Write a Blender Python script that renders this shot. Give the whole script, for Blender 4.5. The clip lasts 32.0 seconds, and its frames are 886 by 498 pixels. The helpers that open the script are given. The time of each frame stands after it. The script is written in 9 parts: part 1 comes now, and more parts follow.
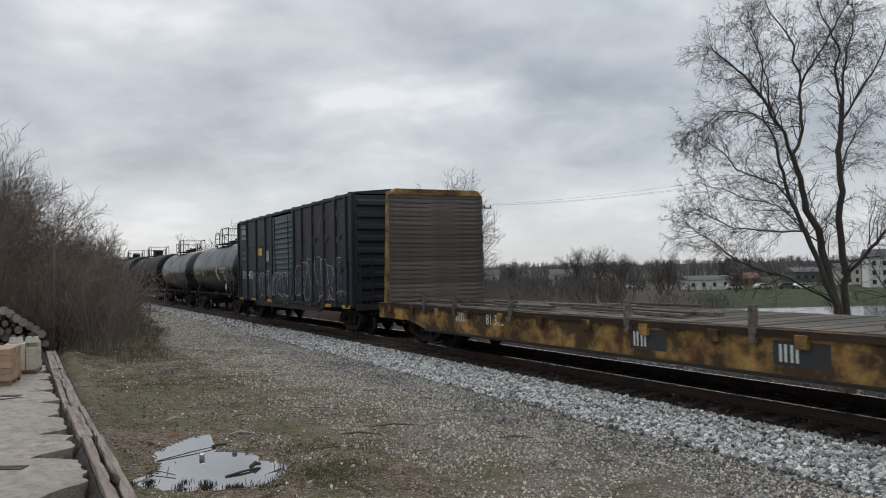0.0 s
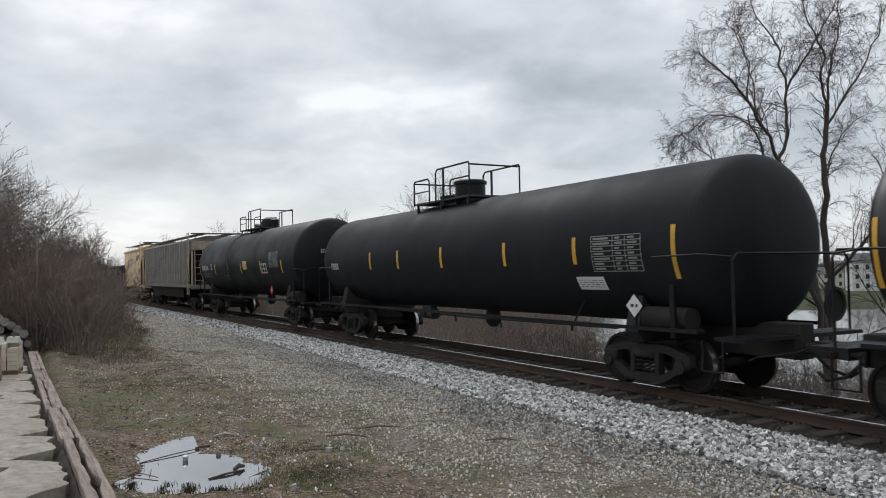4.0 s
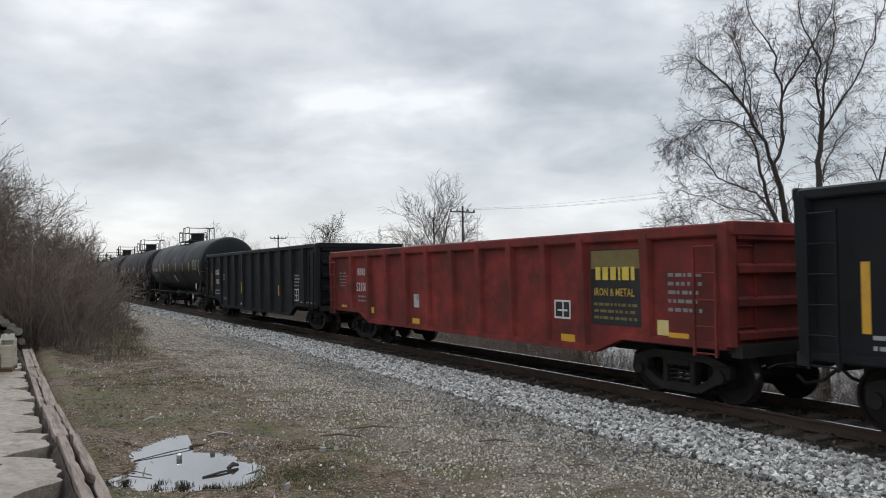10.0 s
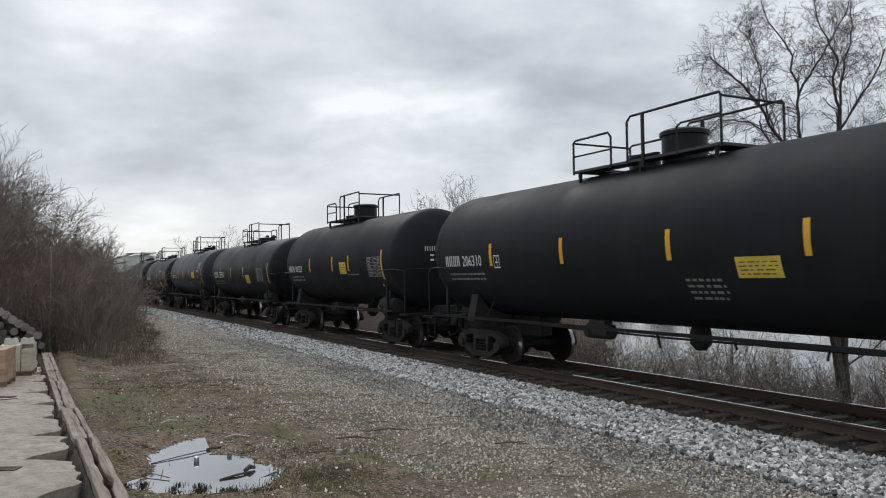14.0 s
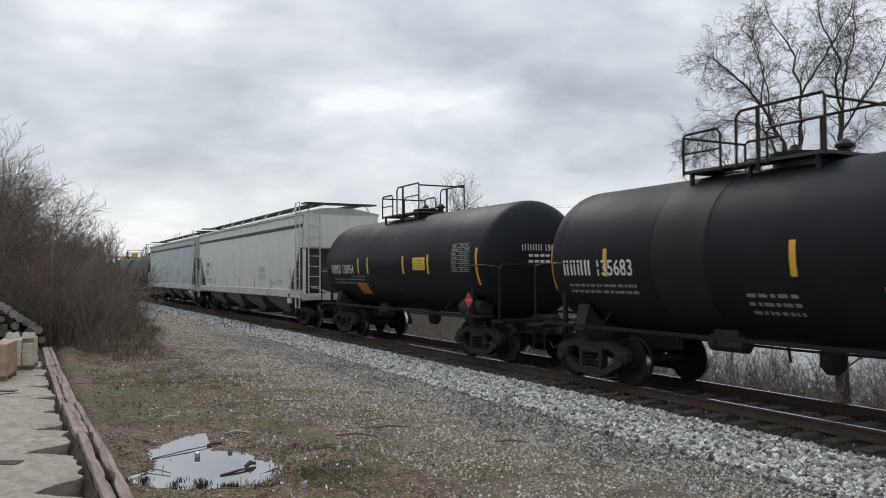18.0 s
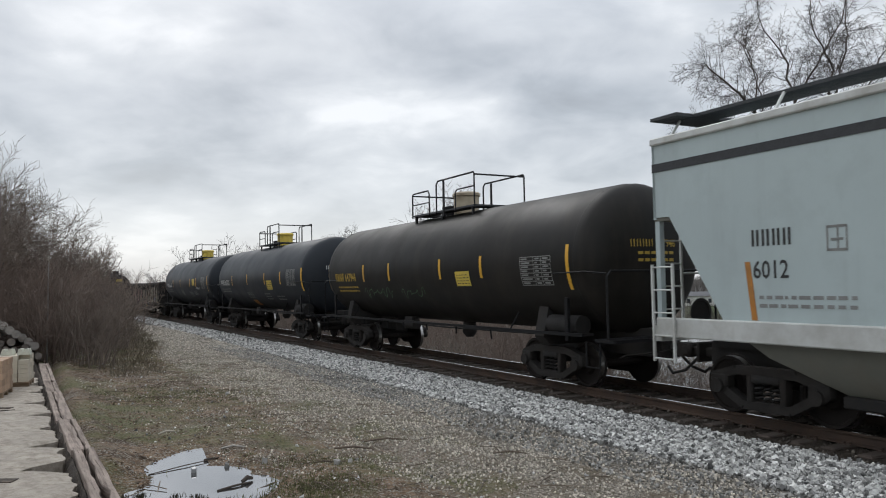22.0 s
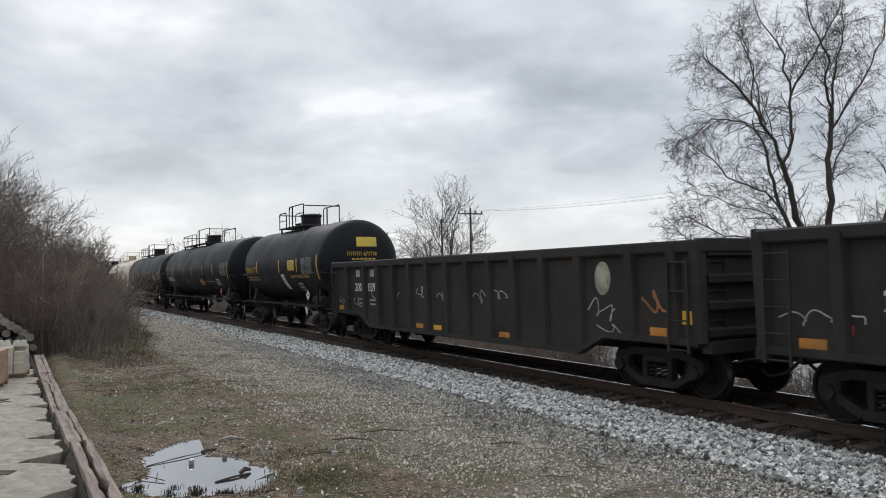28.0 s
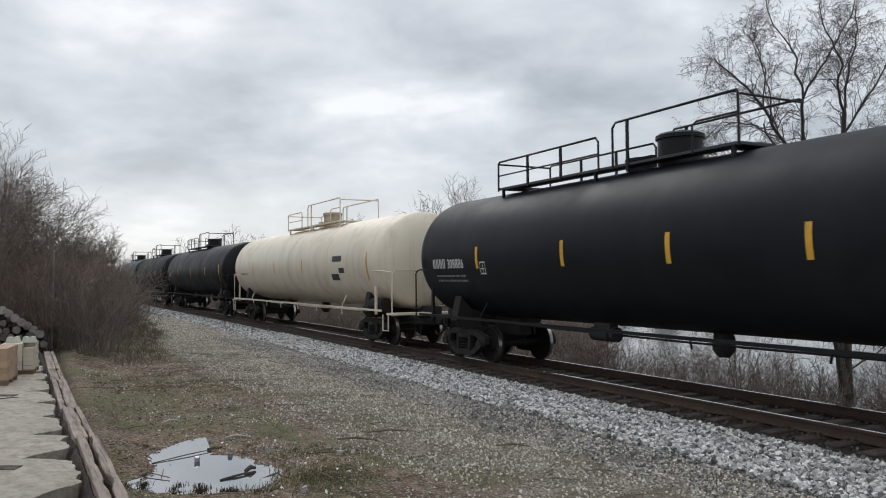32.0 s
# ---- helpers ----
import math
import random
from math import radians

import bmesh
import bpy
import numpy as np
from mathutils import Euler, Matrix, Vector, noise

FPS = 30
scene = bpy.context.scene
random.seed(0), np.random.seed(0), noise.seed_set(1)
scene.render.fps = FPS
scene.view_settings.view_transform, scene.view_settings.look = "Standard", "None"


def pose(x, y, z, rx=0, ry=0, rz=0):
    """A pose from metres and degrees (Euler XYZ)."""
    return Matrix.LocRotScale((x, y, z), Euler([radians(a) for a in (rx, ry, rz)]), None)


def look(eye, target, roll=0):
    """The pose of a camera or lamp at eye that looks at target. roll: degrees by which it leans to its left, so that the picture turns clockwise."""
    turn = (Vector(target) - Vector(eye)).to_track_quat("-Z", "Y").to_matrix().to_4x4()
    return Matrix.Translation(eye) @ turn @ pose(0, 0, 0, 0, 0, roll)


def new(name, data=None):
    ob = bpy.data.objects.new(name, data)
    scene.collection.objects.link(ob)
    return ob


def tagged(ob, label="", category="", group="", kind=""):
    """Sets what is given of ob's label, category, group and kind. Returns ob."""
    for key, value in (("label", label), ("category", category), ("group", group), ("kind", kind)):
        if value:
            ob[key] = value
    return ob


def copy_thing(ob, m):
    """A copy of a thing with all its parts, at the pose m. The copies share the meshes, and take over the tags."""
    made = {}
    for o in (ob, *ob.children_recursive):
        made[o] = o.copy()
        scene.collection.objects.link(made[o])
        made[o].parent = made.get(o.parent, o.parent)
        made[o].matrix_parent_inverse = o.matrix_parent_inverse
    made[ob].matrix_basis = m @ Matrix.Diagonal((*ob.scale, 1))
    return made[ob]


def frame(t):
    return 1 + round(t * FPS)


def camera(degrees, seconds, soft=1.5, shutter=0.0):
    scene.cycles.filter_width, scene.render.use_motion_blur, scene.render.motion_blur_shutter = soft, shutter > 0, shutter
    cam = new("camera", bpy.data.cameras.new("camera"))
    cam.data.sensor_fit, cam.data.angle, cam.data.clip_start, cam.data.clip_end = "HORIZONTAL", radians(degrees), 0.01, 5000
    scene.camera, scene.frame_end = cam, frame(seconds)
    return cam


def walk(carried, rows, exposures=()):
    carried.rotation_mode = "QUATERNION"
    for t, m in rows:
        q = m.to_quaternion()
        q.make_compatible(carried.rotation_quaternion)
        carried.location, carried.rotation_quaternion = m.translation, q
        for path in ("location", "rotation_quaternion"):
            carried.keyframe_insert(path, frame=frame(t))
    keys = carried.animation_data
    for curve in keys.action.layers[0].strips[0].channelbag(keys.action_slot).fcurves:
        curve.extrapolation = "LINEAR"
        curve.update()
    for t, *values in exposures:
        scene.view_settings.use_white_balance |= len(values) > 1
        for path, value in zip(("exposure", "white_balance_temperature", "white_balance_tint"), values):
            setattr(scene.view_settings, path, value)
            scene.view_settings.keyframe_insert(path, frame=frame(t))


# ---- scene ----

# ---------- camera: hand-held on the paved lot, it only sways and turns ----------
cam = camera(60.29, 32.0, soft=1.0, shutter=0.06)
walk(cam, [
    (0.0, pose(-0.009, -0.010, 2.169, 91.528, 1.399, 1.252)),
    (0.5, pose(-0.021, -0.003, 2.166, 91.495, 1.373, 1.192)),
    (1.0, pose(-0.022, -0.003, 2.164, 91.836, 1.358, 1.182)),
    (1.5, pose(-0.023, -0.005, 2.168, 92.033, 1.356, 1.111)),
    (2.0, pose(-0.020, -0.003, 2.166, 92.070, 1.387, 1.023)),
    (2.5, pose(-0.019, 0.008, 2.167, 92.126, 1.355, 0.878)),
    (3.0, pose(-0.016, 0.018, 2.168, 92.024, 1.218, 0.689)),
    (3.5, pose(-0.013, 0.024, 2.170, 91.812, 1.150, 0.491)),
    (5.5, pose(-0.000, 0.018, 2.163, 91.376, 0.841, -0.239)),
    (6.0, pose(0.005, 0.005, 2.165, 91.382, 0.785, -0.228)),
    (6.5, pose(0.002, -0.000, 2.162, 91.454, 0.751, -0.277)),
    (7.0, pose(0.004, -0.010, 2.165, 91.324, 0.708, -0.162)),
    (7.5, pose(-0.008, -0.000, 2.165, 91.361, 0.752, 0.116)),
    (8.0, pose(-0.001, -0.010, 2.164, 91.598, 0.803, 0.169)),
    (8.5, pose(-0.005, -0.001, 2.157, 91.641, 0.447, 0.037)),
    (9.0, pose(0.000, 0.000, 2.154, 91.597, 0.475, 0.000)),
    (9.5, pose(-0.006, -0.004, 2.162, 91.686, 0.466, -0.033)),
    (10.0, pose(-0.010, -0.007, 2.159, 91.777, 0.514, -0.067)),
    (10.5, pose(-0.009, -0.011, 2.157, 91.725, 0.489, 0.073)),
    (11.0, pose(-0.009, -0.017, 2.159, 91.779, 0.504, 0.376)),
    (11.5, pose(-0.007, -0.038, 2.165, 92.133, 0.554, 0.559)),
    (12.0, pose(-0.007, -0.041, 2.164, 92.278, 0.629, 0.596)),
    (12.5, pose(-0.004, -0.037, 2.166, 92.290, 0.754, 0.834)),
    (13.0, pose(-0.012, -0.024, 2.165, 92.382, 0.872, 1.154)),
    (13.5, pose(-0.010, -0.018, 2.159, 92.255, 0.867, 1.215)),
    (14.0, pose(-0.006, -0.012, 2.159, 91.961, 0.823, 1.052)),
    (14.5, pose(-0.004, -0.001, 2.157, 91.899, 0.823, 0.977)),
    (16.5, pose(-0.009, 0.004, 2.157, 91.757, 0.227, 0.544)),
    (17.0, pose(-0.008, -0.003, 2.157, 91.762, 0.222, 0.527)),
    (17.5, pose(-0.015, -0.009, 2.153, 91.788, 0.252, 0.664)),
    (18.0, pose(-0.023, -0.021, 2.156, 91.826, 0.353, 1.065)),
    (18.5, pose(-0.022, -0.024, 2.162, 92.005, 0.277, 1.469)),
    (19.0, pose(-0.013, -0.020, 2.165, 92.241, 0.243, 1.502)),
    (19.5, pose(-0.009, -0.024, 2.166, 92.481, 0.395, 1.386)),
    (20.0, pose(-0.001, -0.024, 2.162, 92.615, 0.680, 1.362)),
    (20.5, pose(-0.009, -0.008, 2.163, 92.532, 0.813, 1.248)),
    (21.0, pose(-0.002, -0.015, 2.169, 92.577, 0.907, 1.209)),
    (21.5, pose(-0.006, -0.011, 2.165, 92.661, 1.055, 1.114)),
    (22.0, pose(0.001, -0.014, 2.164, 92.610, 1.050, 0.922)),
    (22.5, pose(-0.002, -0.016, 2.168, 92.461, 0.973, 0.648)),
    (23.0, pose(-0.003, -0.011, 2.166, 92.297, 0.919, 0.597)),
    (23.5, pose(-0.000, -0.017, 2.166, 92.048, 0.795, 0.550)),
    (24.0, pose(-0.001, -0.015, 2.159, 91.957, 0.804, 0.514)),
    (24.5, pose(-0.020, -0.010, 2.169, 91.862, 0.773, 0.557)),
    (25.0, pose(-0.024, -0.011, 2.173, 92.119, 0.809, 0.768)),
    (25.5, pose(-0.031, -0.021, 2.172, 92.289, 0.715, 0.923)),
    (27.5, pose(-0.035, -0.008, 2.170, 91.965, 0.943, 0.654)),
    (28.0, pose(-0.029, -0.002, 2.169, 91.930, 1.048, 0.542)),
    (28.5, pose(-0.019, 0.001, 2.175, 91.828, 0.988, 0.632)),
    (29.0, pose(-0.013, -0.001, 2.164, 91.696, 0.867, 0.643)),
    (29.5, pose(-0.011, 0.002, 2.162, 91.616, 0.803, 0.451)),
    (30.0, pose(0.004, 0.005, 2.154, 91.702, 0.684, 0.462)),
    (30.5, pose(0.004, 0.002, 2.154, 91.713, 0.557, 0.674)),
    (31.0, pose(-0.002, 0.008, 2.157, 91.744, 0.585, 1.046)),
    (31.5, pose(-0.007, 0.010, 2.159, 91.868, 0.611, 1.373)),
    (32.0, pose(-0.003, 0.011, 2.158, 92.054, 0.477, 1.247)),
], [(0.0, -0.14, 6450, 10), (1.0, -0.06, 6450, 10), (2.5, 0.08, 6450, 10), (32.0, 0.08, 6450, 10)])

# ---------- light: a grey, broken overcast ----------
def node(nt, kind, **values):
    n = nt.nodes.new(kind)
    for k, v in values.items():
        if k in n.inputs:
            n.inputs[k].default_value = v
    return n


def build_world():
    w = bpy.data.worlds.new("overcast")
    w.use_nodes = True
    scene.world = w
    nt = w.node_tree
    nt.nodes.clear()
    link = nt.links.new
    out = nt.nodes.new("ShaderNodeOutputWorld")
    bg = node(nt, "ShaderNodeBackground", Strength=1.0)
    link(bg.outputs[0], out.inputs[0])
    sky = nt.nodes.new("ShaderNodeTexSky")
    sky.sky_type = "NISHITA"
    sky.sun_disc = False
    sky.sun_elevation, sky.sun_rotation = radians(38), radians(-20)
    skys = node(nt, "ShaderNodeMix")
    skys.data_type = "RGBA"
    skys.blend_type = "MULTIPLY"
    skys.inputs[0].default_value = 1.0
    skys.inputs[7].default_value = (0.10, 0.10, 0.10, 1)
    link(sky.outputs[0], skys.inputs[6])
    tc = nt.nodes.new("ShaderNodeTexCoord")
    sep = nt.nodes.new("ShaderNodeSeparateXYZ")
    link(tc.outputs["Generated"], sep.inputs[0])

    def math(op, a, b=None, c=None):
        m = nt.nodes.new("ShaderNodeMath")
        m.operation = op
        for k, v in enumerate((a, b, c)):
            if v is None:
                continue
            if hasattr(v, "is_output"):
                link(v, m.inputs[k])
            else:
                m.inputs[k].default_value = v
        return m.outputs[0]

    def ramp(fac, stops):
        r = nt.nodes.new("ShaderNodeValToRGB")
        while len(r.color_ramp.elements) < len(stops):
            r.color_ramp.elements.new(0.5)
        for e, (p, c) in zip(r.color_ramp.elements, stops):
            e.position, e.color = p, (c[0], c[1], c[2], 1)
        link(fac, r.inputs[0])
        return r.outputs[0]

    # the cloud deck is a flat layer, so it closes up towards the horizon
    up = math("ADD", math("MAXIMUM", sep.outputs[2], 0.0), 0.30)
    px, py = math("DIVIDE", sep.outputs[0], up), math("DIVIDE", sep.outputs[1], up)
    comb = nt.nodes.new("ShaderNodeCombineXYZ")
    link(px, comb.inputs[0])
    link(py, comb.inputs[1])
    comb.inputs[2].default_value = 3.7
    big = node(nt, "ShaderNodeTexNoise", Scale=1.7, Detail=4.0, Roughness=0.48, Distortion=0.25)
    fine = node(nt, "ShaderNodeTexNoise", Scale=3.6, Detail=7.0, Roughness=0.56, Distortion=0.3)
    link(comb.outputs[0], big.inputs["Vector"])
    link(comb.outputs[0], fine.inputs["Vector"])
    f = math("ADD", math("MULTIPLY", big.outputs[0], 0.68), math("MULTIPLY", fine.outputs[0], 0.32))
    clouds = ramp(f, [(0.33, (0.36, 0.385, 0.415)), (0.42, (0.47, 0.505, 0.545)), (0.49, (0.59, 0.622, 0.66)), (0.56, (0.70, 0.73, 0.76)), (0.63, (0.90, 0.92, 0.94))])
    # paler, faintly bluish strip above the horizon
    low = ramp(sep.outputs[2], [(0.0, (1, 1, 1)), (0.05, (0.85, 0.85, 0.85)), (0.17, (0, 0, 0))])
    mixed = node(nt, "ShaderNodeMix")
    mixed.data_type = "RGBA"
    link(math("MULTIPLY", low, 0.6), mixed.inputs[0])
    link(clouds, mixed.inputs[6])
    mixed.inputs[7].default_value = (0.80, 0.83, 0.87, 1)
    both = node(nt, "ShaderNodeMix")
    both.data_type = "RGBA"
    both.inputs[0].default_value = 0.12
    link(mixed.outputs[2], both.inputs[6])
    link(skys.outputs[2], both.inputs[7])
    # an overcast sky grows brighter towards the zenith
    rise = node(nt, "ShaderNodeMapRange")
    link(sep.outputs[2], rise.inputs[0])
    for k, v in zip(range(1, 5), (0.3, 0.9, 1.0, 1.9)):
        rise.inputs[k].default_value = v
    link(both.outputs[2], bg.inputs[0])
    link(rise.outputs[0], bg.inputs[1])


build_world()
sun = new("sun", bpy.data.lights.new("sun", "SUN"))
sun.data.energy, sun.data.angle, sun.data.color = 0.8, radians(25), (1.0, 0.98, 0.95)
sun.matrix_world = look((0, 0, 50), (0 + 12, -30, 22))
scene.view_settings.exposure = 0.0

# ---------- mesh helpers ----------
class Geo:
    """Collects vertices and faces of one mesh."""

    def __init__(self):
        self.v, self.f, self.mi = [], [], []

    def add(self, verts, faces, m=0):
        k = len(self.v)
        self.v += [tuple(p) for p in verts]
        self.f += [tuple(i + k for i in q) for q in faces]
        self.mi += [m] * len(faces)
        return self

    def box(self, x0, x1, y0, y1, z0, z1, m=0, bev=0.0):
        if bev <= 0:
            return self.add([(x0, y0, z0), (x1, y0, z0), (x1, y1, z0), (x0, y1, z0), (x0, y0, z1), (x1, y0, z1), (x1, y1, z1), (x0, y1, z1)],
                            [(0, 3, 2, 1), (4, 5, 6, 7), (0, 1, 5, 4), (1, 2, 6, 5), (2, 3, 7, 6), (3, 0, 4, 7)], m)
        b = min(bev, (x1 - x0) / 2.01, (y1 - y0) / 2.01, (z1 - z0) / 2.01)
        rings = []
        for z, i in ((z0, b), (z0 + b, 0), (z1 - b, 0), (z1, b)):
            rings.append([(x0 + b, y0 + i, z), (x1 - b, y0 + i, z), (x1 - i, y0 + b, z), (x1 - i, y1 - b, z), (x1 - b, y1 - i, z), (x0 + b, y1 - i, z), (x0 + i, y1 - b, z), (x0 + i, y0 + b, z)])
        return self.loft(rings, m)

    def loft(self, rings, m=0, caps=True, closed=True):
        n = len(rings[0])
        v = [p for r in rings for p in r]
        f = []
        for k in range(len(rings) - 1):
            for i in range(n if closed else n - 1):
                j = (i + 1) % n
                f.append((k * n + i, k * n + j, (k + 1) * n + j, (k + 1) * n + i))
        if caps:
            f.append(tuple(reversed(range(n))))
            f.append(tuple(range((len(rings) - 1) * n, len(rings) * n)))
        return self.add(v, f, m)

    def cyl(self, p0, p1, r0, r1=None, n=10, m=0, caps=True):
        r1 = r0 if r1 is None else r1
        a, b = Vector(p0), Vector(p1)
        d = (b - a).normalized()
        u = d.orthogonal().normalized()
        w = d.cross(u)
        rings = []
        for p, r in ((a, r0), (b, r1)):
            rings.append([p + (u * math.cos(2 * math.pi * i / n) + w * math.sin(2 * math.pi * i / n)) * r for i in range(n)])
        return self.loft(rings, m, caps)

    def tube(self, pts, r, n=6, m=0):
        pts = [Vector(p) for p in pts]
        rings = []
        u = None
        for k, p in enumerate(pts):
            a = pts[max(k - 1, 0)]
            b = pts[min(k + 1, len(pts) - 1)]
            d = (b - a).normalized()
            if u is None:
                u = d.orthogonal().normalized()
            u = (u - d * u.dot(d)).normalized()
            w = d.cross(u)
            rr = r[k] if isinstance(r, (list, tuple)) else r
            rings.append([p + (u * math.cos(2 * math.pi * i / n) + w * math.sin(2 * math.pi * i / n)) * rr for i in range(n)])
        return self.loft(rings, m)

    def prism_x(self, prof, x0, x1, m=0):
        """A profile of (y, z), anticlockwise seen from +x, drawn out along x."""
        return self.loft([[(x0, y, z) for y, z in prof], [(x1, y, z) for y, z in prof]], m)

    def prism_y(self, prof, y0, y1, m=0):
        """A profile of (x, z) drawn out along y."""
        return self.loft([[(x, y1, z) for x, z in prof], [(x, y0, z) for x, z in prof]], m)

    def lathe_x(self, prof, zc, n=32, m=0, y=0.0):
        """Rings of (x, radius) about an axis along x at height zc."""
        rings = [[(x, y + r * math.sin(2 * math.pi * i / n), zc - r * math.cos(2 * math.pi * i / n)) for i in range(n)] for x, r in prof]
        return self.loft(rings, m)

    def lathe_z(self, prof, x=0.0, y=0.0, n=16, m=0):
        rings = [[(x + r * math.cos(2 * math.pi * i / n), y + r * math.sin(2 * math.pi * i / n), z) for i in range(n)] for r, z in prof]
        return self.loft(rings, m)

    def mesh(self, name, mats, smooth=None):
        me = bpy.data.meshes.new(name)
        me.from_pydata(self.v, [], self.f)
        for mt in mats if isinstance(mats, (list, tuple)) else [mats]:
            me.materials.append(mt)
        if any(self.mi):
            me.polygons.foreach_set("material_index", self.mi)
        if smooth is not None:
            me.polygons.foreach_set("use_smooth", [True] * len(me.polygons))
            if smooth < 180:
                me.set_sharp_from_angle(angle=radians(smooth))
        me.update()
        return me


def part(name, geo, mat, parent, label="", smooth=40, at=None):
    """One mesh object under a thing or under a part."""
    me = geo if isinstance(geo, bpy.types.Mesh) else geo.mesh(name, mat, smooth)
    ob = new(name, me)
    ob.parent = parent
    if at is not None:
        ob.matrix_basis = at
    if label:
        tagged(ob, label)
    return ob


def thing(name, m, label, category, group="", kind=""):
    ob = new(name)
    ob.empty_display_size = 0.3
    ob.matrix_basis = m
    return tagged(ob, label, category, group, kind)


def solid(name, geo, mat, label, category="", group="", kind="", smooth=40, at=None):
    ob = new(name, geo if isinstance(geo, bpy.types.Mesh) else geo.mesh(name, mat, smooth))
    if at is not None:
        ob.matrix_basis = at
    return tagged(ob, label, category, group, kind)


# ---------- the line of the track ----------
SPEED = 14.685
KNOTS = (-260, -140, -100, -70, -40, -10, 20, 80)
BENDS = (0.0, 0.000324, 0.00071, 0.000834, 0.0004, -0.00083, -0.0009, -0.0002)


def build_line():
    """Places and headings along the track's centre line, every half metre."""
    s = np.arange(-700, 561, 0.5)
    kap = np.interp(s, KNOTS, BENDS, left=0, right=0)
    i0 = int(np.argmin(abs(s)))
    th = np.concatenate([[0], np.cumsum((kap[1:] + kap[:-1]) * 0.25)])
    th += -1.05992 - th[i0]
    c, d = np.cos(th), np.sin(th)
    x = np.concatenate([[0], np.cumsum((c[1:] + c[:-1]) * 0.25)])
    y = np.concatenate([[0], np.cumsum((d[1:] + d[:-1]) * 0.25)])
    x += 0.4106 - x[i0]
    y += 18.2053 - y[i0]
    return s, x - d * 1.6, y + c * 1.6, th


LINE = build_line()


def on_line(s, off=0.0, z=0.0):
    """The place at s along the track, off metres to the left of it (away from the lot), and the heading in degrees."""
    x, y, th = (float(np.interp(s, LINE[0], LINE[k])) for k in (1, 2, 3))
    return Vector((x - math.sin(th) * off, y + math.cos(th) * off, z)), math.degrees(th)


def car_pose(s, half):
    """The pose of a car whose two trucks stand on the line half metres before and behind s."""
    a, b = on_line(s + half)[0], on_line(s - half)[0]
    d = a - b
    c = (a + b) / 2
    return pose(c.x, c.y, 0, 0, 0, math.degrees(math.atan2(d.y, d.x)))

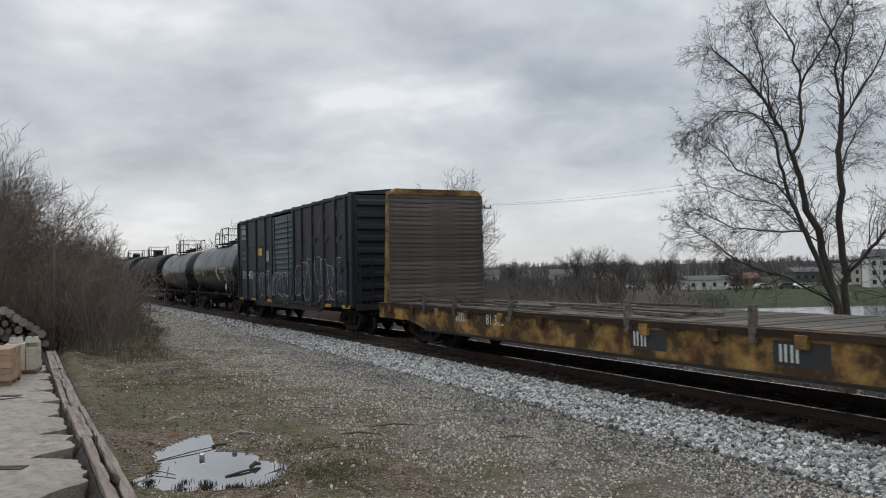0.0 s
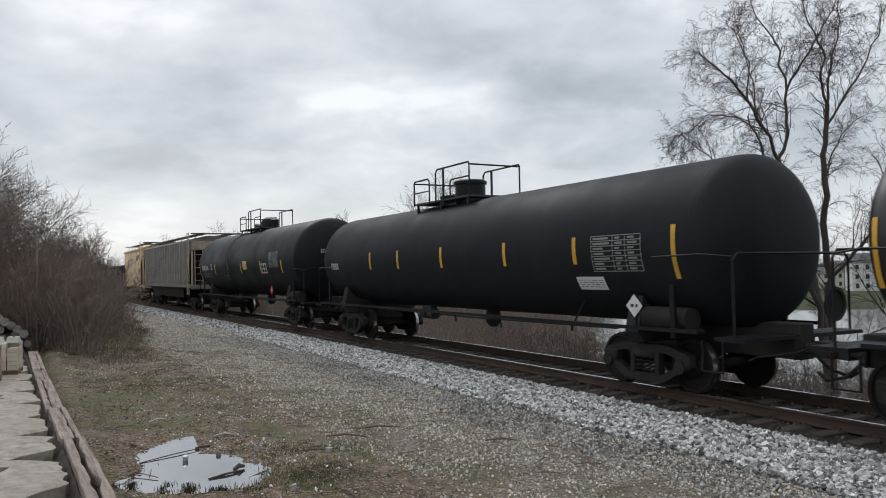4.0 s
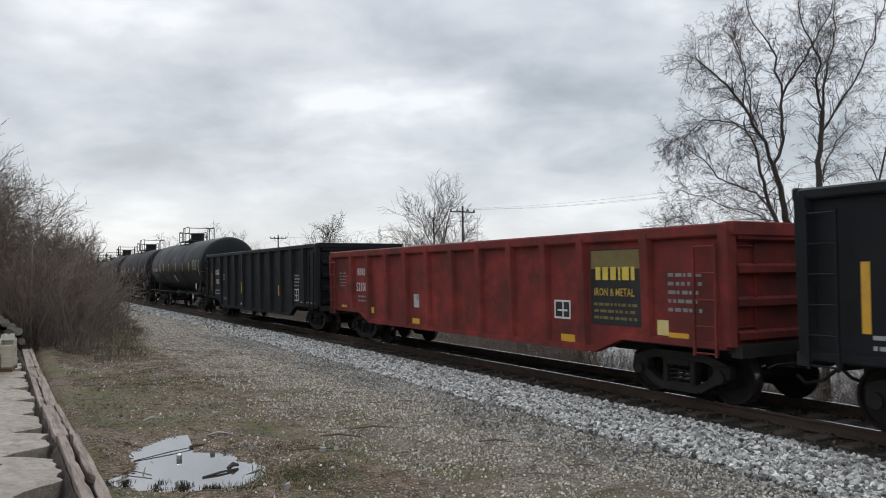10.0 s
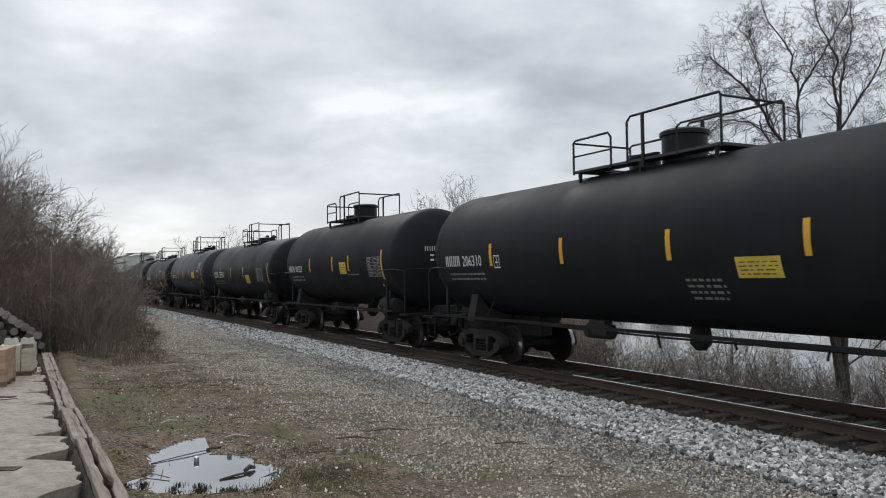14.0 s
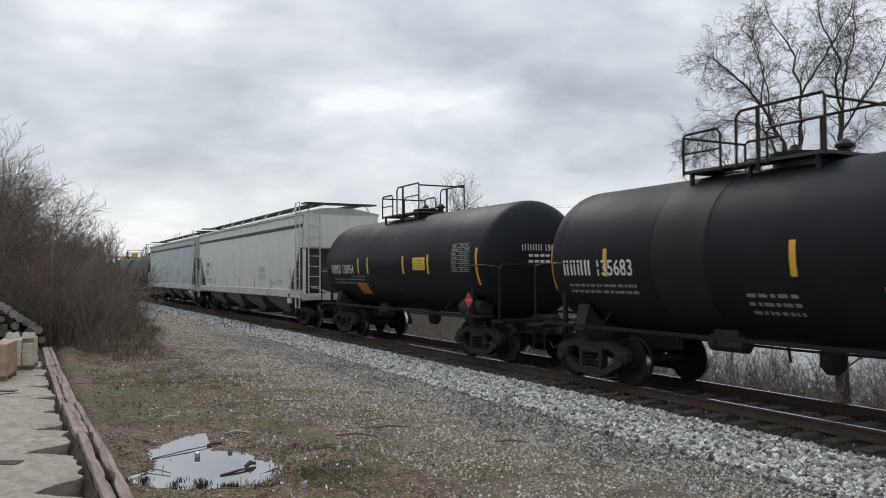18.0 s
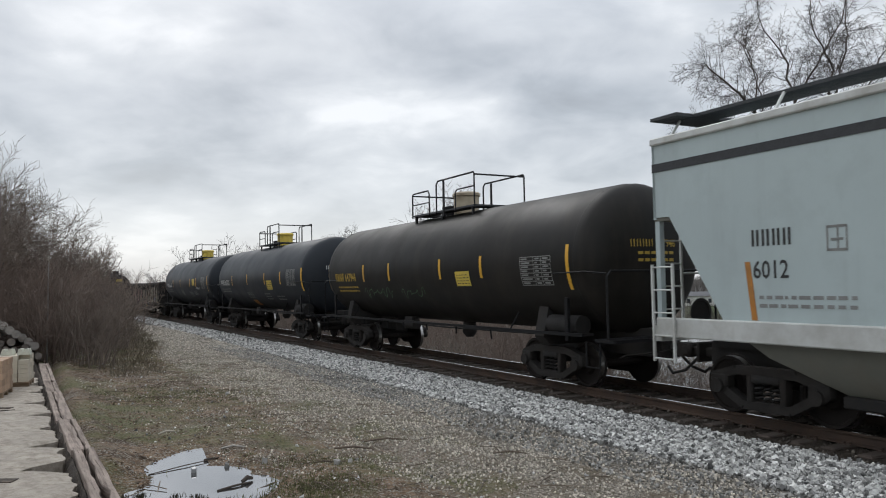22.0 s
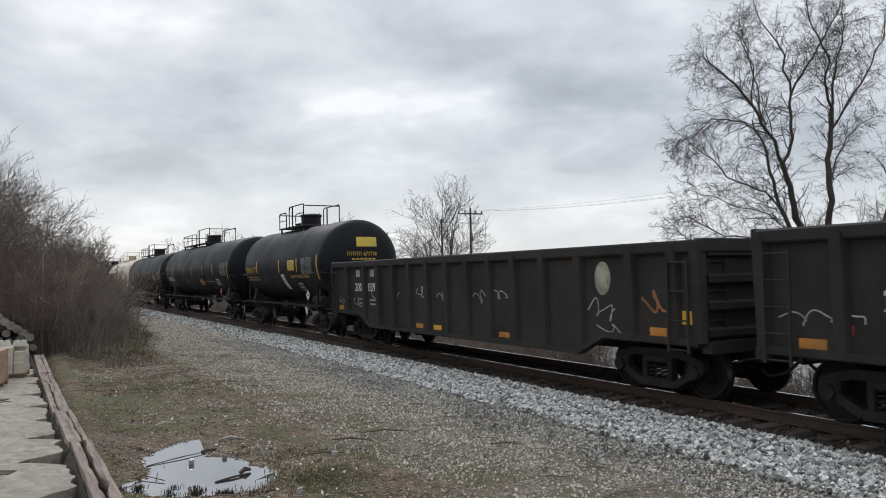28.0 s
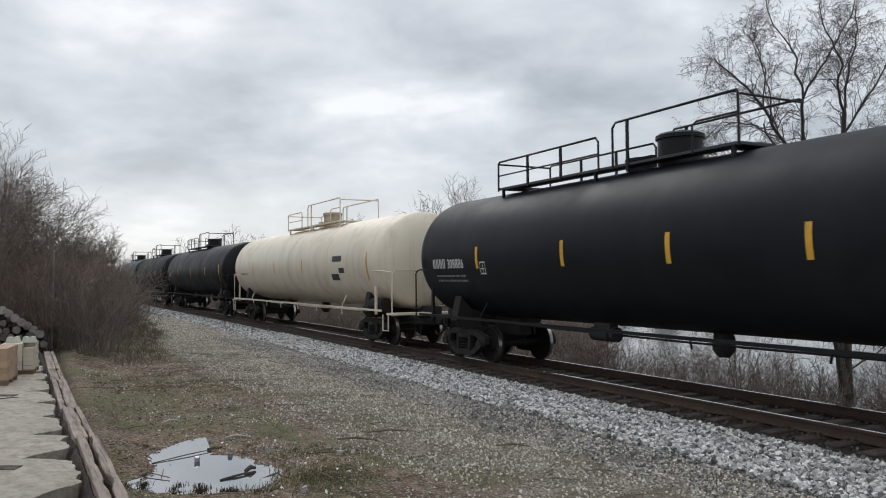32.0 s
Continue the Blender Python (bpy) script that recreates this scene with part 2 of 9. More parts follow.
# ---------- materials ----------
def surf(name, base, rough=0.7, metal=0.0, var=0.25, scale=1.5, dirt=None, dirt_at=(0.45, 0.7), dirt_scale=1.2, streak=0.0, streak_col=(0.09, 0.045, 0.02),
         bump=0.15, bump_scale=40.0, coat=0.0, island=0.0, obrand=0.0, spec=0.5, grain=None):
    """A painted, worn or natural surface with variation at two scales."""
    m = bpy.data.materials.new(name)
    m.use_nodes = True
    nt = m.node_tree
    link = nt.links.new
    b = nt.nodes["Principled BSDF"]
    b.inputs["Metallic"].default_value = metal
    b.inputs["Specular IOR Level"].default_value = spec
    if coat:
        b.inputs["Coat Weight"].default_value = coat
        b.inputs["Coat Roughness"].default_value = 0.25
    tc = nt.nodes.new("ShaderNodeTexCoord")
    co = tc.outputs["Object"]

    def noise_at(sc, detail=4.0, rough_=0.6, stretch=None):
        n = node(nt, "ShaderNodeTexNoise", Scale=sc, Detail=detail, Roughness=rough_)
        if stretch:
            mp = nt.nodes.new("ShaderNodeMapping")
            mp.inputs["Scale"].default_value = stretch
            link(co, mp.inputs[0])
            link(mp.outputs[0], n.inputs["Vector"])
        else:
            link(co, n.inputs["Vector"])
        return n.outputs[0]

    def mixc(f, a, c, mode="MIX"):
        x = nt.nodes.new("ShaderNodeMix")
        x.data_type = "RGBA"
        x.blend_type = mode
        for k, v in ((0, f), (6, a), (7, c)):
            if hasattr(v, "is_output"):
                link(v, x.inputs[k])
            elif k == 0:
                x.inputs[0].default_value = v
            else:
                x.inputs[k].default_value = (v[0], v[1], v[2], 1)
        return x.outputs[2]

    def span(v, lo, hi, a=0.0, c=1.0):
        r = nt.nodes.new("ShaderNodeMapRange")
        for k, q in zip(range(1, 5), (lo, hi, a, c)):
            r.inputs[k].default_value = q
        link(v, r.inputs[0])
        return r.outputs[0]

    dark = tuple(c * (1 - var) for c in base)
    lite = tuple(min(c * (1 + var), 0.95) for c in base)
    coarse, fine = noise_at(scale), noise_at(scale * 9, 3.0)
    col = mixc(span(coarse, 0.3, 0.7), dark, lite)
    col = mixc(span(fine, 0.25, 0.75, 0.0, 0.5), col, mixc(0.5, col, dark), "MIX")
    if island or obrand:
        if island:
            g = nt.nodes.new("ShaderNodeNewGeometry")
            rnd, amount = g.outputs["Random Per Island"], island
        else:
            g = nt.nodes.new("ShaderNodeObjectInfo")
            rnd, amount = g.outputs["Random"], obrand
        r = span(rnd, 0, 1, 1 - amount, 1 + amount)
        cc = nt.nodes.new("ShaderNodeCombineColor")
        for k in range(3):
            link(r, cc.inputs[k])
        col = mixc(1.0, col, cc.outputs[0], "MULTIPLY")
    if dirt:
        col = mixc(span(noise_at(dirt_scale, 6.0, 0.65, grain), dirt_at[0], dirt_at[1], 0.0, 0.9), col, dirt)
    if streak:
        col = mixc(span(noise_at(1.0, 5.0, 0.6, (2.2, 2.2, 0.22)), 0.5, 0.78, 0.0, streak), col, streak_col)
    link(col, b.inputs["Base Color"])
    link(span(coarse, 0.3, 0.7, max(rough - 0.1, 0.05), min(rough + 0.1, 1.0)), b.inputs["Roughness"])
    if bump:
        bp = node(nt, "ShaderNodeBump", Strength=bump, Distance=0.02)
        link(noise_at(bump_scale, 3.0) if not grain else noise_at(dirt_scale * 2, 5.0, 0.6, grain), bp.inputs["Height"])
        link(bp.outputs[0], b.inputs["Normal"])
    return m


DUST = (0.075, 0.068, 0.06)
TANK_BLACK = surf("tank_black", (0.0125, 0.0142, 0.0168), 0.5, var=0.2, scale=0.6, dirt=(0.023, 0.0245, 0.0265), dirt_at=(0.5, 0.85), dirt_scale=0.5, streak=0.25, streak_col=(0.03, 0.03, 0.03), bump=0.03, bump_scale=6, spec=0.11)
TANK_DULL = surf("tank_dull_black", (0.0155, 0.0172, 0.0198), 0.6, var=0.22, scale=0.6, dirt=(0.024, 0.025, 0.0265), dirt_at=(0.45, 0.85), dirt_scale=0.4, streak=0.35, streak_col=(0.032, 0.031, 0.031), bump=0.03, bump_scale=6, spec=0.1)
TANK_GREY = surf("tank_slate", (0.025, 0.029, 0.035), 0.5, var=0.15, scale=0.5, dirt=(0.032, 0.033, 0.034), dirt_at=(0.5, 0.85), dirt_scale=0.4, streak=0.3, streak_col=(0.036, 0.035, 0.034), bump=0.03, bump_scale=6, spec=0.2)
TANK_BROWN = surf("tank_brown_black", (0.015, 0.0138, 0.0122), 0.55, var=0.25, scale=0.5, dirt=(0.034, 0.029, 0.024), dirt_at=(0.45, 0.8), dirt_scale=0.4, streak=0.4, streak_col=(0.045, 0.037, 0.028), bump=0.03, bump_scale=6, spec=0.2)
TANK_WHITE = surf("tank_cream", (0.70, 0.62, 0.49), 0.5, var=0.08, scale=0.5, dirt=(0.40, 0.33, 0.25), dirt_at=(0.5, 0.85), dirt_scale=0.5, streak=0.45, streak_col=(0.28, 0.2, 0.13), bump=0.03, bump_scale=6)
CAR_STEEL = surf("running_gear", (0.032, 0.0305, 0.0295), 0.8, var=0.35, scale=3, dirt=(0.038, 0.032, 0.028), dirt_at=(0.45, 0.75), bump=0.25, spec=0.2)
RUSTY = surf("rusty_cast_steel", (0.032, 0.0295, 0.0275), 0.85, var=0.4, scale=4, dirt=(0.042, 0.034, 0.029), bump=0.35, spec=0.2)
WHEEL_STEEL = surf("wheel_steel", (0.022, 0.018, 0.016), 0.7, 0.2, var=0.3, scale=5, bump=0.1, spec=0.2)
BRIGHT_STEEL = surf("worn_bright_steel", (0.42, 0.41, 0.40), 0.3, 1.0, var=0.15, scale=4, bump=0.05)
RAIL_BLACK = surf("black_rail", (0.012, 0.012, 0.013), 0.5, var=0.3, scale=6, bump=0.05, spec=0.2)
YELLOW_TAPE = surf("reflective_yellow", (0.66, 0.36, 0.03), 0.45, var=0.12, scale=3, dirt=(0.28, 0.17, 0.05), dirt_at=(0.5, 0.8), bump=0.02)
YELLOW_PAINT = surf("yellow_paint", (0.62, 0.46, 0.07), 0.5, var=0.12, scale=2, dirt=(0.3, 0.22, 0.06), dirt_at=(0.5, 0.8), bump=0.04)
PALE_YELLOW = surf("pale_yellow_label", (0.62, 0.50, 0.20), 0.6, var=0.1, scale=3, dirt=(0.4, 0.32, 0.15), bump=0.02)
ORANGE_TAPE = surf("orange_tape", (0.50, 0.20, 0.03), 0.5, var=0.2, scale=3, dirt=(0.2, 0.1, 0.03), bump=0.02)
STENCIL = surf("white_stencil", (0.62, 0.62, 0.60), 0.6, var=0.1, scale=4, bump=0.0)
STENCIL_DIM = surf("faded_stencil", (0.22, 0.22, 0.21), 0.7, var=0.2, scale=4, bump=0.0)
STENCIL_BLACK = surf("black_stencil", (0.03, 0.03, 0.03), 0.6, var=0.1, scale=4, bump=0.0)
STENCIL_BROWN = surf("brown_stencil", (0.10, 0.075, 0.05), 0.7, var=0.2, scale=4, bump=0.0)
STENCIL_YELLOW = surf("yellow_stencil", (0.50, 0.33, 0.05), 0.6, var=0.15, scale=4, bump=0.0)
RED_LABEL = surf("red_label", (0.5, 0.03, 0.03), 0.5, var=0.1, scale=4, bump=0.0)
BLUE_LABEL = surf("blue_label", (0.03, 0.06, 0.25), 0.5, var=0.1, scale=4, bump=0.0)
BOX_BLUE = surf("boxcar_blue_black", (0.036, 0.041, 0.048), 0.55, var=0.25, scale=0.7, dirt=(0.046, 0.044, 0.044), dirt_at=(0.45, 0.8), dirt_scale=0.7, streak=0.4, streak_col=(0.032, 0.027, 0.025), bump=0.06, bump_scale=10, spec=0.2)
BOX_DOOR = surf("boxcar_teal_door", (0.065, 0.11, 0.135), 0.55, var=0.2, scale=0.8, dirt=(0.07, 0.07, 0.07), streak=0.4, streak_col=(0.05, 0.05, 0.05), bump=0.06, bump_scale=10)
FLAT_YELLOW = surf("weathered_yellow", (0.38, 0.23, 0.075), 0.8, var=0.35, scale=0.9, dirt=(0.035, 0.024, 0.018), dirt_at=(0.40, 0.55), dirt_scale=1.3, streak=0.85, streak_col=(0.10, 0.042, 0.022), bump=0.2, bump_scale=25, spec=0.2)
PLANK_GREY = surf("weathered_plank", (0.135, 0.115, 0.098), 0.9, var=0.35, scale=1.2, dirt=(0.06, 0.053, 0.047), dirt_at=(0.42, 0.64), dirt_scale=1.2, grain=(9, 0.6, 9), obrand=0.45, bump=0.5, spec=0.25)
HOP_GREY = surf("hopper_dusty_grey", (0.205, 0.178, 0.157), 0.75, var=0.18, scale=0.6, dirt=(0.1, 0.085, 0.07), dirt_at=(0.45, 0.8), dirt_scale=0.6, streak=0.55, streak_col=(0.31, 0.285, 0.265), bump=0.06, bump_scale=10)
HOP_CREAM = surf("hopper_cream_end", (0.42, 0.36, 0.26), 0.7, var=0.15, scale=0.6, dirt=(0.2, 0.15, 0.1), streak=0.6, streak_col=(0.14, 0.1, 0.07), bump=0.06, bump_scale=10)
HOP_TAN = surf("hopper_tan", (0.70, 0.52, 0.31), 0.6, var=0.08, scale=0.5, dirt=(0.53, 0.385, 0.225), dirt_at=(0.55, 0.85), dirt_scale=0.6, streak=0.3, streak_col=(0.26, 0.19, 0.12), bump=0.04, bump_scale=8)
HOP_PALE = surf("hopper_pale_grey", (0.60, 0.63, 0.57), 0.55, var=0.06, scale=0.5, dirt=(0.48, 0.49, 0.45), dirt_at=(0.5, 0.85), streak=0.25, streak_col=(0.30, 0.29, 0.26), bump=0.03, bump_scale=8)
HOP_BLUE = surf("hopper_pale_blue", (0.42, 0.49, 0.49), 0.55, var=0.06, scale=0.5, dirt=(0.35, 0.40, 0.40), dirt_at=(0.5, 0.85), streak=0.25, streak_col=(0.22, 0.23, 0.23), bump=0.03, bump_scale=8)
HOP_TRIM_GREY = surf("pale_sill", (0.55, 0.56, 0.54), 0.55, var=0.1, scale=0.8, dirt=(0.35, 0.34, 0.31), streak=0.3, streak_col=(0.25, 0.23, 0.2), bump=0.03)
# recessed sheets under the hopper ends: their shade is part of this dark colour
HOP_SHADE = surf("shaded_grimy_slope_sheet", (0.085, 0.07, 0.055), 0.8, var=0.25, scale=0.7, dirt=(0.06, 0.055, 0.05), bump=0.1, spec=0.2)
HOP_RIB = surf("hopper_post", (0.31, 0.285, 0.26), 0.7, var=0.15, scale=1.5, dirt=(0.2, 0.17, 0.145), dirt_at=(0.5, 0.85), dirt_scale=0.8, streak=0.4, streak_col=(0.4, 0.37, 0.34), bump=0.05, bump_scale=10)
HOP_WALK = surf("galvanised_roofwalk", (0.22, 0.22, 0.22), 0.6, 0.3, var=0.25, scale=6, bump=0.4, bump_scale=60)
HOP_DARK = surf("dark_hopper_pocket", (0.024, 0.019, 0.016), 0.85, var=0.3, scale=0.8, dirt=(0.04, 0.027, 0.019), dirt_at=(0.5, 0.85), bump=0.1, spec=0.2)
# pale pockets: underside shade is mixed into this darker base, grime on top
HOP_POCKET = surf("shaded_grimy_pocket", (0.17, 0.17, 0.145), 0.7, var=0.2, scale=0.8, dirt=(0.16, 0.14, 0.11), dirt_at=(0.5, 0.85), dirt_scale=0.8, streak=0.4, streak_col=(0.15, 0.13, 0.1), bump=0.06, spec=0.2)
GON_BLACK = surf("gondola_black", (0.0145, 0.0162, 0.019), 0.55, var=0.25, scale=0.7, dirt=(0.022, 0.0225, 0.0235), dirt_at=(0.45, 0.85), dirt_scale=0.8, streak=0.3, streak_col=(0.022, 0.021, 0.021), bump=0.06, bump_scale=8, spec=0.12)
GON_RED = surf("gondola_red", (0.22, 0.036, 0.03), 0.7, var=0.35, scale=1.1, dirt=(0.085, 0.026, 0.022), dirt_at=(0.40, 0.66), dirt_scale=1.6, streak=0.45, streak_col=(0.09, 0.03, 0.022), bump=0.15, bump_scale=12, spec=0.2)
GON_BROWN = surf("gondola_brown_black", (0.028, 0.0275, 0.026), 0.75, var=0.35, scale=0.8, dirt=(0.05, 0.041, 0.034), dirt_at=(0.45, 0.75), dirt_scale=0.9, streak=0.5, streak_col=(0.045, 0.034, 0.027), bump=0.15, bump_scale=12, spec=0.2)
SCRAP = surf("scrap_metal", (0.07, 0.05, 0.04), 0.8, 0.2, var=0.5, scale=4, dirt=(0.12, 0.07, 0.04), bump=0.6)
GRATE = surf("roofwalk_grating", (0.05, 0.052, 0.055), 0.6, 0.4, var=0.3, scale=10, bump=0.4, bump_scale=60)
SPRAY = {k: surf("spray_" + k, c, 0.6, var=0.2, scale=3, dirt=tuple(q * 0.35 for q in c), dirt_at=(0.4, 0.62), dirt_scale=2.5, bump=0.0) for k, c in
         dict(white=(0.46, 0.46, 0.46), cream=(0.42, 0.39, 0.29), umber=(0.05, 0.036, 0.028), lilac=(0.10, 0.095, 0.125), pink=(0.34, 0.13, 0.15), blue=(0.03, 0.042, 0.085), violet=(0.045, 0.04, 0.075), teal=(0.035, 0.115, 0.13), red=(0.22, 0.045, 0.036), orange=(0.42, 0.16, 0.06), tan=(0.24, 0.18, 0.125), green=(0.10, 0.20, 0.10), black=(0.015, 0.015, 0.015)).items()}
RUST_BROWN = surf("rust_brown", (0.045, 0.03, 0.022), 0.85, var=0.35, scale=1.5, dirt=(0.02, 0.016, 0.014), streak=0.3, bump=0.25, bump_scale=25, spec=0.2)
BULK_PLANK = surf("bulkhead_plank", (0.15, 0.135, 0.12), 0.9, var=0.3, scale=1.2, dirt=(0.075, 0.062, 0.052), dirt_at=(0.40, 0.62), dirt_scale=1.2, grain=(9, 0.6, 14), obrand=0.32, bump=0.7, spec=0.25)
TANK_SHEEN = surf("tank_dusty_sheen", (0.012, 0.0125, 0.014), 0.36, var=0.2, scale=0.6, dirt=(0.03, 0.029, 0.028), dirt_at=(0.5, 0.85), dirt_scale=0.5, streak=0.2, streak_col=(0.035, 0.033, 0.03), bump=0.03, bump_scale=6, spec=0.5)
OLIVE_LINE = surf("faded_olive_line", (0.17, 0.13, 0.045), 0.7, var=0.2, scale=4, bump=0.0)
STENCIL_SMALL = surf("small_stencil", (0.36, 0.36, 0.35), 0.65, var=0.15, scale=4, bump=0.0)
FADED_RED = surf("faded_red_paint", (0.10, 0.042, 0.042), 0.7, var=0.3, scale=2, dirt=(0.03, 0.03, 0.034), dirt_at=(0.45, 0.65), bump=0.0)

# ---------- ground, track and lot ----------
def place(s, d, z=0.0):
    """A place s along the track and d metres from its centre line on the lot's side; far off the line is taken as straight."""
    p, th = on_line(max(min(s, 200), -260), -d)
    e = s - max(min(s, 200), -260)
    a = radians(th)
    p = p + Vector((math.cos(a), math.sin(a), 0)) * e
    k = min(max((abs(d) - 30) / 60, 0), 1)
    if k > 0:
        q = Vector((0.41, 18.2, 0)) + Vector((0.489, -0.872, 0)) * s + Vector((0.872, 0.489, 0)) * (1.6 - d)
        p = p.lerp(q, k)
    return Vector((p.x, p.y, z))


PUDDLE = (-2.55, 7.75)


def puddle_depth(x, y):
    """Under 1 inside the puddle: a broad near pool and a narrow tongue running back from it."""
    r = 9.0
    for cx, cy, a, b in ((-2.36, 7.3, 0.72, 0.56), (-2.62, 7.75, 0.5, 0.5), (-3.03, 8.45, 0.31, 0.72)):
        r = min(r, math.hypot((x - cx) / a, (y - cy) / b))
    return r + 0.2 * noise.noise(Vector((x * 2.2, y * 2.2, 4))) + 0.12 * noise.noise(Vector((x * 5.5, y * 5.5, 9)))


def smooth(a, b, x):
    t = min(max((x - a) / (b - a), 0), 1)
    return t * t * (3 - 2 * t)


def ground_height(p, d):
    x, y = p.x, p.y
    if d > -2.4:
        h = float(np.interp(d, (-2.4, -1.4, 1.4, 2.1, 3.4, 5.0, 8.0, 9.2, 9.75, 10.15, 10.3, 10.5, 11, 60, 2600), (-0.32, -0.20, -0.20, -0.20, -0.13, 0.0, 0.2, 0.26, 0.31, 0.44, 0.42, 0.22, 0.22, 0.4, 6)))
        if d > 3:
            h += 0.05 * noise.noise(Vector((x * 0.6, y * 0.6, 0))) + 0.018 * noise.noise(Vector((x * 3, y * 3, 1)))
        if -4 < x - PUDDLE[0] < 4 and -4 < y - PUDDLE[1] < 4:
            r = puddle_depth(x, y)
            w = smooth(1.15, 2.2, r)
            h = max(h, 0.278) * w + (1 - w) * (0.258 + 0.10 * (r - 1.0)) if r < 2.2 else h + max(0, 0.278 - h) * (1 - smooth(2.2, 3.4, r))
        return h
    # the far bank, the river on its right-hand part, the low country beyond
    wet = smooth(0.13, 0.2, math.atan2(x, max(y, 1))) if y > 0 else 1.0
    h = float(np.interp(-d, (2.4, 4.6, 8, 26), (-0.32, -1.9, -2.2, -2.6))) * (1 - wet) + wet * float(np.interp(-d, (2.4, 4.6, 7, 13, 20), (-0.32, -1.9, -2.7, -5.05, -5.8)))
    far = smooth(26, 33, -d)
    land = -2.6 - 1.9 * smooth(60, 220, y)
    river = -5.8
    shore = smooth(112, 122, y)
    low = land * (1 - wet) + (river * (1 - shore) + (-4.75) * shore) * wet
    h = h * (1 - far) + low * far
    h += 0.25 * noise.noise(Vector((x * 0.11, y * 0.11, 2))) * smooth(3.5, 7, -d) * (1 if h > -5.2 else 0.3)
    dist = math.hypot(x, y)
    hill = smooth(420, 1100, dist)
    h += hill * (5.5 + 2.5 * noise.noise(Vector((x * 0.0016, y * 0.0016, 0))))
    return h


def spaced(a, stops):
    """Steps outwards from a: (limit, step) pairs."""
    out = [a]
    for lim, st in stops:
        while out[-1] < lim - 1e-6:
            out.append(min(out[-1] + st, lim))
    return out


def ground_material():
    m = bpy.data.materials.new("gravel_dirt_and_grass")
    m.use_nodes = True
    nt = m.node_tree
    link = nt.links.new
    b = nt.nodes["Principled BSDF"]
    co = nt.nodes.new("ShaderNodeTexCoord").outputs["Object"]
    dot = nt.nodes.new("ShaderNodeVectorMath")
    dot.operation = "DOT_PRODUCT"
    link(co, dot.inputs[0])
    dot.inputs[1].default_value = (-0.872, -0.489, 0)

    def nz(sc, det=5.0, ro=0.6):
        n = node(nt, "ShaderNodeTexNoise", Scale=sc, Detail=det, Roughness=ro)
        link(co, n.inputs["Vector"])
        return n.outputs[0]

    def rng(v, a, c, lo=0.0, hi=1.0):
        r = nt.nodes.new("ShaderNodeMapRange")
        for k, q in zip(range(1, 5), (a, c, lo, hi)):
            r.inputs[k].default_value = q
        link(v, r.inputs[0])
        return r.outputs[0]

    def mth(op, a, c):
        n = nt.nodes.new("ShaderNodeMath")
        n.operation = op
        for k, v in enumerate((a, c)):
            if hasattr(v, "is_output"):
                link(v, n.inputs[k])
            else:
                n.inputs[k].default_value = v
        return n.outputs[0]

    def mix(f, a, c):
        n = nt.nodes.new("ShaderNodeMix")
        n.data_type = "RGBA"
        for k, v in ((0, f), (6, a), (7, c)):
            if hasattr(v, "is_output"):
                link(v, n.inputs[k])
            elif k:
                n.inputs[k].default_value = (*v, 1)
            else:
                n.inputs[k].default_value = v
        return n.outputs[2]
    d = mth("ADD", dot.outputs["Value"], 10.86)
    d = mth("ADD", d, rng(nz(0.5), 0.3, 0.7, -0.7, 0.7))
    voro = node(nt, "ShaderNodeTexVoronoi", Scale=26.0)
    link(co, voro.inputs["Vector"])
    sep = nt.nodes.new("ShaderNodeSeparateColor")
    link(voro.outputs["Color"], sep.inputs[0])
    # bed below the ballast, coloured dark to imitate shade in the gaps between stones
    stone = mix(rng(sep.outputs[0], 0.35, 1.0), (0.035, 0.032, 0.029), (0.19, 0.182, 0.168))
    small = node(nt, "ShaderNodeTexVoronoi", Scale=52.0)
    link(co, small.inputs["Vector"])
    sep2 = nt.nodes.new("ShaderNodeSeparateColor")
    link(small.outputs["Color"], sep2.inputs[0])
    grit = mix(rng(sep2.outputs[0], 0.2, 1.0), (0.10, 0.083, 0.066), (0.48, 0.43, 0.36))
    grit = mix(rng(nz(1.7, 6, 0.7), 0.45, 0.62, 0.0, 0.85), grit, (0.15, 0.12, 0.085))
    dirt = mix(rng(nz(9, 6), 0.3, 0.7), (0.055, 0.035, 0.022), (0.30, 0.205, 0.135))
    dirt = mix(rng(nz(1.4, 6, 0.7), 0.5, 0.62, 0.0, 0.8), dirt, (0.06, 0.042, 0.03))
    dirt = mix(rng(sep2.outputs[1], 0.72, 0.8), dirt, (0.29, 0.26, 0.215))
    grass = mix(rng(nz(30, 4), 0.3, 0.7), (0.06, 0.07, 0.025), (0.19, 0.19, 0.085))
    brush = mix(rng(nz(3, 6), 0.3, 0.7), (0.05, 0.04, 0.03), (0.12, 0.098, 0.075))
    field = mix(rng(nz(0.08, 5), 0.3, 0.7), (0.04, 0.055, 0.022), (0.075, 0.088, 0.04))
    col = mix(rng(d, 1.9, 3.0), (0.05, 0.04, 0.031), stone)
    col = mix(rng(d, 3.8, 5.2), col, grit)
    col = mix(rng(d, 6.0, 7.8), col, mix(rng(nz(0.9, 6, 0.7), 0.32, 0.48), grit, dirt))
    patch_ = mth("MULTIPLY", rng(nz(0.6, 6, 0.7), 0.47, 0.6), rng(d, 5.2, 7.0))
    col = mix(mth("MULTIPLY", patch_, 0.75), col, grass)
    col = mix(rng(d, -3.2, -4.6), col, brush)
    sx = nt.nodes.new("ShaderNodeSeparateXYZ")
    link(co, sx.inputs[0])
    green = mth("MULTIPLY", rng(sx.outputs[1], 116, 122), rng(sx.outputs[1], 330, 300))
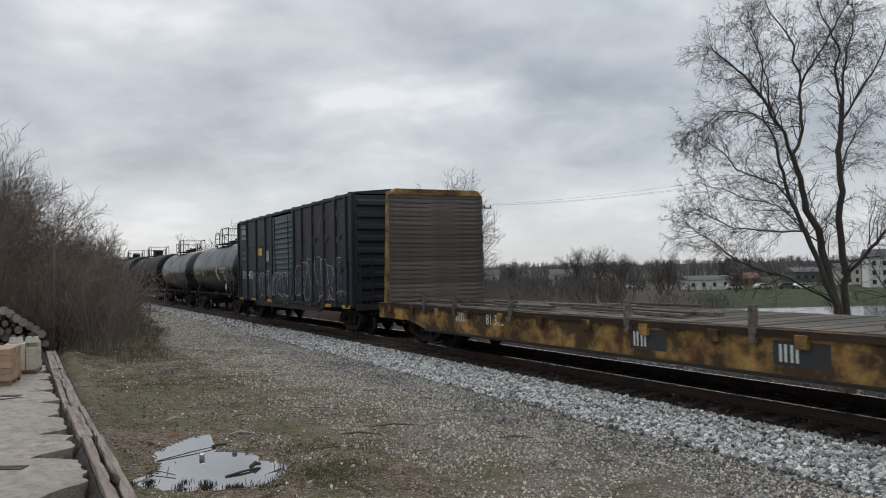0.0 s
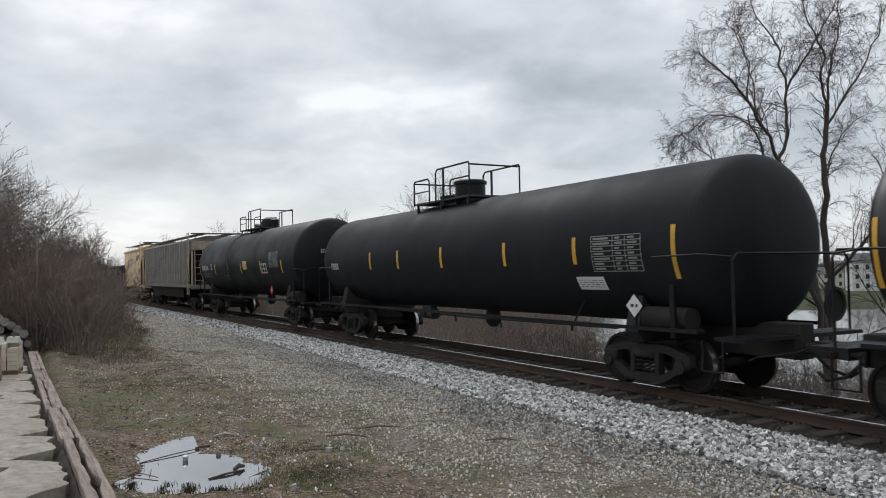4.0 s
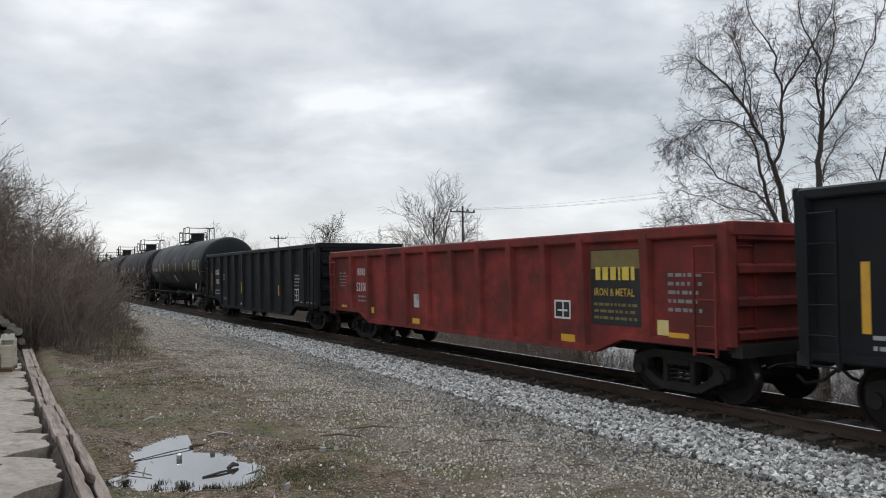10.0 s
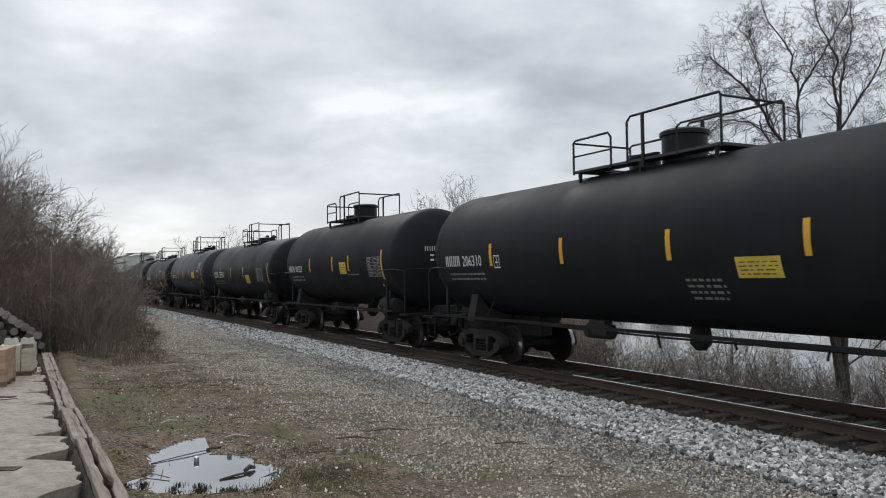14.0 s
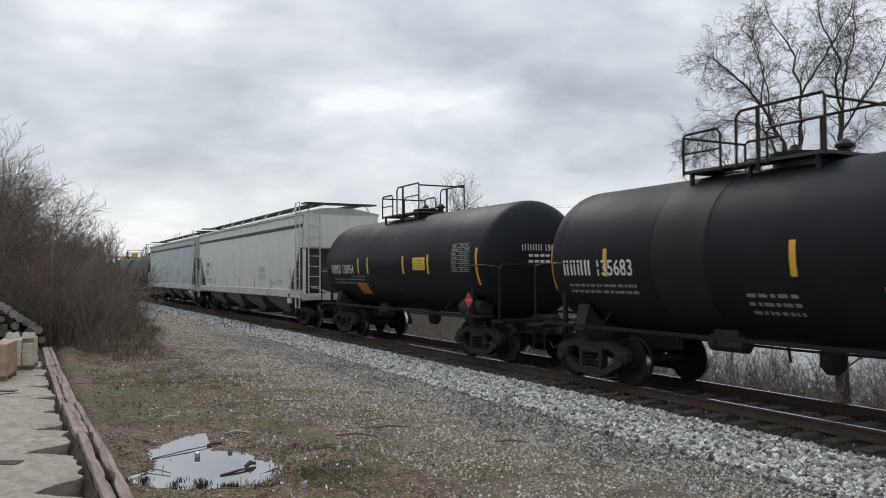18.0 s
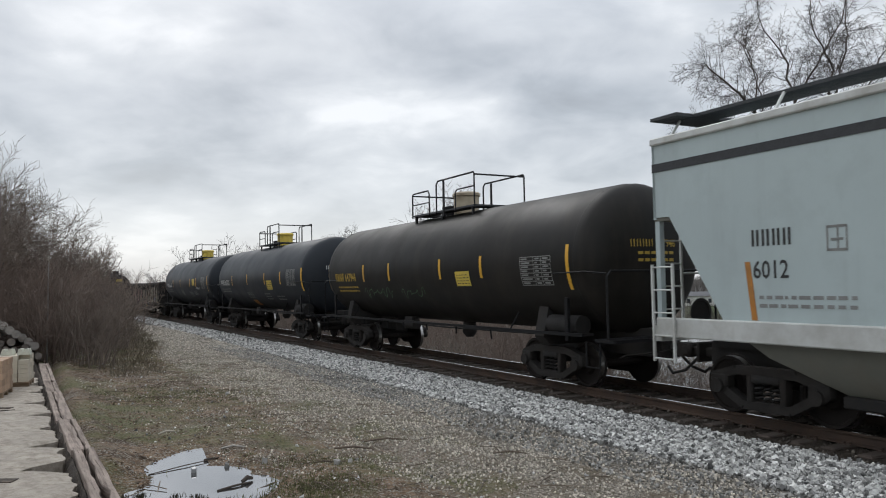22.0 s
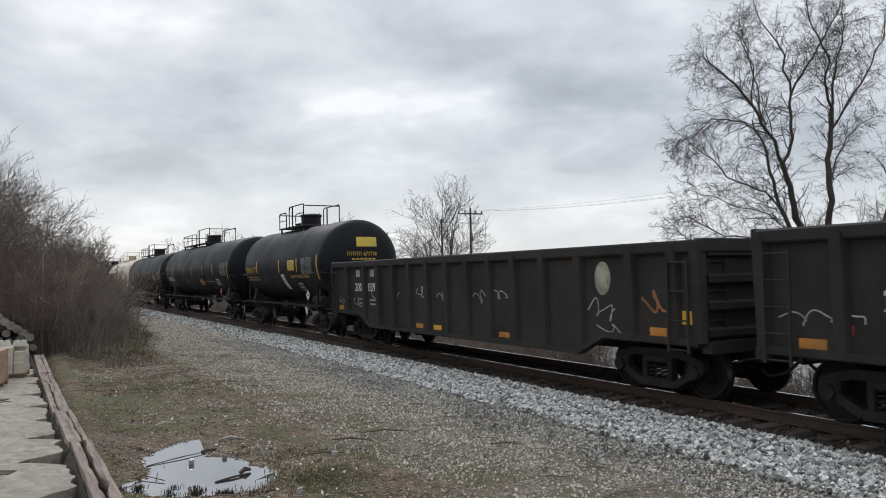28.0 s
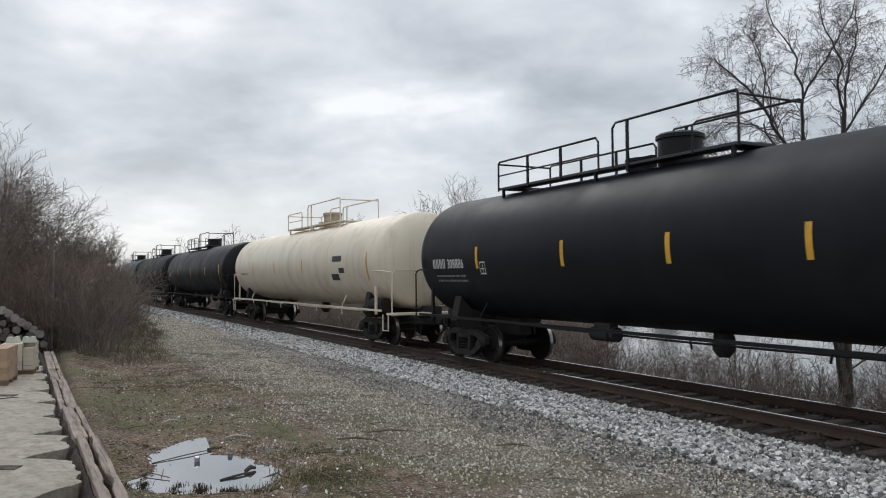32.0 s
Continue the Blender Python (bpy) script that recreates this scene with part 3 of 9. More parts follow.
    green = mth("MULTIPLY", green, rng(mth("SUBTRACT", mth("DIVIDE", sx.outputs[0], sx.outputs[1]), 0.29), 0.0, 0.02))
    col = mix(green, col, field)
    col = mix(rng(sx.outputs[1], 300, 420), col, (0.055, 0.05, 0.045))
    link(col, b.inputs["Base Color"])
    b.inputs["Roughness"].default_value = 0.93
    b.inputs["Specular IOR Level"].default_value = 0.25
    bp = node(nt, "ShaderNodeBump", Strength=1.0, Distance=0.04)
    hgt = mth("ADD", mth("MULTIPLY", voro.outputs["Distance"], -1.2), nz(40, 4))
    link(hgt, bp.inputs["Height"])
    link(bp.outputs[0], b.inputs["Normal"])
    return m


GROUND = ground_material()
TIE = surf("tie_wood", (0.055, 0.042, 0.034), 0.9, var=0.3, scale=3, dirt=(0.085, 0.066, 0.05), bump=0.5, bump_scale=25, obrand=0.25)
RAIL_SIDE = surf("rail_rust", (0.065, 0.04, 0.027), 0.85, var=0.3, scale=3, dirt=(0.035, 0.025, 0.02), bump=0.2)
RAIL_TOP = surf("rail_head_polished", (0.5, 0.5, 0.5), 0.22, 1.0, var=0.1, scale=3, bump=0.02)
CONCRETE = surf("worn_concrete", (0.38, 0.335, 0.28), 0.92, var=0.22, scale=6.0, dirt=(0.21, 0.175, 0.14), dirt_at=(0.46, 0.7), dirt_scale=11.0, bump=1.0, bump_scale=60)
TIMBER = surf("split_grey_timber", (0.30, 0.245, 0.21), 0.92, var=0.3, scale=2.0, dirt=(0.10, 0.075, 0.062), dirt_at=(0.46, 0.66), dirt_scale=1.6, grain=(0.7, 12, 12), bump=1.0, spec=0.2)
HOLE_DIRT = surf("dark_soil", (0.045, 0.034, 0.026), 0.95, var=0.4, scale=9, dirt=(0.11, 0.085, 0.062), dirt_at=(0.5, 0.62), dirt_scale=14, bump=1.0, bump_scale=30)
STONE = surf("ballast_stone", (0.43, 0.424, 0.405), 0.85, var=0.25, scale=14, island=0.85, bump=0.3, bump_scale=60)
STONE_OB = surf("ballast_stone_loose", (0.25, 0.243, 0.23), 0.85, var=0.2, scale=8, obrand=0.55, bump=0.3, bump_scale=60)
STONE_SLOPE = surf("shoulder_stone", (0.27, 0.26, 0.24), 0.9, var=0.25, scale=14, island=0.6, bump=0.3, bump_scale=60)
STONE_DARK = surf("grimy_stone", (0.10, 0.085, 0.07), 0.9, var=0.25, scale=8, island=0.5, bump=0.2)
PEBBLE = surf("gravel_pebble", (0.46, 0.415, 0.35), 0.9, var=0.2, scale=8, island=0.6, bump=0.2)
LEAF = surf("dead_leaf", (0.14, 0.09, 0.055), 0.85, var=0.3, scale=6, island=0.5, bump=0.1)
TWIG = surf("dry_twig", (0.15, 0.115, 0.085), 0.9, var=0.3, scale=6, island=0.3, bump=0.2)
BLADE = surf("grass_blade", (0.12, 0.12, 0.05), 0.8, var=0.3, scale=5, island=0.5, bump=0.0)


def water_material(name, tint, rough, wave, scale):
    m = bpy.data.materials.new(name)
    m.use_nodes = True
    nt = m.node_tree
    b = nt.nodes["Principled BSDF"]
    b.inputs["Base Color"].default_value = (*tint, 1)
    b.inputs["Roughness"].default_value = rough
    b.inputs["IOR"].default_value = 1.33
    b.inputs["Specular IOR Level"].default_value = 1.0
    co = nt.nodes.new("ShaderNodeTexCoord").outputs["Object"]
    n = node(nt, "ShaderNodeTexNoise", Scale=scale, Detail=3.0)
    nt.links.new(co, n.inputs["Vector"])
    bp = node(nt, "ShaderNodeBump", Strength=wave, Distance=0.05)
    nt.links.new(n.outputs[0], bp.inputs["Height"])
    nt.links.new(bp.outputs[0], b.inputs["Normal"])
    return m


RIVER = water_material("river_water", (0.10, 0.11, 0.11), 0.12, 0.25, 1.5)
POOL = water_material("puddle_water", (0.045, 0.045, 0.045), 0.015, 0.01, 2.0)
POOL.node_tree.nodes["Principled BSDF"].inputs["Coat Weight"].default_value = 1.0
POOL.node_tree.nodes["Principled BSDF"].inputs["Coat IOR"].default_value = 5.0
POOL.node_tree.nodes["Principled BSDF"].inputs["Coat Roughness"].default_value = 0.01


def build_ground():
    right = spaced(16, [(40, 1.0), (120, 6), (400, 40), (2600, 300)])
    left = spaced(6, [(60, 0.8), (120, 2.5), (300, 12), (900, 60), (2600, 280)])
    s_list = [-q for q in reversed(left)] + spaced(-6, [(16, 0.11)])[1:-1] + right
    near = spaced(2.2, [(11, 0.11), (14, 0.6), (40, 3), (160, 15), (600, 80), (1400, 300)])
    farr = spaced(2.4, [(9, 0.45), (34, 1.2), (130, 6), (420, 22), (1200, 65), (2800, 250)])
    d_list = [-q for q in reversed(farr)] + [-1.6, -0.8, 0, 0.8, 1.6] + near
    v, f = [], []
    for s in s_list:
        for d in d_list:
            p = place(s, d)
            p.z = ground_height(p, d)
            v.append(p)
    n = len(d_list)
    for i in range(len(s_list) - 1):
        for j in range(n - 1):
            k = i * n + j
            f.append((k, k + 1, k + n + 1, k + n))
    g = Geo().add(v, f)
    solid("ground", g, GROUND, "gravel and dirt ground with thin grass, sloping to a brushy river bank", kind="structure", smooth=180)
    g = Geo()
    g.add([(-60, 20, -5.0), (520, -320, -5.0), (520, 140, -5.0), (-60, 140, -5.0)], [(0, 1, 2, 3)])
    solid("water", g, RIVER, "wide pale river reflecting the grey sky", kind="structure", smooth=None)
    n = 72
    g = Geo()
    ring = []
    for k in range(n):
        c, e, r = math.cos(2 * math.pi * k / n), math.sin(2 * math.pi * k / n), 0.3
        while r < 2.0 and puddle_depth(PUDDLE[0] + r * c, PUDDLE[1] + r * e) < 1.08:
            r += 0.02
        ring.append((PUDDLE[0] + r * c, PUDDLE[1] + r * e, 0.258))
    g.add(ring, [tuple(range(n))])
    solid("puddle", g, POOL, "still rain puddle mirroring the pale sky", "puddle", smooth=None)


def build_track():
    track = thing("railway_track", pose(0, 0, 0), "rusty railway track on dirty wooden ties", "", kind="structure")
    for o in (-0.7525, 0.7525):
        prof = [(-0.075, -0.172), (0.075, -0.172), (0.075, -0.158), (0.012, -0.14), (0.009, -0.05), (0.036, -0.04), (0.036, -0.008), (0.028, 0.0), (-0.028, 0.0), (-0.036, -0.008), (-0.036, -0.04), (-0.009, -0.05), (-0.012, -0.14), (-0.075, -0.158)]
        g = Geo()
        rings = []
        for s in spaced(-260, [(-80, 10), (60, 2), (200, 10)]):
            p, th = on_line(s, o)
            a = radians(th)
            nx, ny = -math.sin(a), math.cos(a)
            rings.append([(p.x + nx * u, p.y + ny * u, z) for u, z in prof])
        k = len(prof)
        g.loft(rings)
        for i in range(len(rings) - 1):
            for j in (7,):
                g.mi[i * k + j] = 1
        part("rail", g, [RAIL_SIDE, RAIL_TOP], track, smooth=30)
    rnd = random.Random(8)
    ties = [Geo().box(-1.3, 1.3, -0.115, 0.115, -0.36, -0.175, bev=0.015).mesh("tie", TIE), Geo().box(-1.32, 1.28, -0.11, 0.12, -0.36, -0.178, bev=0.02).mesh("tie", TIE)]
    plate = Geo().box(-0.17, 0.17, -0.09, 0.09, -0.178, -0.165)
    for x in (-0.12, 0.12):
        for y in (-0.05, 0.05):
            plate.box(x - 0.015, x + 0.015, y - 0.015, y + 0.015, -0.17, -0.14)
    plate = plate.mesh("tie_plate", RAIL_SIDE)
    s = -78.0
    k = 0
    while s < 26:
        p, th = on_line(s)
        tie = part("tie", ties[k % 2], None, track, at=pose(p.x + rnd.uniform(-0.03, 0.03), p.y, rnd.uniform(-0.012, 0.012), 0, 0, th + 90 + rnd.uniform(-1.2, 1.2)))
        if s > -16:
            for x in (-0.7525, 0.7525):
                part("tie_plate", plate, None, tie, at=pose(x, 0, 0))
        s += 0.53
        k += 1


def stone_shape(rnd, r):
    """A broken stone of eight corners."""
    v = []
    for x in (-1, 1):
        for y in (-1, 1):
            for z in (-1, 1):
                q = Vector((x, y, z)) * r * rnd.uniform(0.42, 0.8)
                v.append(q + Vector((rnd.uniform(-0.25, 0.25), rnd.uniform(-0.25, 0.25), rnd.uniform(-0.25, 0.25))) * r)
    return v, [(0, 1, 3, 2), (4, 6, 7, 5), (0, 4, 5, 1), (2, 3, 7, 6), (0, 2, 6, 4), (1, 5, 7, 3)]


HEIGHTS = {}


def heights(s, d):
    """Ground heights beside the track, read from a fine grid."""
    if not HEIGHTS:
        HEIGHTS["s"], HEIGHTS["d"] = np.arange(-62, 17, 0.2), np.arange(-3, 11.2, 0.15)
        HEIGHTS["z"] = np.array([[ground_height(place(a, b), b) for b in HEIGHTS["d"]] for a in HEIGHTS["s"]])
    u, v = (s + 62) / 0.2, (d + 3) / 0.15
    i, j = u.astype(int), v.astype(int)
    p, q, z = u - i, v - j, HEIGHTS["z"]
    return z[i, j] * (1 - p) * (1 - q) + z[i + 1, j] * p * (1 - q) + z[i, j + 1] * (1 - p) * q + z[i + 1, j + 1] * p * q


def scatter(name, count, s_range, d_range, size, mat, label, seed, parent=None, dpow=1.0, spow=1.0, zoff=0.3, patchy=0.0, shift=0.0):
    """Many small broken stones in one mesh."""
    rnd = random.Random(seed)
    r = np.random.default_rng(seed)
    shapes = np.array([stone_shape(rnd, 1.0)[0] for _ in range(24)])
    faces = np.array(stone_shape(rnd, 1.0)[1])
    s = s_range[1] - (s_range[1] - s_range[0]) * r.random(count) ** spow
    d = d_range[0] + (d_range[1] - d_range[0]) * r.random(count) ** dpow
    th = np.interp(s, LINE[0], LINE[3])
    x, y = np.interp(s, LINE[0], LINE[1]) + np.sin(th) * d, np.interp(s, LINE[0], LINE[2]) - np.cos(th) * d
    keep = np.ones(count, bool)
    for k in np.nonzero((d > 6.2) & (np.hypot(x - PUDDLE[0], y - PUDDLE[1]) < 2.2))[0]:
        keep[k] = puddle_depth(x[k], y[k]) > 1.06
    if patchy:
        for k in range(count):
            keep[k] &= noise.noise(Vector((x[k] * 0.9, y[k] * 0.9, 5))) > shift + r.uniform(-patchy, patchy)
    s, d, x, y = s[keep], d[keep], x[keep], y[keep]
    n = len(s)
    rad = r.uniform(size[0], size[1], n) * r.uniform(0.75, 1.1, n)
    qt = r.normal(size=(n, 4))
    qt /= np.linalg.norm(qt, axis=1)[:, None]
    w, a, b, c = qt.T
    rot = np.stack([np.stack([1 - 2 * (b * b + c * c), 2 * (a * b - c * w), 2 * (a * c + b * w)], -1),
                    np.stack([2 * (a * b + c * w), 1 - 2 * (a * a + c * c), 2 * (b * c - a * w)], -1),
                    np.stack([2 * (a * c - b * w), 2 * (b * c + a * w), 1 - 2 * (a * a + b * b)], -1)], 1)
    v = np.einsum("nij,nkj->nki", rot, shapes[r.integers(0, 24, n)]) * rad[:, None, None]
    v += np.stack([x, y, heights(s, d) + rad * (zoff + r.uniform(-0.25, 0.75, n))], -1)[:, None, :]
    f = (faces[None] + (np.arange(n) * 8)[:, None, None]).reshape(-1, 4)
    g = Geo()
    g.v, g.f, g.mi = v.reshape(-1, 3).tolist(), f.tolist(), [0]
    if parent:
        ob = part(name, g, mat, parent, smooth=None)
        ob["kind"] = "stuff"
        return ob
    return solid(name, g, mat, label, kind="stuff", smooth=None)


def build_ballast():
    bed = thing("ballast", pose(0, 0, 0), "pale grey crushed-stone ballast beside the track", "", kind="structure")
    rnd = random.Random(31)
    shapes = []
    for k in range(8):
        v, f = stone_shape(rnd, 0.034)
        shapes.append(Geo().add(v, f).mesh("stone", STONE_OB))
    for k in range(300):
        s, d = rnd.uniform(4.0, 10.5), rnd.uniform(1.9, 3.6)
        p = place(s, d)
        part("stone", shapes[k % 8], None, bed, at=pose(p.x, p.y, ground_height(p, d) + 0.022, rnd.uniform(0, 360), rnd.uniform(0, 360), rnd.uniform(0, 360)))
    scatter("stone_cover", 42000, (-16, 13), (1.62, 3.75), (0.02, 0.041), STONE, "", 32, bed, dpow=1.1)
    scatter("stone_cover", 9000, (-60, -16), (1.7, 3.6), (0.03, 0.055), STONE, "", 33, bed)
    scatter("stone_cover", 11000, (-14, 13), (3.3, 5.2), (0.013, 0.027), STONE_SLOPE, "", 39, bed, dpow=1.2)
    scatter("stone_cover", 3500, (-20, 15), (-2.6, 1.5), (0.02, 0.036), STONE_DARK, "", 34, bed, zoff=0.1)
    scatter("gravel", 46000, (-12, 14), (3.9, 7.6), (0.007, 0.018), PEBBLE, "mixed grey gravel on trodden dirt", 35, zoff=0.3, dpow=1.15, patchy=0.45, shift=-0.2)
    scatter("gravel", 12000, (-34, -12), (3.6, 6.6), (0.016, 0.03), PEBBLE, "mixed grey gravel along the brush", 38, zoff=0.3)
    scatter("coarse_gravel", 420, (-14, 13), (4.0, 9.6), (0.012, 0.024), STONE, "scattered pale stones on the dirt", 36, zoff=0.2)
    scatter("fine_gravel", 16000, (-8, 13), (6.6, 10.1), (0.005, 0.014), PEBBLE, "thin gravel on brown dirt", 37, zoff=0.25, patchy=0.3, shift=0.1)


def blades(name, spots, mat, label, seed, h=(0.04, 0.11), per=26, spread=0.12):
    """Tufts of thin grass blades in one mesh."""
    rnd = random.Random(seed)
    g = Geo()
    for x, y, z in spots:
        for _ in range(per):
            a, r = rnd.uniform(0, 6.28), abs(rnd.gauss(0, spread))
            bx, by = x + r * math.cos(a), y + r * math.sin(a)
            hh = rnd.uniform(*h)
            lx, ly = rnd.uniform(-0.6, 0.6) * hh, rnd.uniform(-0.6, 0.6) * hh
            w = rnd.uniform(0.002, 0.005)
            q = rnd.uniform(0, 3.14)
            dx, dy = w * math.cos(q), w * math.sin(q)
            g.add([(bx - dx, by - dy, z - 0.01), (bx + dx, by + dy, z - 0.01), (bx + lx * 0.4 + dx * 0.7, by + ly * 0.4 + dy * 0.7, z + hh * 0.6), (bx + lx * 0.4 - dx * 0.7, by + ly * 0.4 - dy * 0.7, z + hh * 0.6), (bx + lx, by + ly, z + hh)], [(0, 1, 2, 3), (3, 2, 4)])
    return solid(name, g, mat, label, kind="stuff", smooth=None)


def build_litter():
    rnd = random.Random(51)
    spots = []
    while len(spots) < 230:
        s, d = rnd.uniform(-9, 12), rnd.uniform(5.6, 9.9)
        p = place(s, d)
        if noise.noise(Vector((p.x * 0.8, p.y * 0.8, 7))) > 0.02 and puddle_depth(p.x, p.y) > 1.0:
            spots.append((p.x, p.y, ground_height(p, d)))
    # the greener patches right of the puddle and by the brush
    for cx, cy, ex, ey, n in ((-1.3, 7.2, 0.26, 0.3, 130), (-1.7, 8.2, 0.5, 0.25, 60), (-5.2, 13.9, 0.9, 0.6, 220), (-3.2, 11.6, 1.4, 0.5, 60)):
        for _ in range(n):
            p = Vector((cx + rnd.gauss(0, ex), cy + rnd.gauss(0, ey), 0))
            d = 10.86 - 0.872 * p.x - 0.489 * p.y
            if puddle_depth(p.x, p.y) > 1.05 and d < 10.1:
                spots.append((p.x, p.y, ground_height(p, d)))
    blades("grass", spots, BLADE, "sparse olive-green grass tufts in gravel", 52, h=(0.008, 0.03))
    spots = []
    for u in (0.0, 0.05, 0.3, 0.46, 0.5, 0.54, 0.68, 0.72, 0.88, 0.97):
        for _ in range(2):
            spots.append((-2.95 + 1.3 * u + rnd.gauss(0, 0.025), 6.98 - 0.3 * u + rnd.gauss(0, 0.04), 0.262 + rnd.uniform(0, 0.03)))
    blades("weed", spots, surf("dark_weed", (0.05, 0.045, 0.025), 0.8, var=0.3, scale=5, island=0.5, bump=0), "dark low weeds at the puddle's edge", 53, h=(0.01, 0.05), per=40, spread=0.04)
    g = Geo()
    for _ in range(5200):
        s, d = rnd.uniform(-8, 12), rnd.triangular(6.6, 10.2, 10.0)
        p = place(s, d)
        if noise.noise(Vector((p.x * 0.5, p.y * 0.5, 3))) < -0.12 or puddle_depth(p.x, p.y) < 1.0:
            continue
        r, a = rnd.uniform(0.012, 0.035), rnd.uniform(0, 6.28)
        z = ground_height(p, d) + 0.012
        c, q = math.cos(a) * r, math.sin(a) * r
        g.add([(p.x - c, p.y - q, z), (p.x + q * 0.5, p.y - c * 0.5, z + rnd.uniform(0, 0.02)), (p.x + c, p.y + q, z + rnd.uniform(0, 0.02)), (p.x - q * 0.5, p.y + c * 0.5, z + rnd.uniform(0, 0.015))], [(0, 1, 2, 3)])
    solid("leaf_litter", g, LEAF, "dead brown leaves and bark on dirt", kind="stuff", smooth=None)
    g = Geo()
    for _ in range(260):
        s, d = rnd.uniform(-6, 13), rnd.uniform(5.2, 10.1)
        p = place(s, d)
        L, a = rnd.uniform(0.06, 0.3), rnd.uniform(0, 6.28)
        z = ground_height(p, d) + 0.015
        g.tube([(p.x - math.cos(a) * L, p.y - math.sin(a) * L, z), (p.x + rnd.uniform(-0.02, 0.02), p.y, z + 0.012), (p.x + math.cos(a) * L, p.y + math.sin(a) * L, z)], rnd.uniform(0.003, 0.008), 4)
    solid("twig_litter", g, TWIG, "broken dry twigs lying on gravel", kind="stuff", smooth=None)
    # single sticks, in and by the puddle and on the gravel
    def stick(x, y, z, L, a, r, mat, label, bend=0.03):
        solid("stick", Geo().tube([(x - math.cos(a) * L / 2, y - math.sin(a) * L / 2, z), (x, y, z + bend), (x + math.cos(a) * L / 2, y + math.sin(a) * L / 2, z + 0.01)], [r, r * 1.2, r * 0.7], 7), mat, label, "stick", smooth=60)
    stick(-2.93, 8.2, 0.262, 0.85, 0.93, 0.005, TIE, "thin dark stick floating in the puddle", 0.012)
    stick(-2.15, 7.34, 0.262, 0.36, 0.85, 0.010, TIE, "thick dark wet branch lying in the puddle", 0.01)
    stick(-2.08, 7.55, 0.268, 0.12, 0.9, 0.02, TIE, "dark wood stub in the puddle", 0.03)
    stick(-2.72, 8.5, 0.268, 0.2, 0.4, 0.012, TIE, "short dark stick at the puddle's far edge", 0.01)
    stick(-2.62, 8.92, 0.30, 0.26, 0.1, 0.012, surf("pale_splint", (0.4, 0.37, 0.33), 0.9, var=0.2), "pale split stick beside the puddle")
    stick(-3.74, 9.83, 0.31, 0.22, 0.6, 0.012, surf("pale_stick", (0.4, 0.36, 0.3), 0.9, var=0.2), "pale peeled stick on dirt")
    stick(-1.22, 9.0, 0.25, 0.5, -0.25, 0.012, TWIG, "dry brown stick on the gravel")
    stick(-0.9, 9.6, 0.22, 0.55, 0.05, 0.01, TWIG, "long dry stick on the gravel")
    stick(0.6, 9.0, 0.17, 0.4, -0.2, 0.009, TWIG, "dry stick on the gravel")
    solid("can", Geo().lathe_z([(0.025, 0), (0.027, 0.01), (0.027, 0.07), (0.022, 0.075)], n=12), surf("tin", (0.3, 0.3, 0.3), 0.4, 0.8, var=0.2), "crushed pale can standing in the puddle", "can", at=pose(-2.75, 7.96, 0.24, 20, 8, 0))
    for k in range(9):
        s, d = rnd.uniform(-3, 10), rnd.uniform(6.8, 9.4)
        p = place(s, d)
        v, f = stone_shape(rnd, rnd.uniform(0.024, 0.042))
        solid("stone", Geo().add(v, f), STONE_OB, "loose pale stone on brown dirt", "stone", "loose stones", smooth=None, at=pose(p.x, p.y, ground_height(p, d) + 0.02))


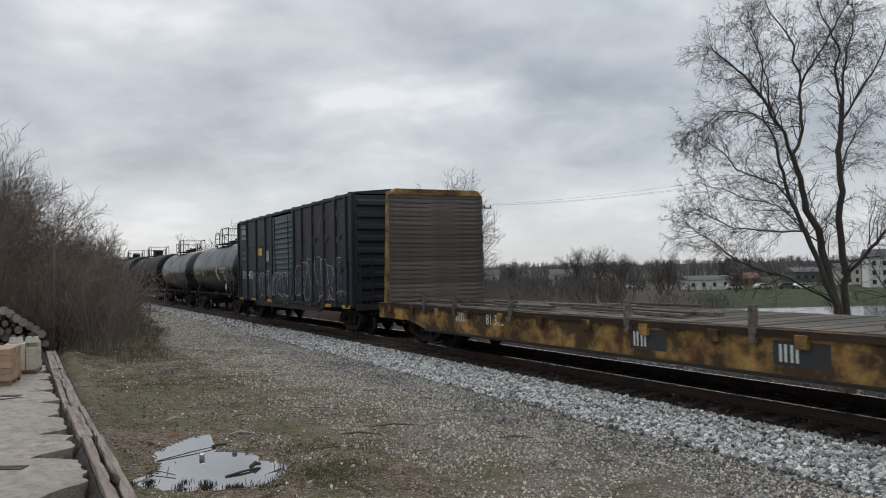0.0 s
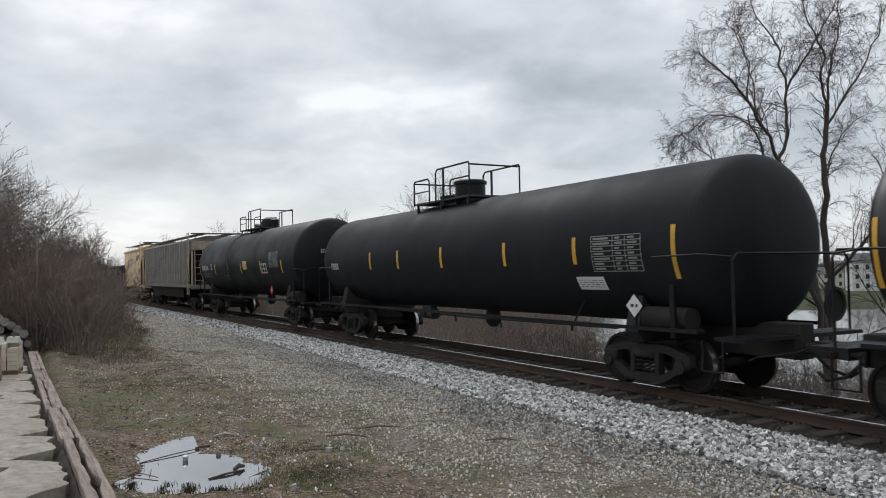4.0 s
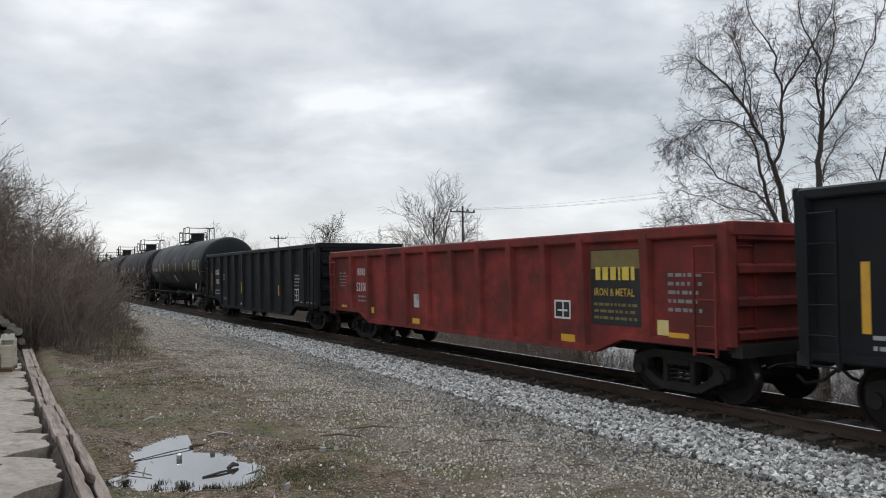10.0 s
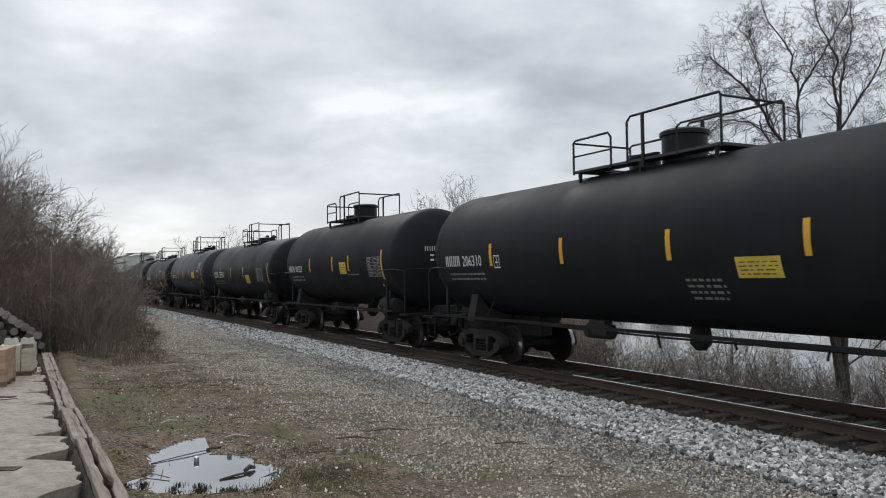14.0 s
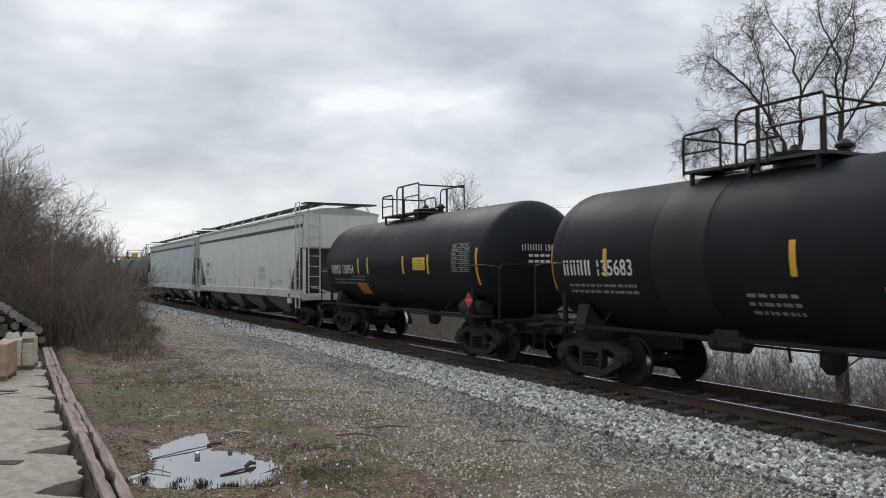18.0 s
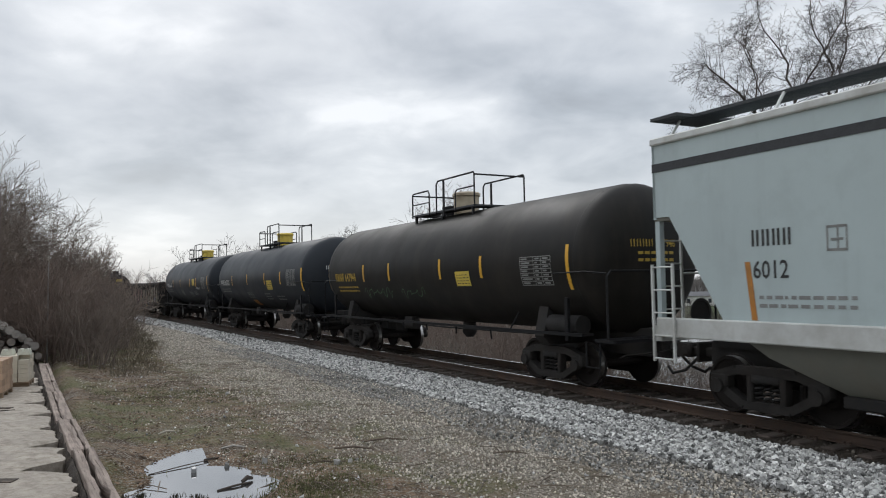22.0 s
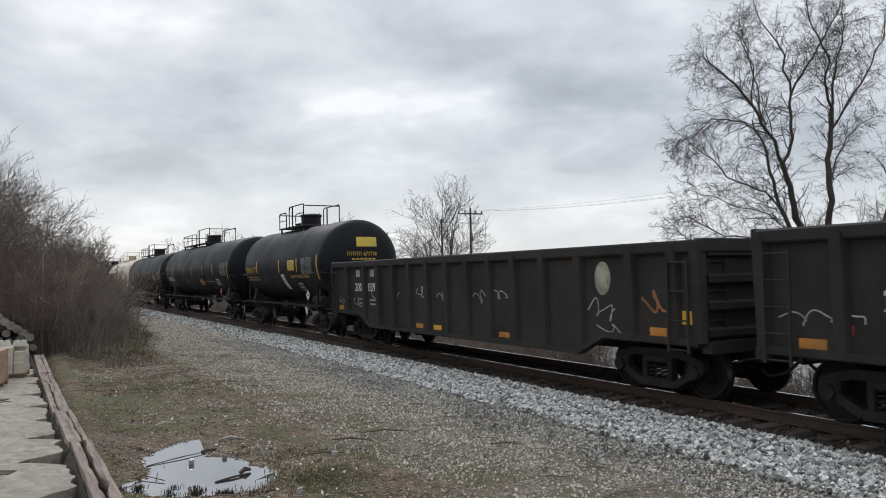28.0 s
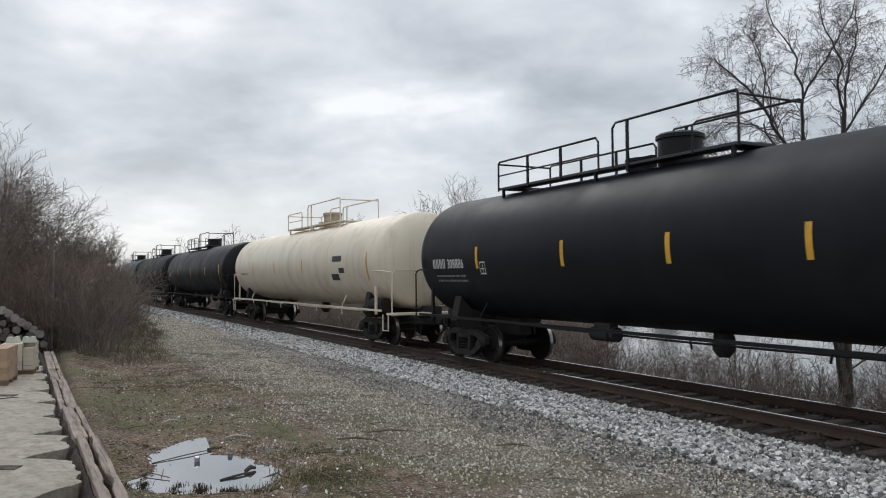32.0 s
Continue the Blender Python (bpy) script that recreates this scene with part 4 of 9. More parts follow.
def build_lot():
    # concrete slab with a broken edge along the timbers
    rnd = random.Random(61)
    slab = thing("pavement", pose(0, 0, 0), "worn pale concrete lot with a crumbling edge", "", kind="structure")
    edge = []
    s = 34.0
    while s > -9:
        near = 10.56 - 0.027 * (s - 2.2)
        bite = 0.05 + 0.07 * noise.noise(Vector((s * 1.3, 3.3, 0))) + 0.05 * noise.noise(Vector((s * 5.1, 1.3, 0)))
        for c, deep, wide in ((-2.1, 0.3, 0.3), (-0.6, 0.25, 0.25), (0.8, 0.34, 0.3), (2.0, 0.3, 0.2), (3.3, 0.42, 0.24), (4.55, 0.34, 0.2), (5.7, 0.2, 0.14), (6.8, 0.32, 0.24), (7.95, 0.42, 0.3), (9.4, 0.36, 0.34), (11.0, 0.4, 0.4)):
            bite = max(bite, deep * max(1 - abs((s - c) / wide) ** 1.6, 0) + 0.06 * noise.noise(Vector((s * 6, 2.2, 0))))
        edge.append((s, near + 0.09 + bite + 0.035 * noise.noise(Vector((s * 13, 7.2, 0)))))
        s -= 0.055
    g = Geo()
    n = len(edge)
    ds = [0, 0.12, 0.3, 0.7, 1.4, 3, 7, 30]
    v = []
    for s, d in edge:
        for e in ds:
            p = place(s, d + e)
            v.append((p.x, p.y, 0.60 + (0.012 * noise.noise(Vector((p.x * 1.5, p.y * 1.5, 0))) - (0.03 if e == 0 else 0.008 if e == 0.12 else 0))))
        p = place(s, d + 0.06)
        v.append((p.x, p.y, 0.18))
    m = len(ds) + 1
    f = []
    for i in range(n - 1):
        for j in range(len(ds) - 1):
            k = i * m + j
            f.append((k, k + m, k + m + 1, k + 1))
        k = i * m
        f.append((k + len(ds), k + m + len(ds), k + m, k))
    g.add(v, f)
    part("slab", g, CONCRETE, slab, smooth=30)
    # soil showing in the bites
    g = Geo()
    v, f = [], []
    ss = [20 - 0.09 * k for k in range(322)]
    for i, s in enumerate(ss):
        for off, base, rough in ((-0.1, 0.3, 0), (0.0, 0.42, 0), (0.1, 0.56, 0.05), (0.14, 0.47, 0.14), (0.22, 0.3, 0.2), (0.34, 0.2, 0.16), (0.55, 0.16, 0.08), (1.4, 0.16, 0)):
            p = place(s, 10.53 - 0.027 * (s - 2.2) + off)
            v.append((p.x, p.y, base + rough * noise.noise(Vector((p.x * 4.3, p.y * 4.3, 5)))))
        if i:
            for j in range(7):
                k = (i - 1) * 8 + j
                f.append((k, k + 8, k + 9, k + 1))
    g.add(v, f)
    part("exposed_soil", g, HOLE_DIRT, slab, smooth=50)
    for k in range(60):
        s = rnd.uniform(-4, 12)
        p = place(s, 10.53 - 0.027 * (s - 2.2) + rnd.uniform(0.14, 0.4))
        vv, ff = stone_shape(rnd, rnd.uniform(0.03, 0.085))
        part("concrete_chunk", Geo().add(vv, ff), CONCRETE, slab, smooth=None, at=pose(p.x, p.y, 0.33 + rnd.uniform(-0.05, 0.08), rnd.uniform(0, 360), rnd.uniform(0, 360), 0))
    # cracks
    for k in range(7):
        s, d = rnd.uniform(-2, 12), rnd.uniform(10.9, 12.4)
        pts = []
        for q in range(7):
            p = place(s + rnd.uniform(-0.08, 0.08), d + q * 0.14)
            pts.append((p.x, p.y, 0.601))
        part("crack", Geo().tube(pts, [0.006, 0.012, 0.01, 0.014, 0.008, 0.01, 0.003], 4), HOLE_DIRT, slab, smooth=None)
    # two worn slots in the concrete
    for x0, x1, y in ((-6.26, -5.98, 10.2), (-3.95, -3.66, 6.3)):
        part("slot", Geo().box(x0, x1, y - 0.06, y + 0.06, 0.5, 0.612), HOLE_DIRT, slab)
    # split timbers along the edge
    for k, (s0, s1, d0, d1, z, tilt) in enumerate(((12.6, 7.42, 10.24, 10.385, 0.625, 2.0), (7.36, 5.28, 10.395, 10.46, 0.60, -2), (5.22, 2.1, 10.475, 10.535, 0.585, 1.5), (2.02, -3.6, 10.545, 10.60, 0.56, 0.5))):
        a, b = place(s0, d0), place(s1, d1)
        L = (a - b).length
        ang = math.degrees(math.atan2(a.y - b.y, a.x - b.x))
        beam = thing("edge_timber", pose((a.x + b.x) / 2, (a.y + b.y) / 2, z, tilt, 0, ang), ("split bleached timber with a long open crack along the concrete edge", "bleached grey-brown timber butted along the concrete edge", "weathered timber with a splintered joint along the concrete edge", "old dark-grained timber along the far concrete edge")[k], "timber", "edge timbers")
        # split halves lying side by side
        splits = (((-0.09, -0.012), (0.012, 0.095)), ((-0.095, 0.035), (0.04, 0.095)), ((-0.1, -0.03), (-0.024, 0.095)), ((-0.1, 0.03), (0.034, 0.1)))[k]
        for y0, y1 in splits:
            rings = []
            N = int(L / 0.09)
            for i in range(N + 1):
                x = -L / 2 + L * i / N
                j = [noise.noise(Vector((x * 2.2 + 9 * k, q, y0 * 30))) for q in range(4)]
                e = noise.noise(Vector((x * 9 + 3 * k, y0 * 30, 6)))
                w0, w1 = y0 + 0.004 * j[0], y1 + 0.004 * j[1]
                if y1 < 0.09:
                    w1 -= 0.04 * max(j[2] - 0.1, 0) * 1.6 + 0.004 * max(e, 0)
                if y0 > -0.09:
                    w0 += 0.04 * max(j[3] - 0.1, 0) * 1.6 + 0.004 * max(-e, 0)
                t = 0.008 * j[2] + 0.003 * e
                m = (w0 + w1) / 2 + 0.012 * j[1]
                rings.append([(x, w0, -0.24), (x, w1, -0.24), (x, w1, -0.008 + t), (x, w1 - 0.006, t), (x, m + 0.003, t), (x, m, t - 0.012 * max(e, 0)), (x, m - 0.003, t + 0.001), (x, w0 + 0.006, t + 0.003 * j[3]), (x, w0, -0.008 + t)])
            part("split_half", Geo().loft(rings), TIMBER, beam, smooth=22)
    # stacked bricks on pallets
    BRICK = surf("buff_brick", (0.36, 0.245, 0.165), 0.85, var=0.12, scale=6, obrand=0.18, bump=0.3, bump_scale=60)
    CREAM = surf("cream_block", (0.50, 0.45, 0.36), 0.85, var=0.1, scale=6, obrand=0.15, bump=0.3, bump_scale=60)
    PALLET = surf("pallet_wood", (0.24, 0.17, 0.11), 0.9, var=0.25, scale=4, obrand=0.2, bump=0.3)

    def stack(x, y, rz, nx, ny, nz, size, mat, label, gap=0.004, drop=0):
        st = thing("brick_stack", pose(x, y, 0.6, 0, 0, rz), label, "brick stack", "brick stacks")
        bx, by, bz = size
        W, D = nx * (bx + gap), ny * (by + gap)
        for e in range(3):
            part("pallet_runner", Geo().box(-W, 0, 0.03 + e * (D - 0.1) / 2, 0.1 + e * (D - 0.1) / 2, 0.0, 0.06), PALLET, st)
        for e in range(5):
            part("pallet_slat", Geo().box(-W + e * (W - 0.1) / 4, -W + 0.1 + e * (W - 0.1) / 4, 0, D, 0.06, 0.078), PALLET, st)
        br = Geo().box(-bx / 2, bx / 2, -by / 2, by / 2, 0, bz, bev=0.004).mesh("brick", mat)
        r = random.Random(int(abs(x * 100)))
        for c in range(nz):
            for i in range(nx):
                for j in range(ny):
                    inside = 0 < i < nx - 1 and 0 < j < ny - 1 and c < nz - 1
                    if inside or (c == nz - 1 and r.random() < drop):
                        continue
                    part("brick", br, None, st, at=pose(-W + (i + 0.5) * (bx + gap) + r.uniform(-0.004, 0.004), (j + 0.5) * (by + gap) + r.uniform(-0.004, 0.004), 0.08 + c * (bz + 0.002), 0, 0, r.uniform(-1, 1)))
    stack(-6.68, 11.17, 21, 4, 4, 5, (0.15, 0.2, 0.092), BRICK, "pallet stack of buff-orange bricks on the concrete lot", drop=0.0)
    stack(-7.04, 12.5, 22, 3, 3, 6, (0.15, 0.2, 0.07), CREAM, "pallet stack of pale cream blocks on the concrete lot", gap=0.012, drop=0.3)
    stack(-7.6, 12.0, 20, 3, 3, 6, (0.21, 0.2, 0.09), BRICK, "pallet stack of brownish bricks behind another stack", drop=0.2)
    # pale notched blocks standing on the cream stack
    notch = Geo().prism_y([(-0.1, 0), (0.1, 0), (0.075, 0.1), (0.03, 0.1), (0.02, 0.05), (-0.02, 0.05), (-0.03, 0.1), (-0.075, 0.1)], -0.06, 0.06).mesh("notched_block", surf("pale_block", (0.52, 0.52, 0.44), 0.9, var=0.12, scale=8, bump=0.3))
    for x, y in ((-7.2, 12.66), (-7.45, 12.62), (-7.8, 12.4)):
        solid("notched_block", notch, None, "pale grey-green notched concrete block on stacked blocks", "block", "notched blocks", at=pose(x, y, 1.112 if x > -7.5 else 1.23, 0, 0, 8))
    # pile of cut logs
    BARK = surf("log_bark", (0.10, 0.08, 0.065), 0.9, var=0.35, scale=5, obrand=0.3, bump=0.6, bump_scale=20)
    CUT = surf("grey_cut_wood", (0.13, 0.112, 0.098), 0.9, var=0.4, scale=9, obrand=0.5, bump=0.4)
    PALE_LOG = surf("bleached_log", (0.30, 0.275, 0.25), 0.9, var=0.35, scale=6, obrand=0.3, bump=0.5)
    pile = thing("log_pile", pose(-11.35, 17.85, 0.56, 0, 0, 120), "heap of cut logs with grey weathered ends", "log pile")
    r = random.Random(71)
    for row in range(5):
        for i in range(15 - 2 * row):
            rad = r.uniform(0.06, 0.115)
            y = (i - (14 - 2 * row) / 2) * 0.19 + 0.1 * row + r.uniform(-0.03, 0.03)
            z = 0.09 + row * 0.165 + r.uniform(-0.02, 0.02)
            L = r.uniform(1.0, 1.5)
            e = r.uniform(-0.12, 0.12)
            g = Geo().cyl((-L / 2 + e, y, z), (L / 2 + e, y + r.uniform(-0.06, 0.06), z + r.uniform(-0.03, 0.03)), rad, rad * 0.93, 12)
            g.mi[-1] = g.mi[-2] = 1
            part("log", g, [BARK, CUT], pile, smooth=40)
    # pale barked logs thrown down the open side
    for k in range(7):
        z = 0.8 - 0.1 * k
        y = -0.35 - 0.13 * k
        a = r.uniform(-0.25, 0.25)
        g = Geo().cyl((-0.55 + a, y - 0.12, z + 0.1), (0.6 + a, y + r.uniform(-0.1, 0.2), z + r.uniform(-0.05, 0.12)), 0.1, 0.085, 12)
        part("log", g, [PALE_LOG, PALE_LOG], pile, "pale bleached log", smooth=40)
    solid("marker_pole", Geo().cyl((0, 0, 0), (0.03, 0, 2.6), 0.022, 0.018, 8), surf("grey_pole", (0.2, 0.19, 0.18), 0.7, var=0.2), "thin grey marker pole at the lot's edge", "pole", at=pose(-10.35, 19.2, 0.3))


build_ground()
build_track()
build_ballast()
build_litter()
build_lot()

# ---------- writing and marks on the cars ----------
TEXTS = {}


def text_mesh(words, size):
    """Flat letters in Blender's own font; returns vertices (u, v) from the lower left, and faces."""
    if words not in TEXTS:
        cu = bpy.data.curves.new("letters", "FONT")
        cu.body, cu.size, cu.resolution_u, cu.offset = words, 1.0, 2, 0.012
        ob = bpy.data.objects.new("letters", cu)
        me = bpy.data.meshes.new_from_object(ob)
        TEXTS[words] = ([(v.co.x, v.co.y) for v in me.vertices], [tuple(p.vertices) for p in me.polygons])
        bpy.data.objects.remove(ob)
        bpy.data.curves.remove(cu)
        bpy.data.meshes.remove(me)
    v, f = TEXTS[words]
    k = size / 0.72
    return [(a * k, b * k) for a, b in v], f


def skin(parent, name, flat, faces, mat, surface, lift=0.006, label=""):
    """Lays a flat drawing of (x, z) on a car's near side, whose outer face is y = surface(x, z)."""
    g = Geo()
    keep = []
    for q in faces:
        zs = [flat[i][1] for i in q]
        n = int((max(zs) - min(zs)) / 0.09) + 1
        if len(q) != 4 or n < 2:
            keep.append(q)
            continue
        a, b, c, d = (Vector(flat[i]) for i in q)
        if abs(b.y - a.y) > abs(d.y - a.y):
            a, b, c, d = b, c, d, a
        v = [e for k in range(n + 1) for e in (a.lerp(d, k / n), b.lerp(c, k / n))]
        g.add([(x, surface(x, z) - lift, z) for x, z in v], [(2 * k, 2 * k + 1, 2 * k + 3, 2 * k + 2) for k in range(n)])
    g.add([(x, surface(x, z) - lift, z) for x, z in flat], keep)
    return part(name, g, mat, parent, label, smooth=None)


def letters(parent, words, x, z, size, mat, surface, name="stencil_lettering", squeeze=0.85):
    v, f = text_mesh(words, size)
    return skin(parent, name, [(x + a * squeeze, z + b) for a, b in v], f, mat, surface)


def patch(parent, x0, x1, z0, z1, mat, surface, name="reflector_stripe", lean=0.0, lift=0.006, n=5, label=""):
    """A stripe or label that follows the car's side; lean shifts its foot along x."""
    v, f = [], []
    for k in range(n + 1):
        t = k / n
        for x in (x0, x1):
            v.append((x + lean * (1 - t), z0 + (z1 - z0) * t))
        if k:
            f.append((2 * k - 2, 2 * k - 1, 2 * k + 1, 2 * k))
    return skin(parent, name, v, f, mat, surface, lift, label)


def bars(parent, x, z, w, h, rows, mat, surface, seed=1, name="stencil_block", fill=0.42):
    """Small writing that cannot be read: rows of plain bars."""
    rnd = random.Random(seed)
    v, f = [], []
    for r in range(rows):
        zz = z + h * (rows - 1 - r) / rows
        a = x
        while a < x + w - 0.05:
            b = min(a + rnd.uniform(0.05, 0.18), x + w)
            k = len(v)
            for q, e in ((a, 0), (b, 0), (b, 1), (a, 1)):
                v.append((q, zz + e * h / rows * fill))
            f.append((k, k + 1, k + 2, k + 3))
            a = b + rnd.uniform(0.025, 0.06)
    ob = skin(parent, name, v, f, STENCIL_SMALL if mat is STENCIL else mat, surface)
    ob["kind"] = "stuff"
    return ob


def mark_bars(parent, count, x, z, size, mat, surface):
    """The owner's initials, drawn as plain shapes: a pair of upright bars for each."""
    v, f = [], []
    w = size * 0.13
    for i in range(count):
        a, b = x + i * size * 0.74, x + i * size * 0.74 + size * 0.52
        for x0, x1, z0, z1 in ((a, a + w * 1.4, 0, 1), (b - w * 1.4, b, 0, 1)):
            k = len(v)
            v += [(x0, z + z0 * size), (x1, z + z0 * size), (x1, z + z1 * size), (x0, z + z1 * size)]
            f.append((k, k + 1, k + 2, k + 3))
    ob = skin(parent, "owner_mark", v, f, mat, surface)
    ob["kind"] = "stuff"
    return ob


def table_mark(parent, x, z, w, h, mat, surface, seed=3):
    """A stencilled data table: ruled lines with small entries."""
    v, f = [], []

    def rect(a, b, c, d):
        k = len(v)
        v.extend([(a, c), (b, c), (b, d), (a, d)])
        f.append((k, k + 1, k + 2, k + 3))
    rnd = random.Random(seed)
    rows = 7
    for r in range(rows + 1):
        rect(x, x + w, z + h * r / rows - 0.008, z + h * r / rows + 0.008)
    for c in (0, 0.45, 0.7, 1.0):
        rect(x + w * c - 0.008, x + w * c + 0.008, z, z + h)
    for r in range(rows):
        for a, b in ((0.04, 0.4), (0.5, 0.66), (0.75, 0.95)):
            rect(x + w * a, x + w * (a + (b - a) * rnd.uniform(0.5, 1)), z + h * (r + 0.3) / rows, z + h * (r + 0.7) / rows)
    return skin(parent, "data_table", v, f, mat, surface)


def frame_mark(parent, x, z, w, h, mat, surface):
    """An outlined box with a cross bar."""
    v, f = [], []
    for a, b, c, d in ((0, 1, 0, 0.1), (0, 1, 0.9, 1), (0, 0.08, 0, 1), (0.92, 1, 0, 1), (0.2, 0.8, 0.4, 0.5), (0.5, 0.58, 0.1, 0.9)):
        k = len(v)
        v += [(x + w * a, z + h * c), (x + w * b, z + h * c), (x + w * b, z + h * d), (x + w * a, z + h * d)]
        f.append((k, k + 1, k + 2, k + 3))
    return skin(parent, "boxed_stencil", v, f, mat, surface)


def diamond(parent, x, z, r, mat, surface):
    v, f = [], []
    n = 8
    for k in range(n + 1):
        h = r * (2 * k / n - 1)
        e = r - abs(h) + 0.002
        v += [(x - e, z + h), (x + e, z + h)]
        if k:
            f.append((2 * k - 2, 2 * k - 1, 2 * k + 1, 2 * k))
    plate = skin(parent, "placard", v, f, mat, surface, 0.012, "diamond placard")
    bars(plate, x - r * 0.45, z - r * 0.12, r * 0.9, r * 0.3, 1, STENCIL if mat is RED_LABEL else STENCIL_BLACK, lambda a, b: surface(a, b) - 0.01, 3, "placard_print", 0.9)


def ribbon(pts, w):
    """A brush stroke of width w through flat points."""
    v, f = [], []
    for k, p in enumerate(pts):
        a, b = pts[max(k - 1, 0)], pts[min(k + 1, len(pts) - 1)]
        dx, dz = b[0] - a[0], b[1] - a[1]
        q = math.hypot(dx, dz) or 1
        v += [(p[0] - dz / q * w / 2, p[1] + dx / q * w / 2), (p[0] + dz / q * w / 2, p[1] - dx / q * w / 2)]
        if k:
            f.append((2 * k - 2, 2 * k - 1, 2 * k + 1, 2 * k))
    return v, f


def graffiti(parent, x0, x1, z0, z1, fills, lines, surface, seed, letters_n=6, square=2.4):
    """A sprayed piece: overlapping letter-like blobs with outlines, counters, shading and fades over a dull haze, no readable words.
    square: 2 for round bubbles, more for blocky shapes."""
    rnd = random.Random(seed)
    wide, high = (x1 - x0) / letters_n, z1 - z0

    def put(col, lift, v, f):
        v = [(min(max(x, x0 - 0.15), x1 + 0.15), min(max(z, z0), z1)) for x, z in v]
        skin(parent, "sprayed_paint", v, f, SPRAY[col], surface, lift)

    def blob(col, lift, cx, cz, a, b, lean=0.0, power=2.4, rough=0.06, n=20):
        v = [(cx, cz)]
        ph = rnd.uniform(0, 6)
        for k in range(n):
            t = 2 * math.pi * k / n
            c, e = math.cos(t), math.sin(t)
            r = (abs(c) ** power + abs(e) ** power) ** (-1 / power) * (1 + rough * math.sin(3 * t + ph) + rough * math.sin(5 * t - ph))
            v.append((cx + a * r * c + lean * b * r * e, cz + b * r * e))
        put(col, lift, v, [(0, k + 1, (k + 1) % n + 1) for k in range(n)])
    # overspray
    for k in range(letters_n * 2):
        blob(rnd.choice(fills[-2:]), 0.0065 + 0.0001 * k, x0 + (x1 - x0) * (k + rnd.random()) / (2 * letters_n), z0 + high * rnd.uniform(0.25, 0.6), wide * rnd.uniform(0.35, 0.6), high * rnd.uniform(0.2, 0.36), 0.2, 2.2, 0.14)
    for i in range(letters_n):
        cx, cz = x0 + wide * (i + 0.5), z0 + high * rnd.uniform(0.44, 0.56)
        a, b, lean = wide * rnd.uniform(0.5, 0.62), high * rnd.uniform(0.34, 0.48), rnd.uniform(-0.5, 0.5) if square > 5 else rnd.uniform(-0.25, 0.25)
        col, up = rnd.choice(fills[:-2]), 0.0095 + 0.0008 * (i % 2)
        rough = 0.06 if square < 5 else 0.025
        state = rnd.getstate()
        blob(lines[0], up, cx, cz, a + 0.035, b + 0.035, lean, square, rough)
        rnd.setstate(state)
        blob(col, up + 0.0005, cx, cz, a, b, lean, square, rough)
        # a second tone over the lower part, and the counters
        blob(rnd.choice(fills), up + 0.0009, cx + rnd.uniform(-0.1, 0.1) * wide, cz - b * 0.5, a * 0.72, b * 0.36, lean, square, 0.1)
        for e in (-0.35, 0.4)[:rnd.choice((1, 2))]:
            blob(lines[0] if square < 3 else fills[-1], up + 0.0013, cx + rnd.uniform(-0.25, 0.25) * a, cz + e * b, a * rnd.uniform(0.14, 0.3), b * rnd.uniform(0.1, 0.2), lean, square)
        # highlight strokes along the upper edge and a drip or two
        t0 = rnd.uniform(0.9, 1.6)
        arc = [(cx + a * 0.82 * math.cos(t0 + 0.22 * k) + lean * b * 0.8 * math.sin(t0 + 0.22 * k), cz + b * 0.82 * math.sin(t0 + 0.22 * k)) for k in range(6)]
        put(rnd.choice(lines[1:]), up + 0.0018, *ribbon(arc, rnd.uniform(0.025, 0.05)))
        for _ in range(2):
            q = (cx + rnd.uniform(-0.7, 0.7) * a, cz + rnd.uniform(-0.6, 0.5) * b)
            d = rnd.choice(((0.5, 0.05), (-0.4, 0.3), (0.1, 0.5)))
            put(rnd.choice(lines[1:]), up + 0.0022, *ribbon([q, (q[0] + d[0] * a * 0.5, q[1] + d[1] * b * 0.5), (q[0] + d[0] * a, q[1] + d[1] * b * 0.7)], rnd.uniform(0.02, 0.05)))


def tag_scrawl(parent, x0, x1, z0, z1, col, surface, seed, w=0.022):
    """A thin sprayed scribble of loops and strokes, no readable word."""
    rnd = random.Random(seed)
    L, zc, A = x1 - x0, (z0 + z1) / 2, (z1 - z0) / 2
    turns = max(L / 0.42, 2)
    f1, f2, ph = 2 * math.pi * turns, 2 * math.pi * turns * rnd.uniform(1.6, 2.3), rnd.uniform(0, 6)
    n = int(turns * 16)
    pts = []
    for k in range(n + 1):
        t = k / n
        size = 0.65 + 0.35 * math.sin(t * 9 + ph)
        pts.append((x0 + L * t + 0.11 * math.sin(f1 * t + ph), zc + A * size * (0.72 * math.sin(f1 * t) + 0.28 * math.sin(f2 * t + ph))))
    v, f = ribbon(pts, w)
    skin(parent, "sprayed_scribble", v, f, SPRAY[col], surface, 0.012)


# ---------- running gear ----------
SHARED = {}
WHEELSETS = []


def shared(key, make):
    if key not in SHARED:
        SHARED[key] = make()
    return SHARED[key]


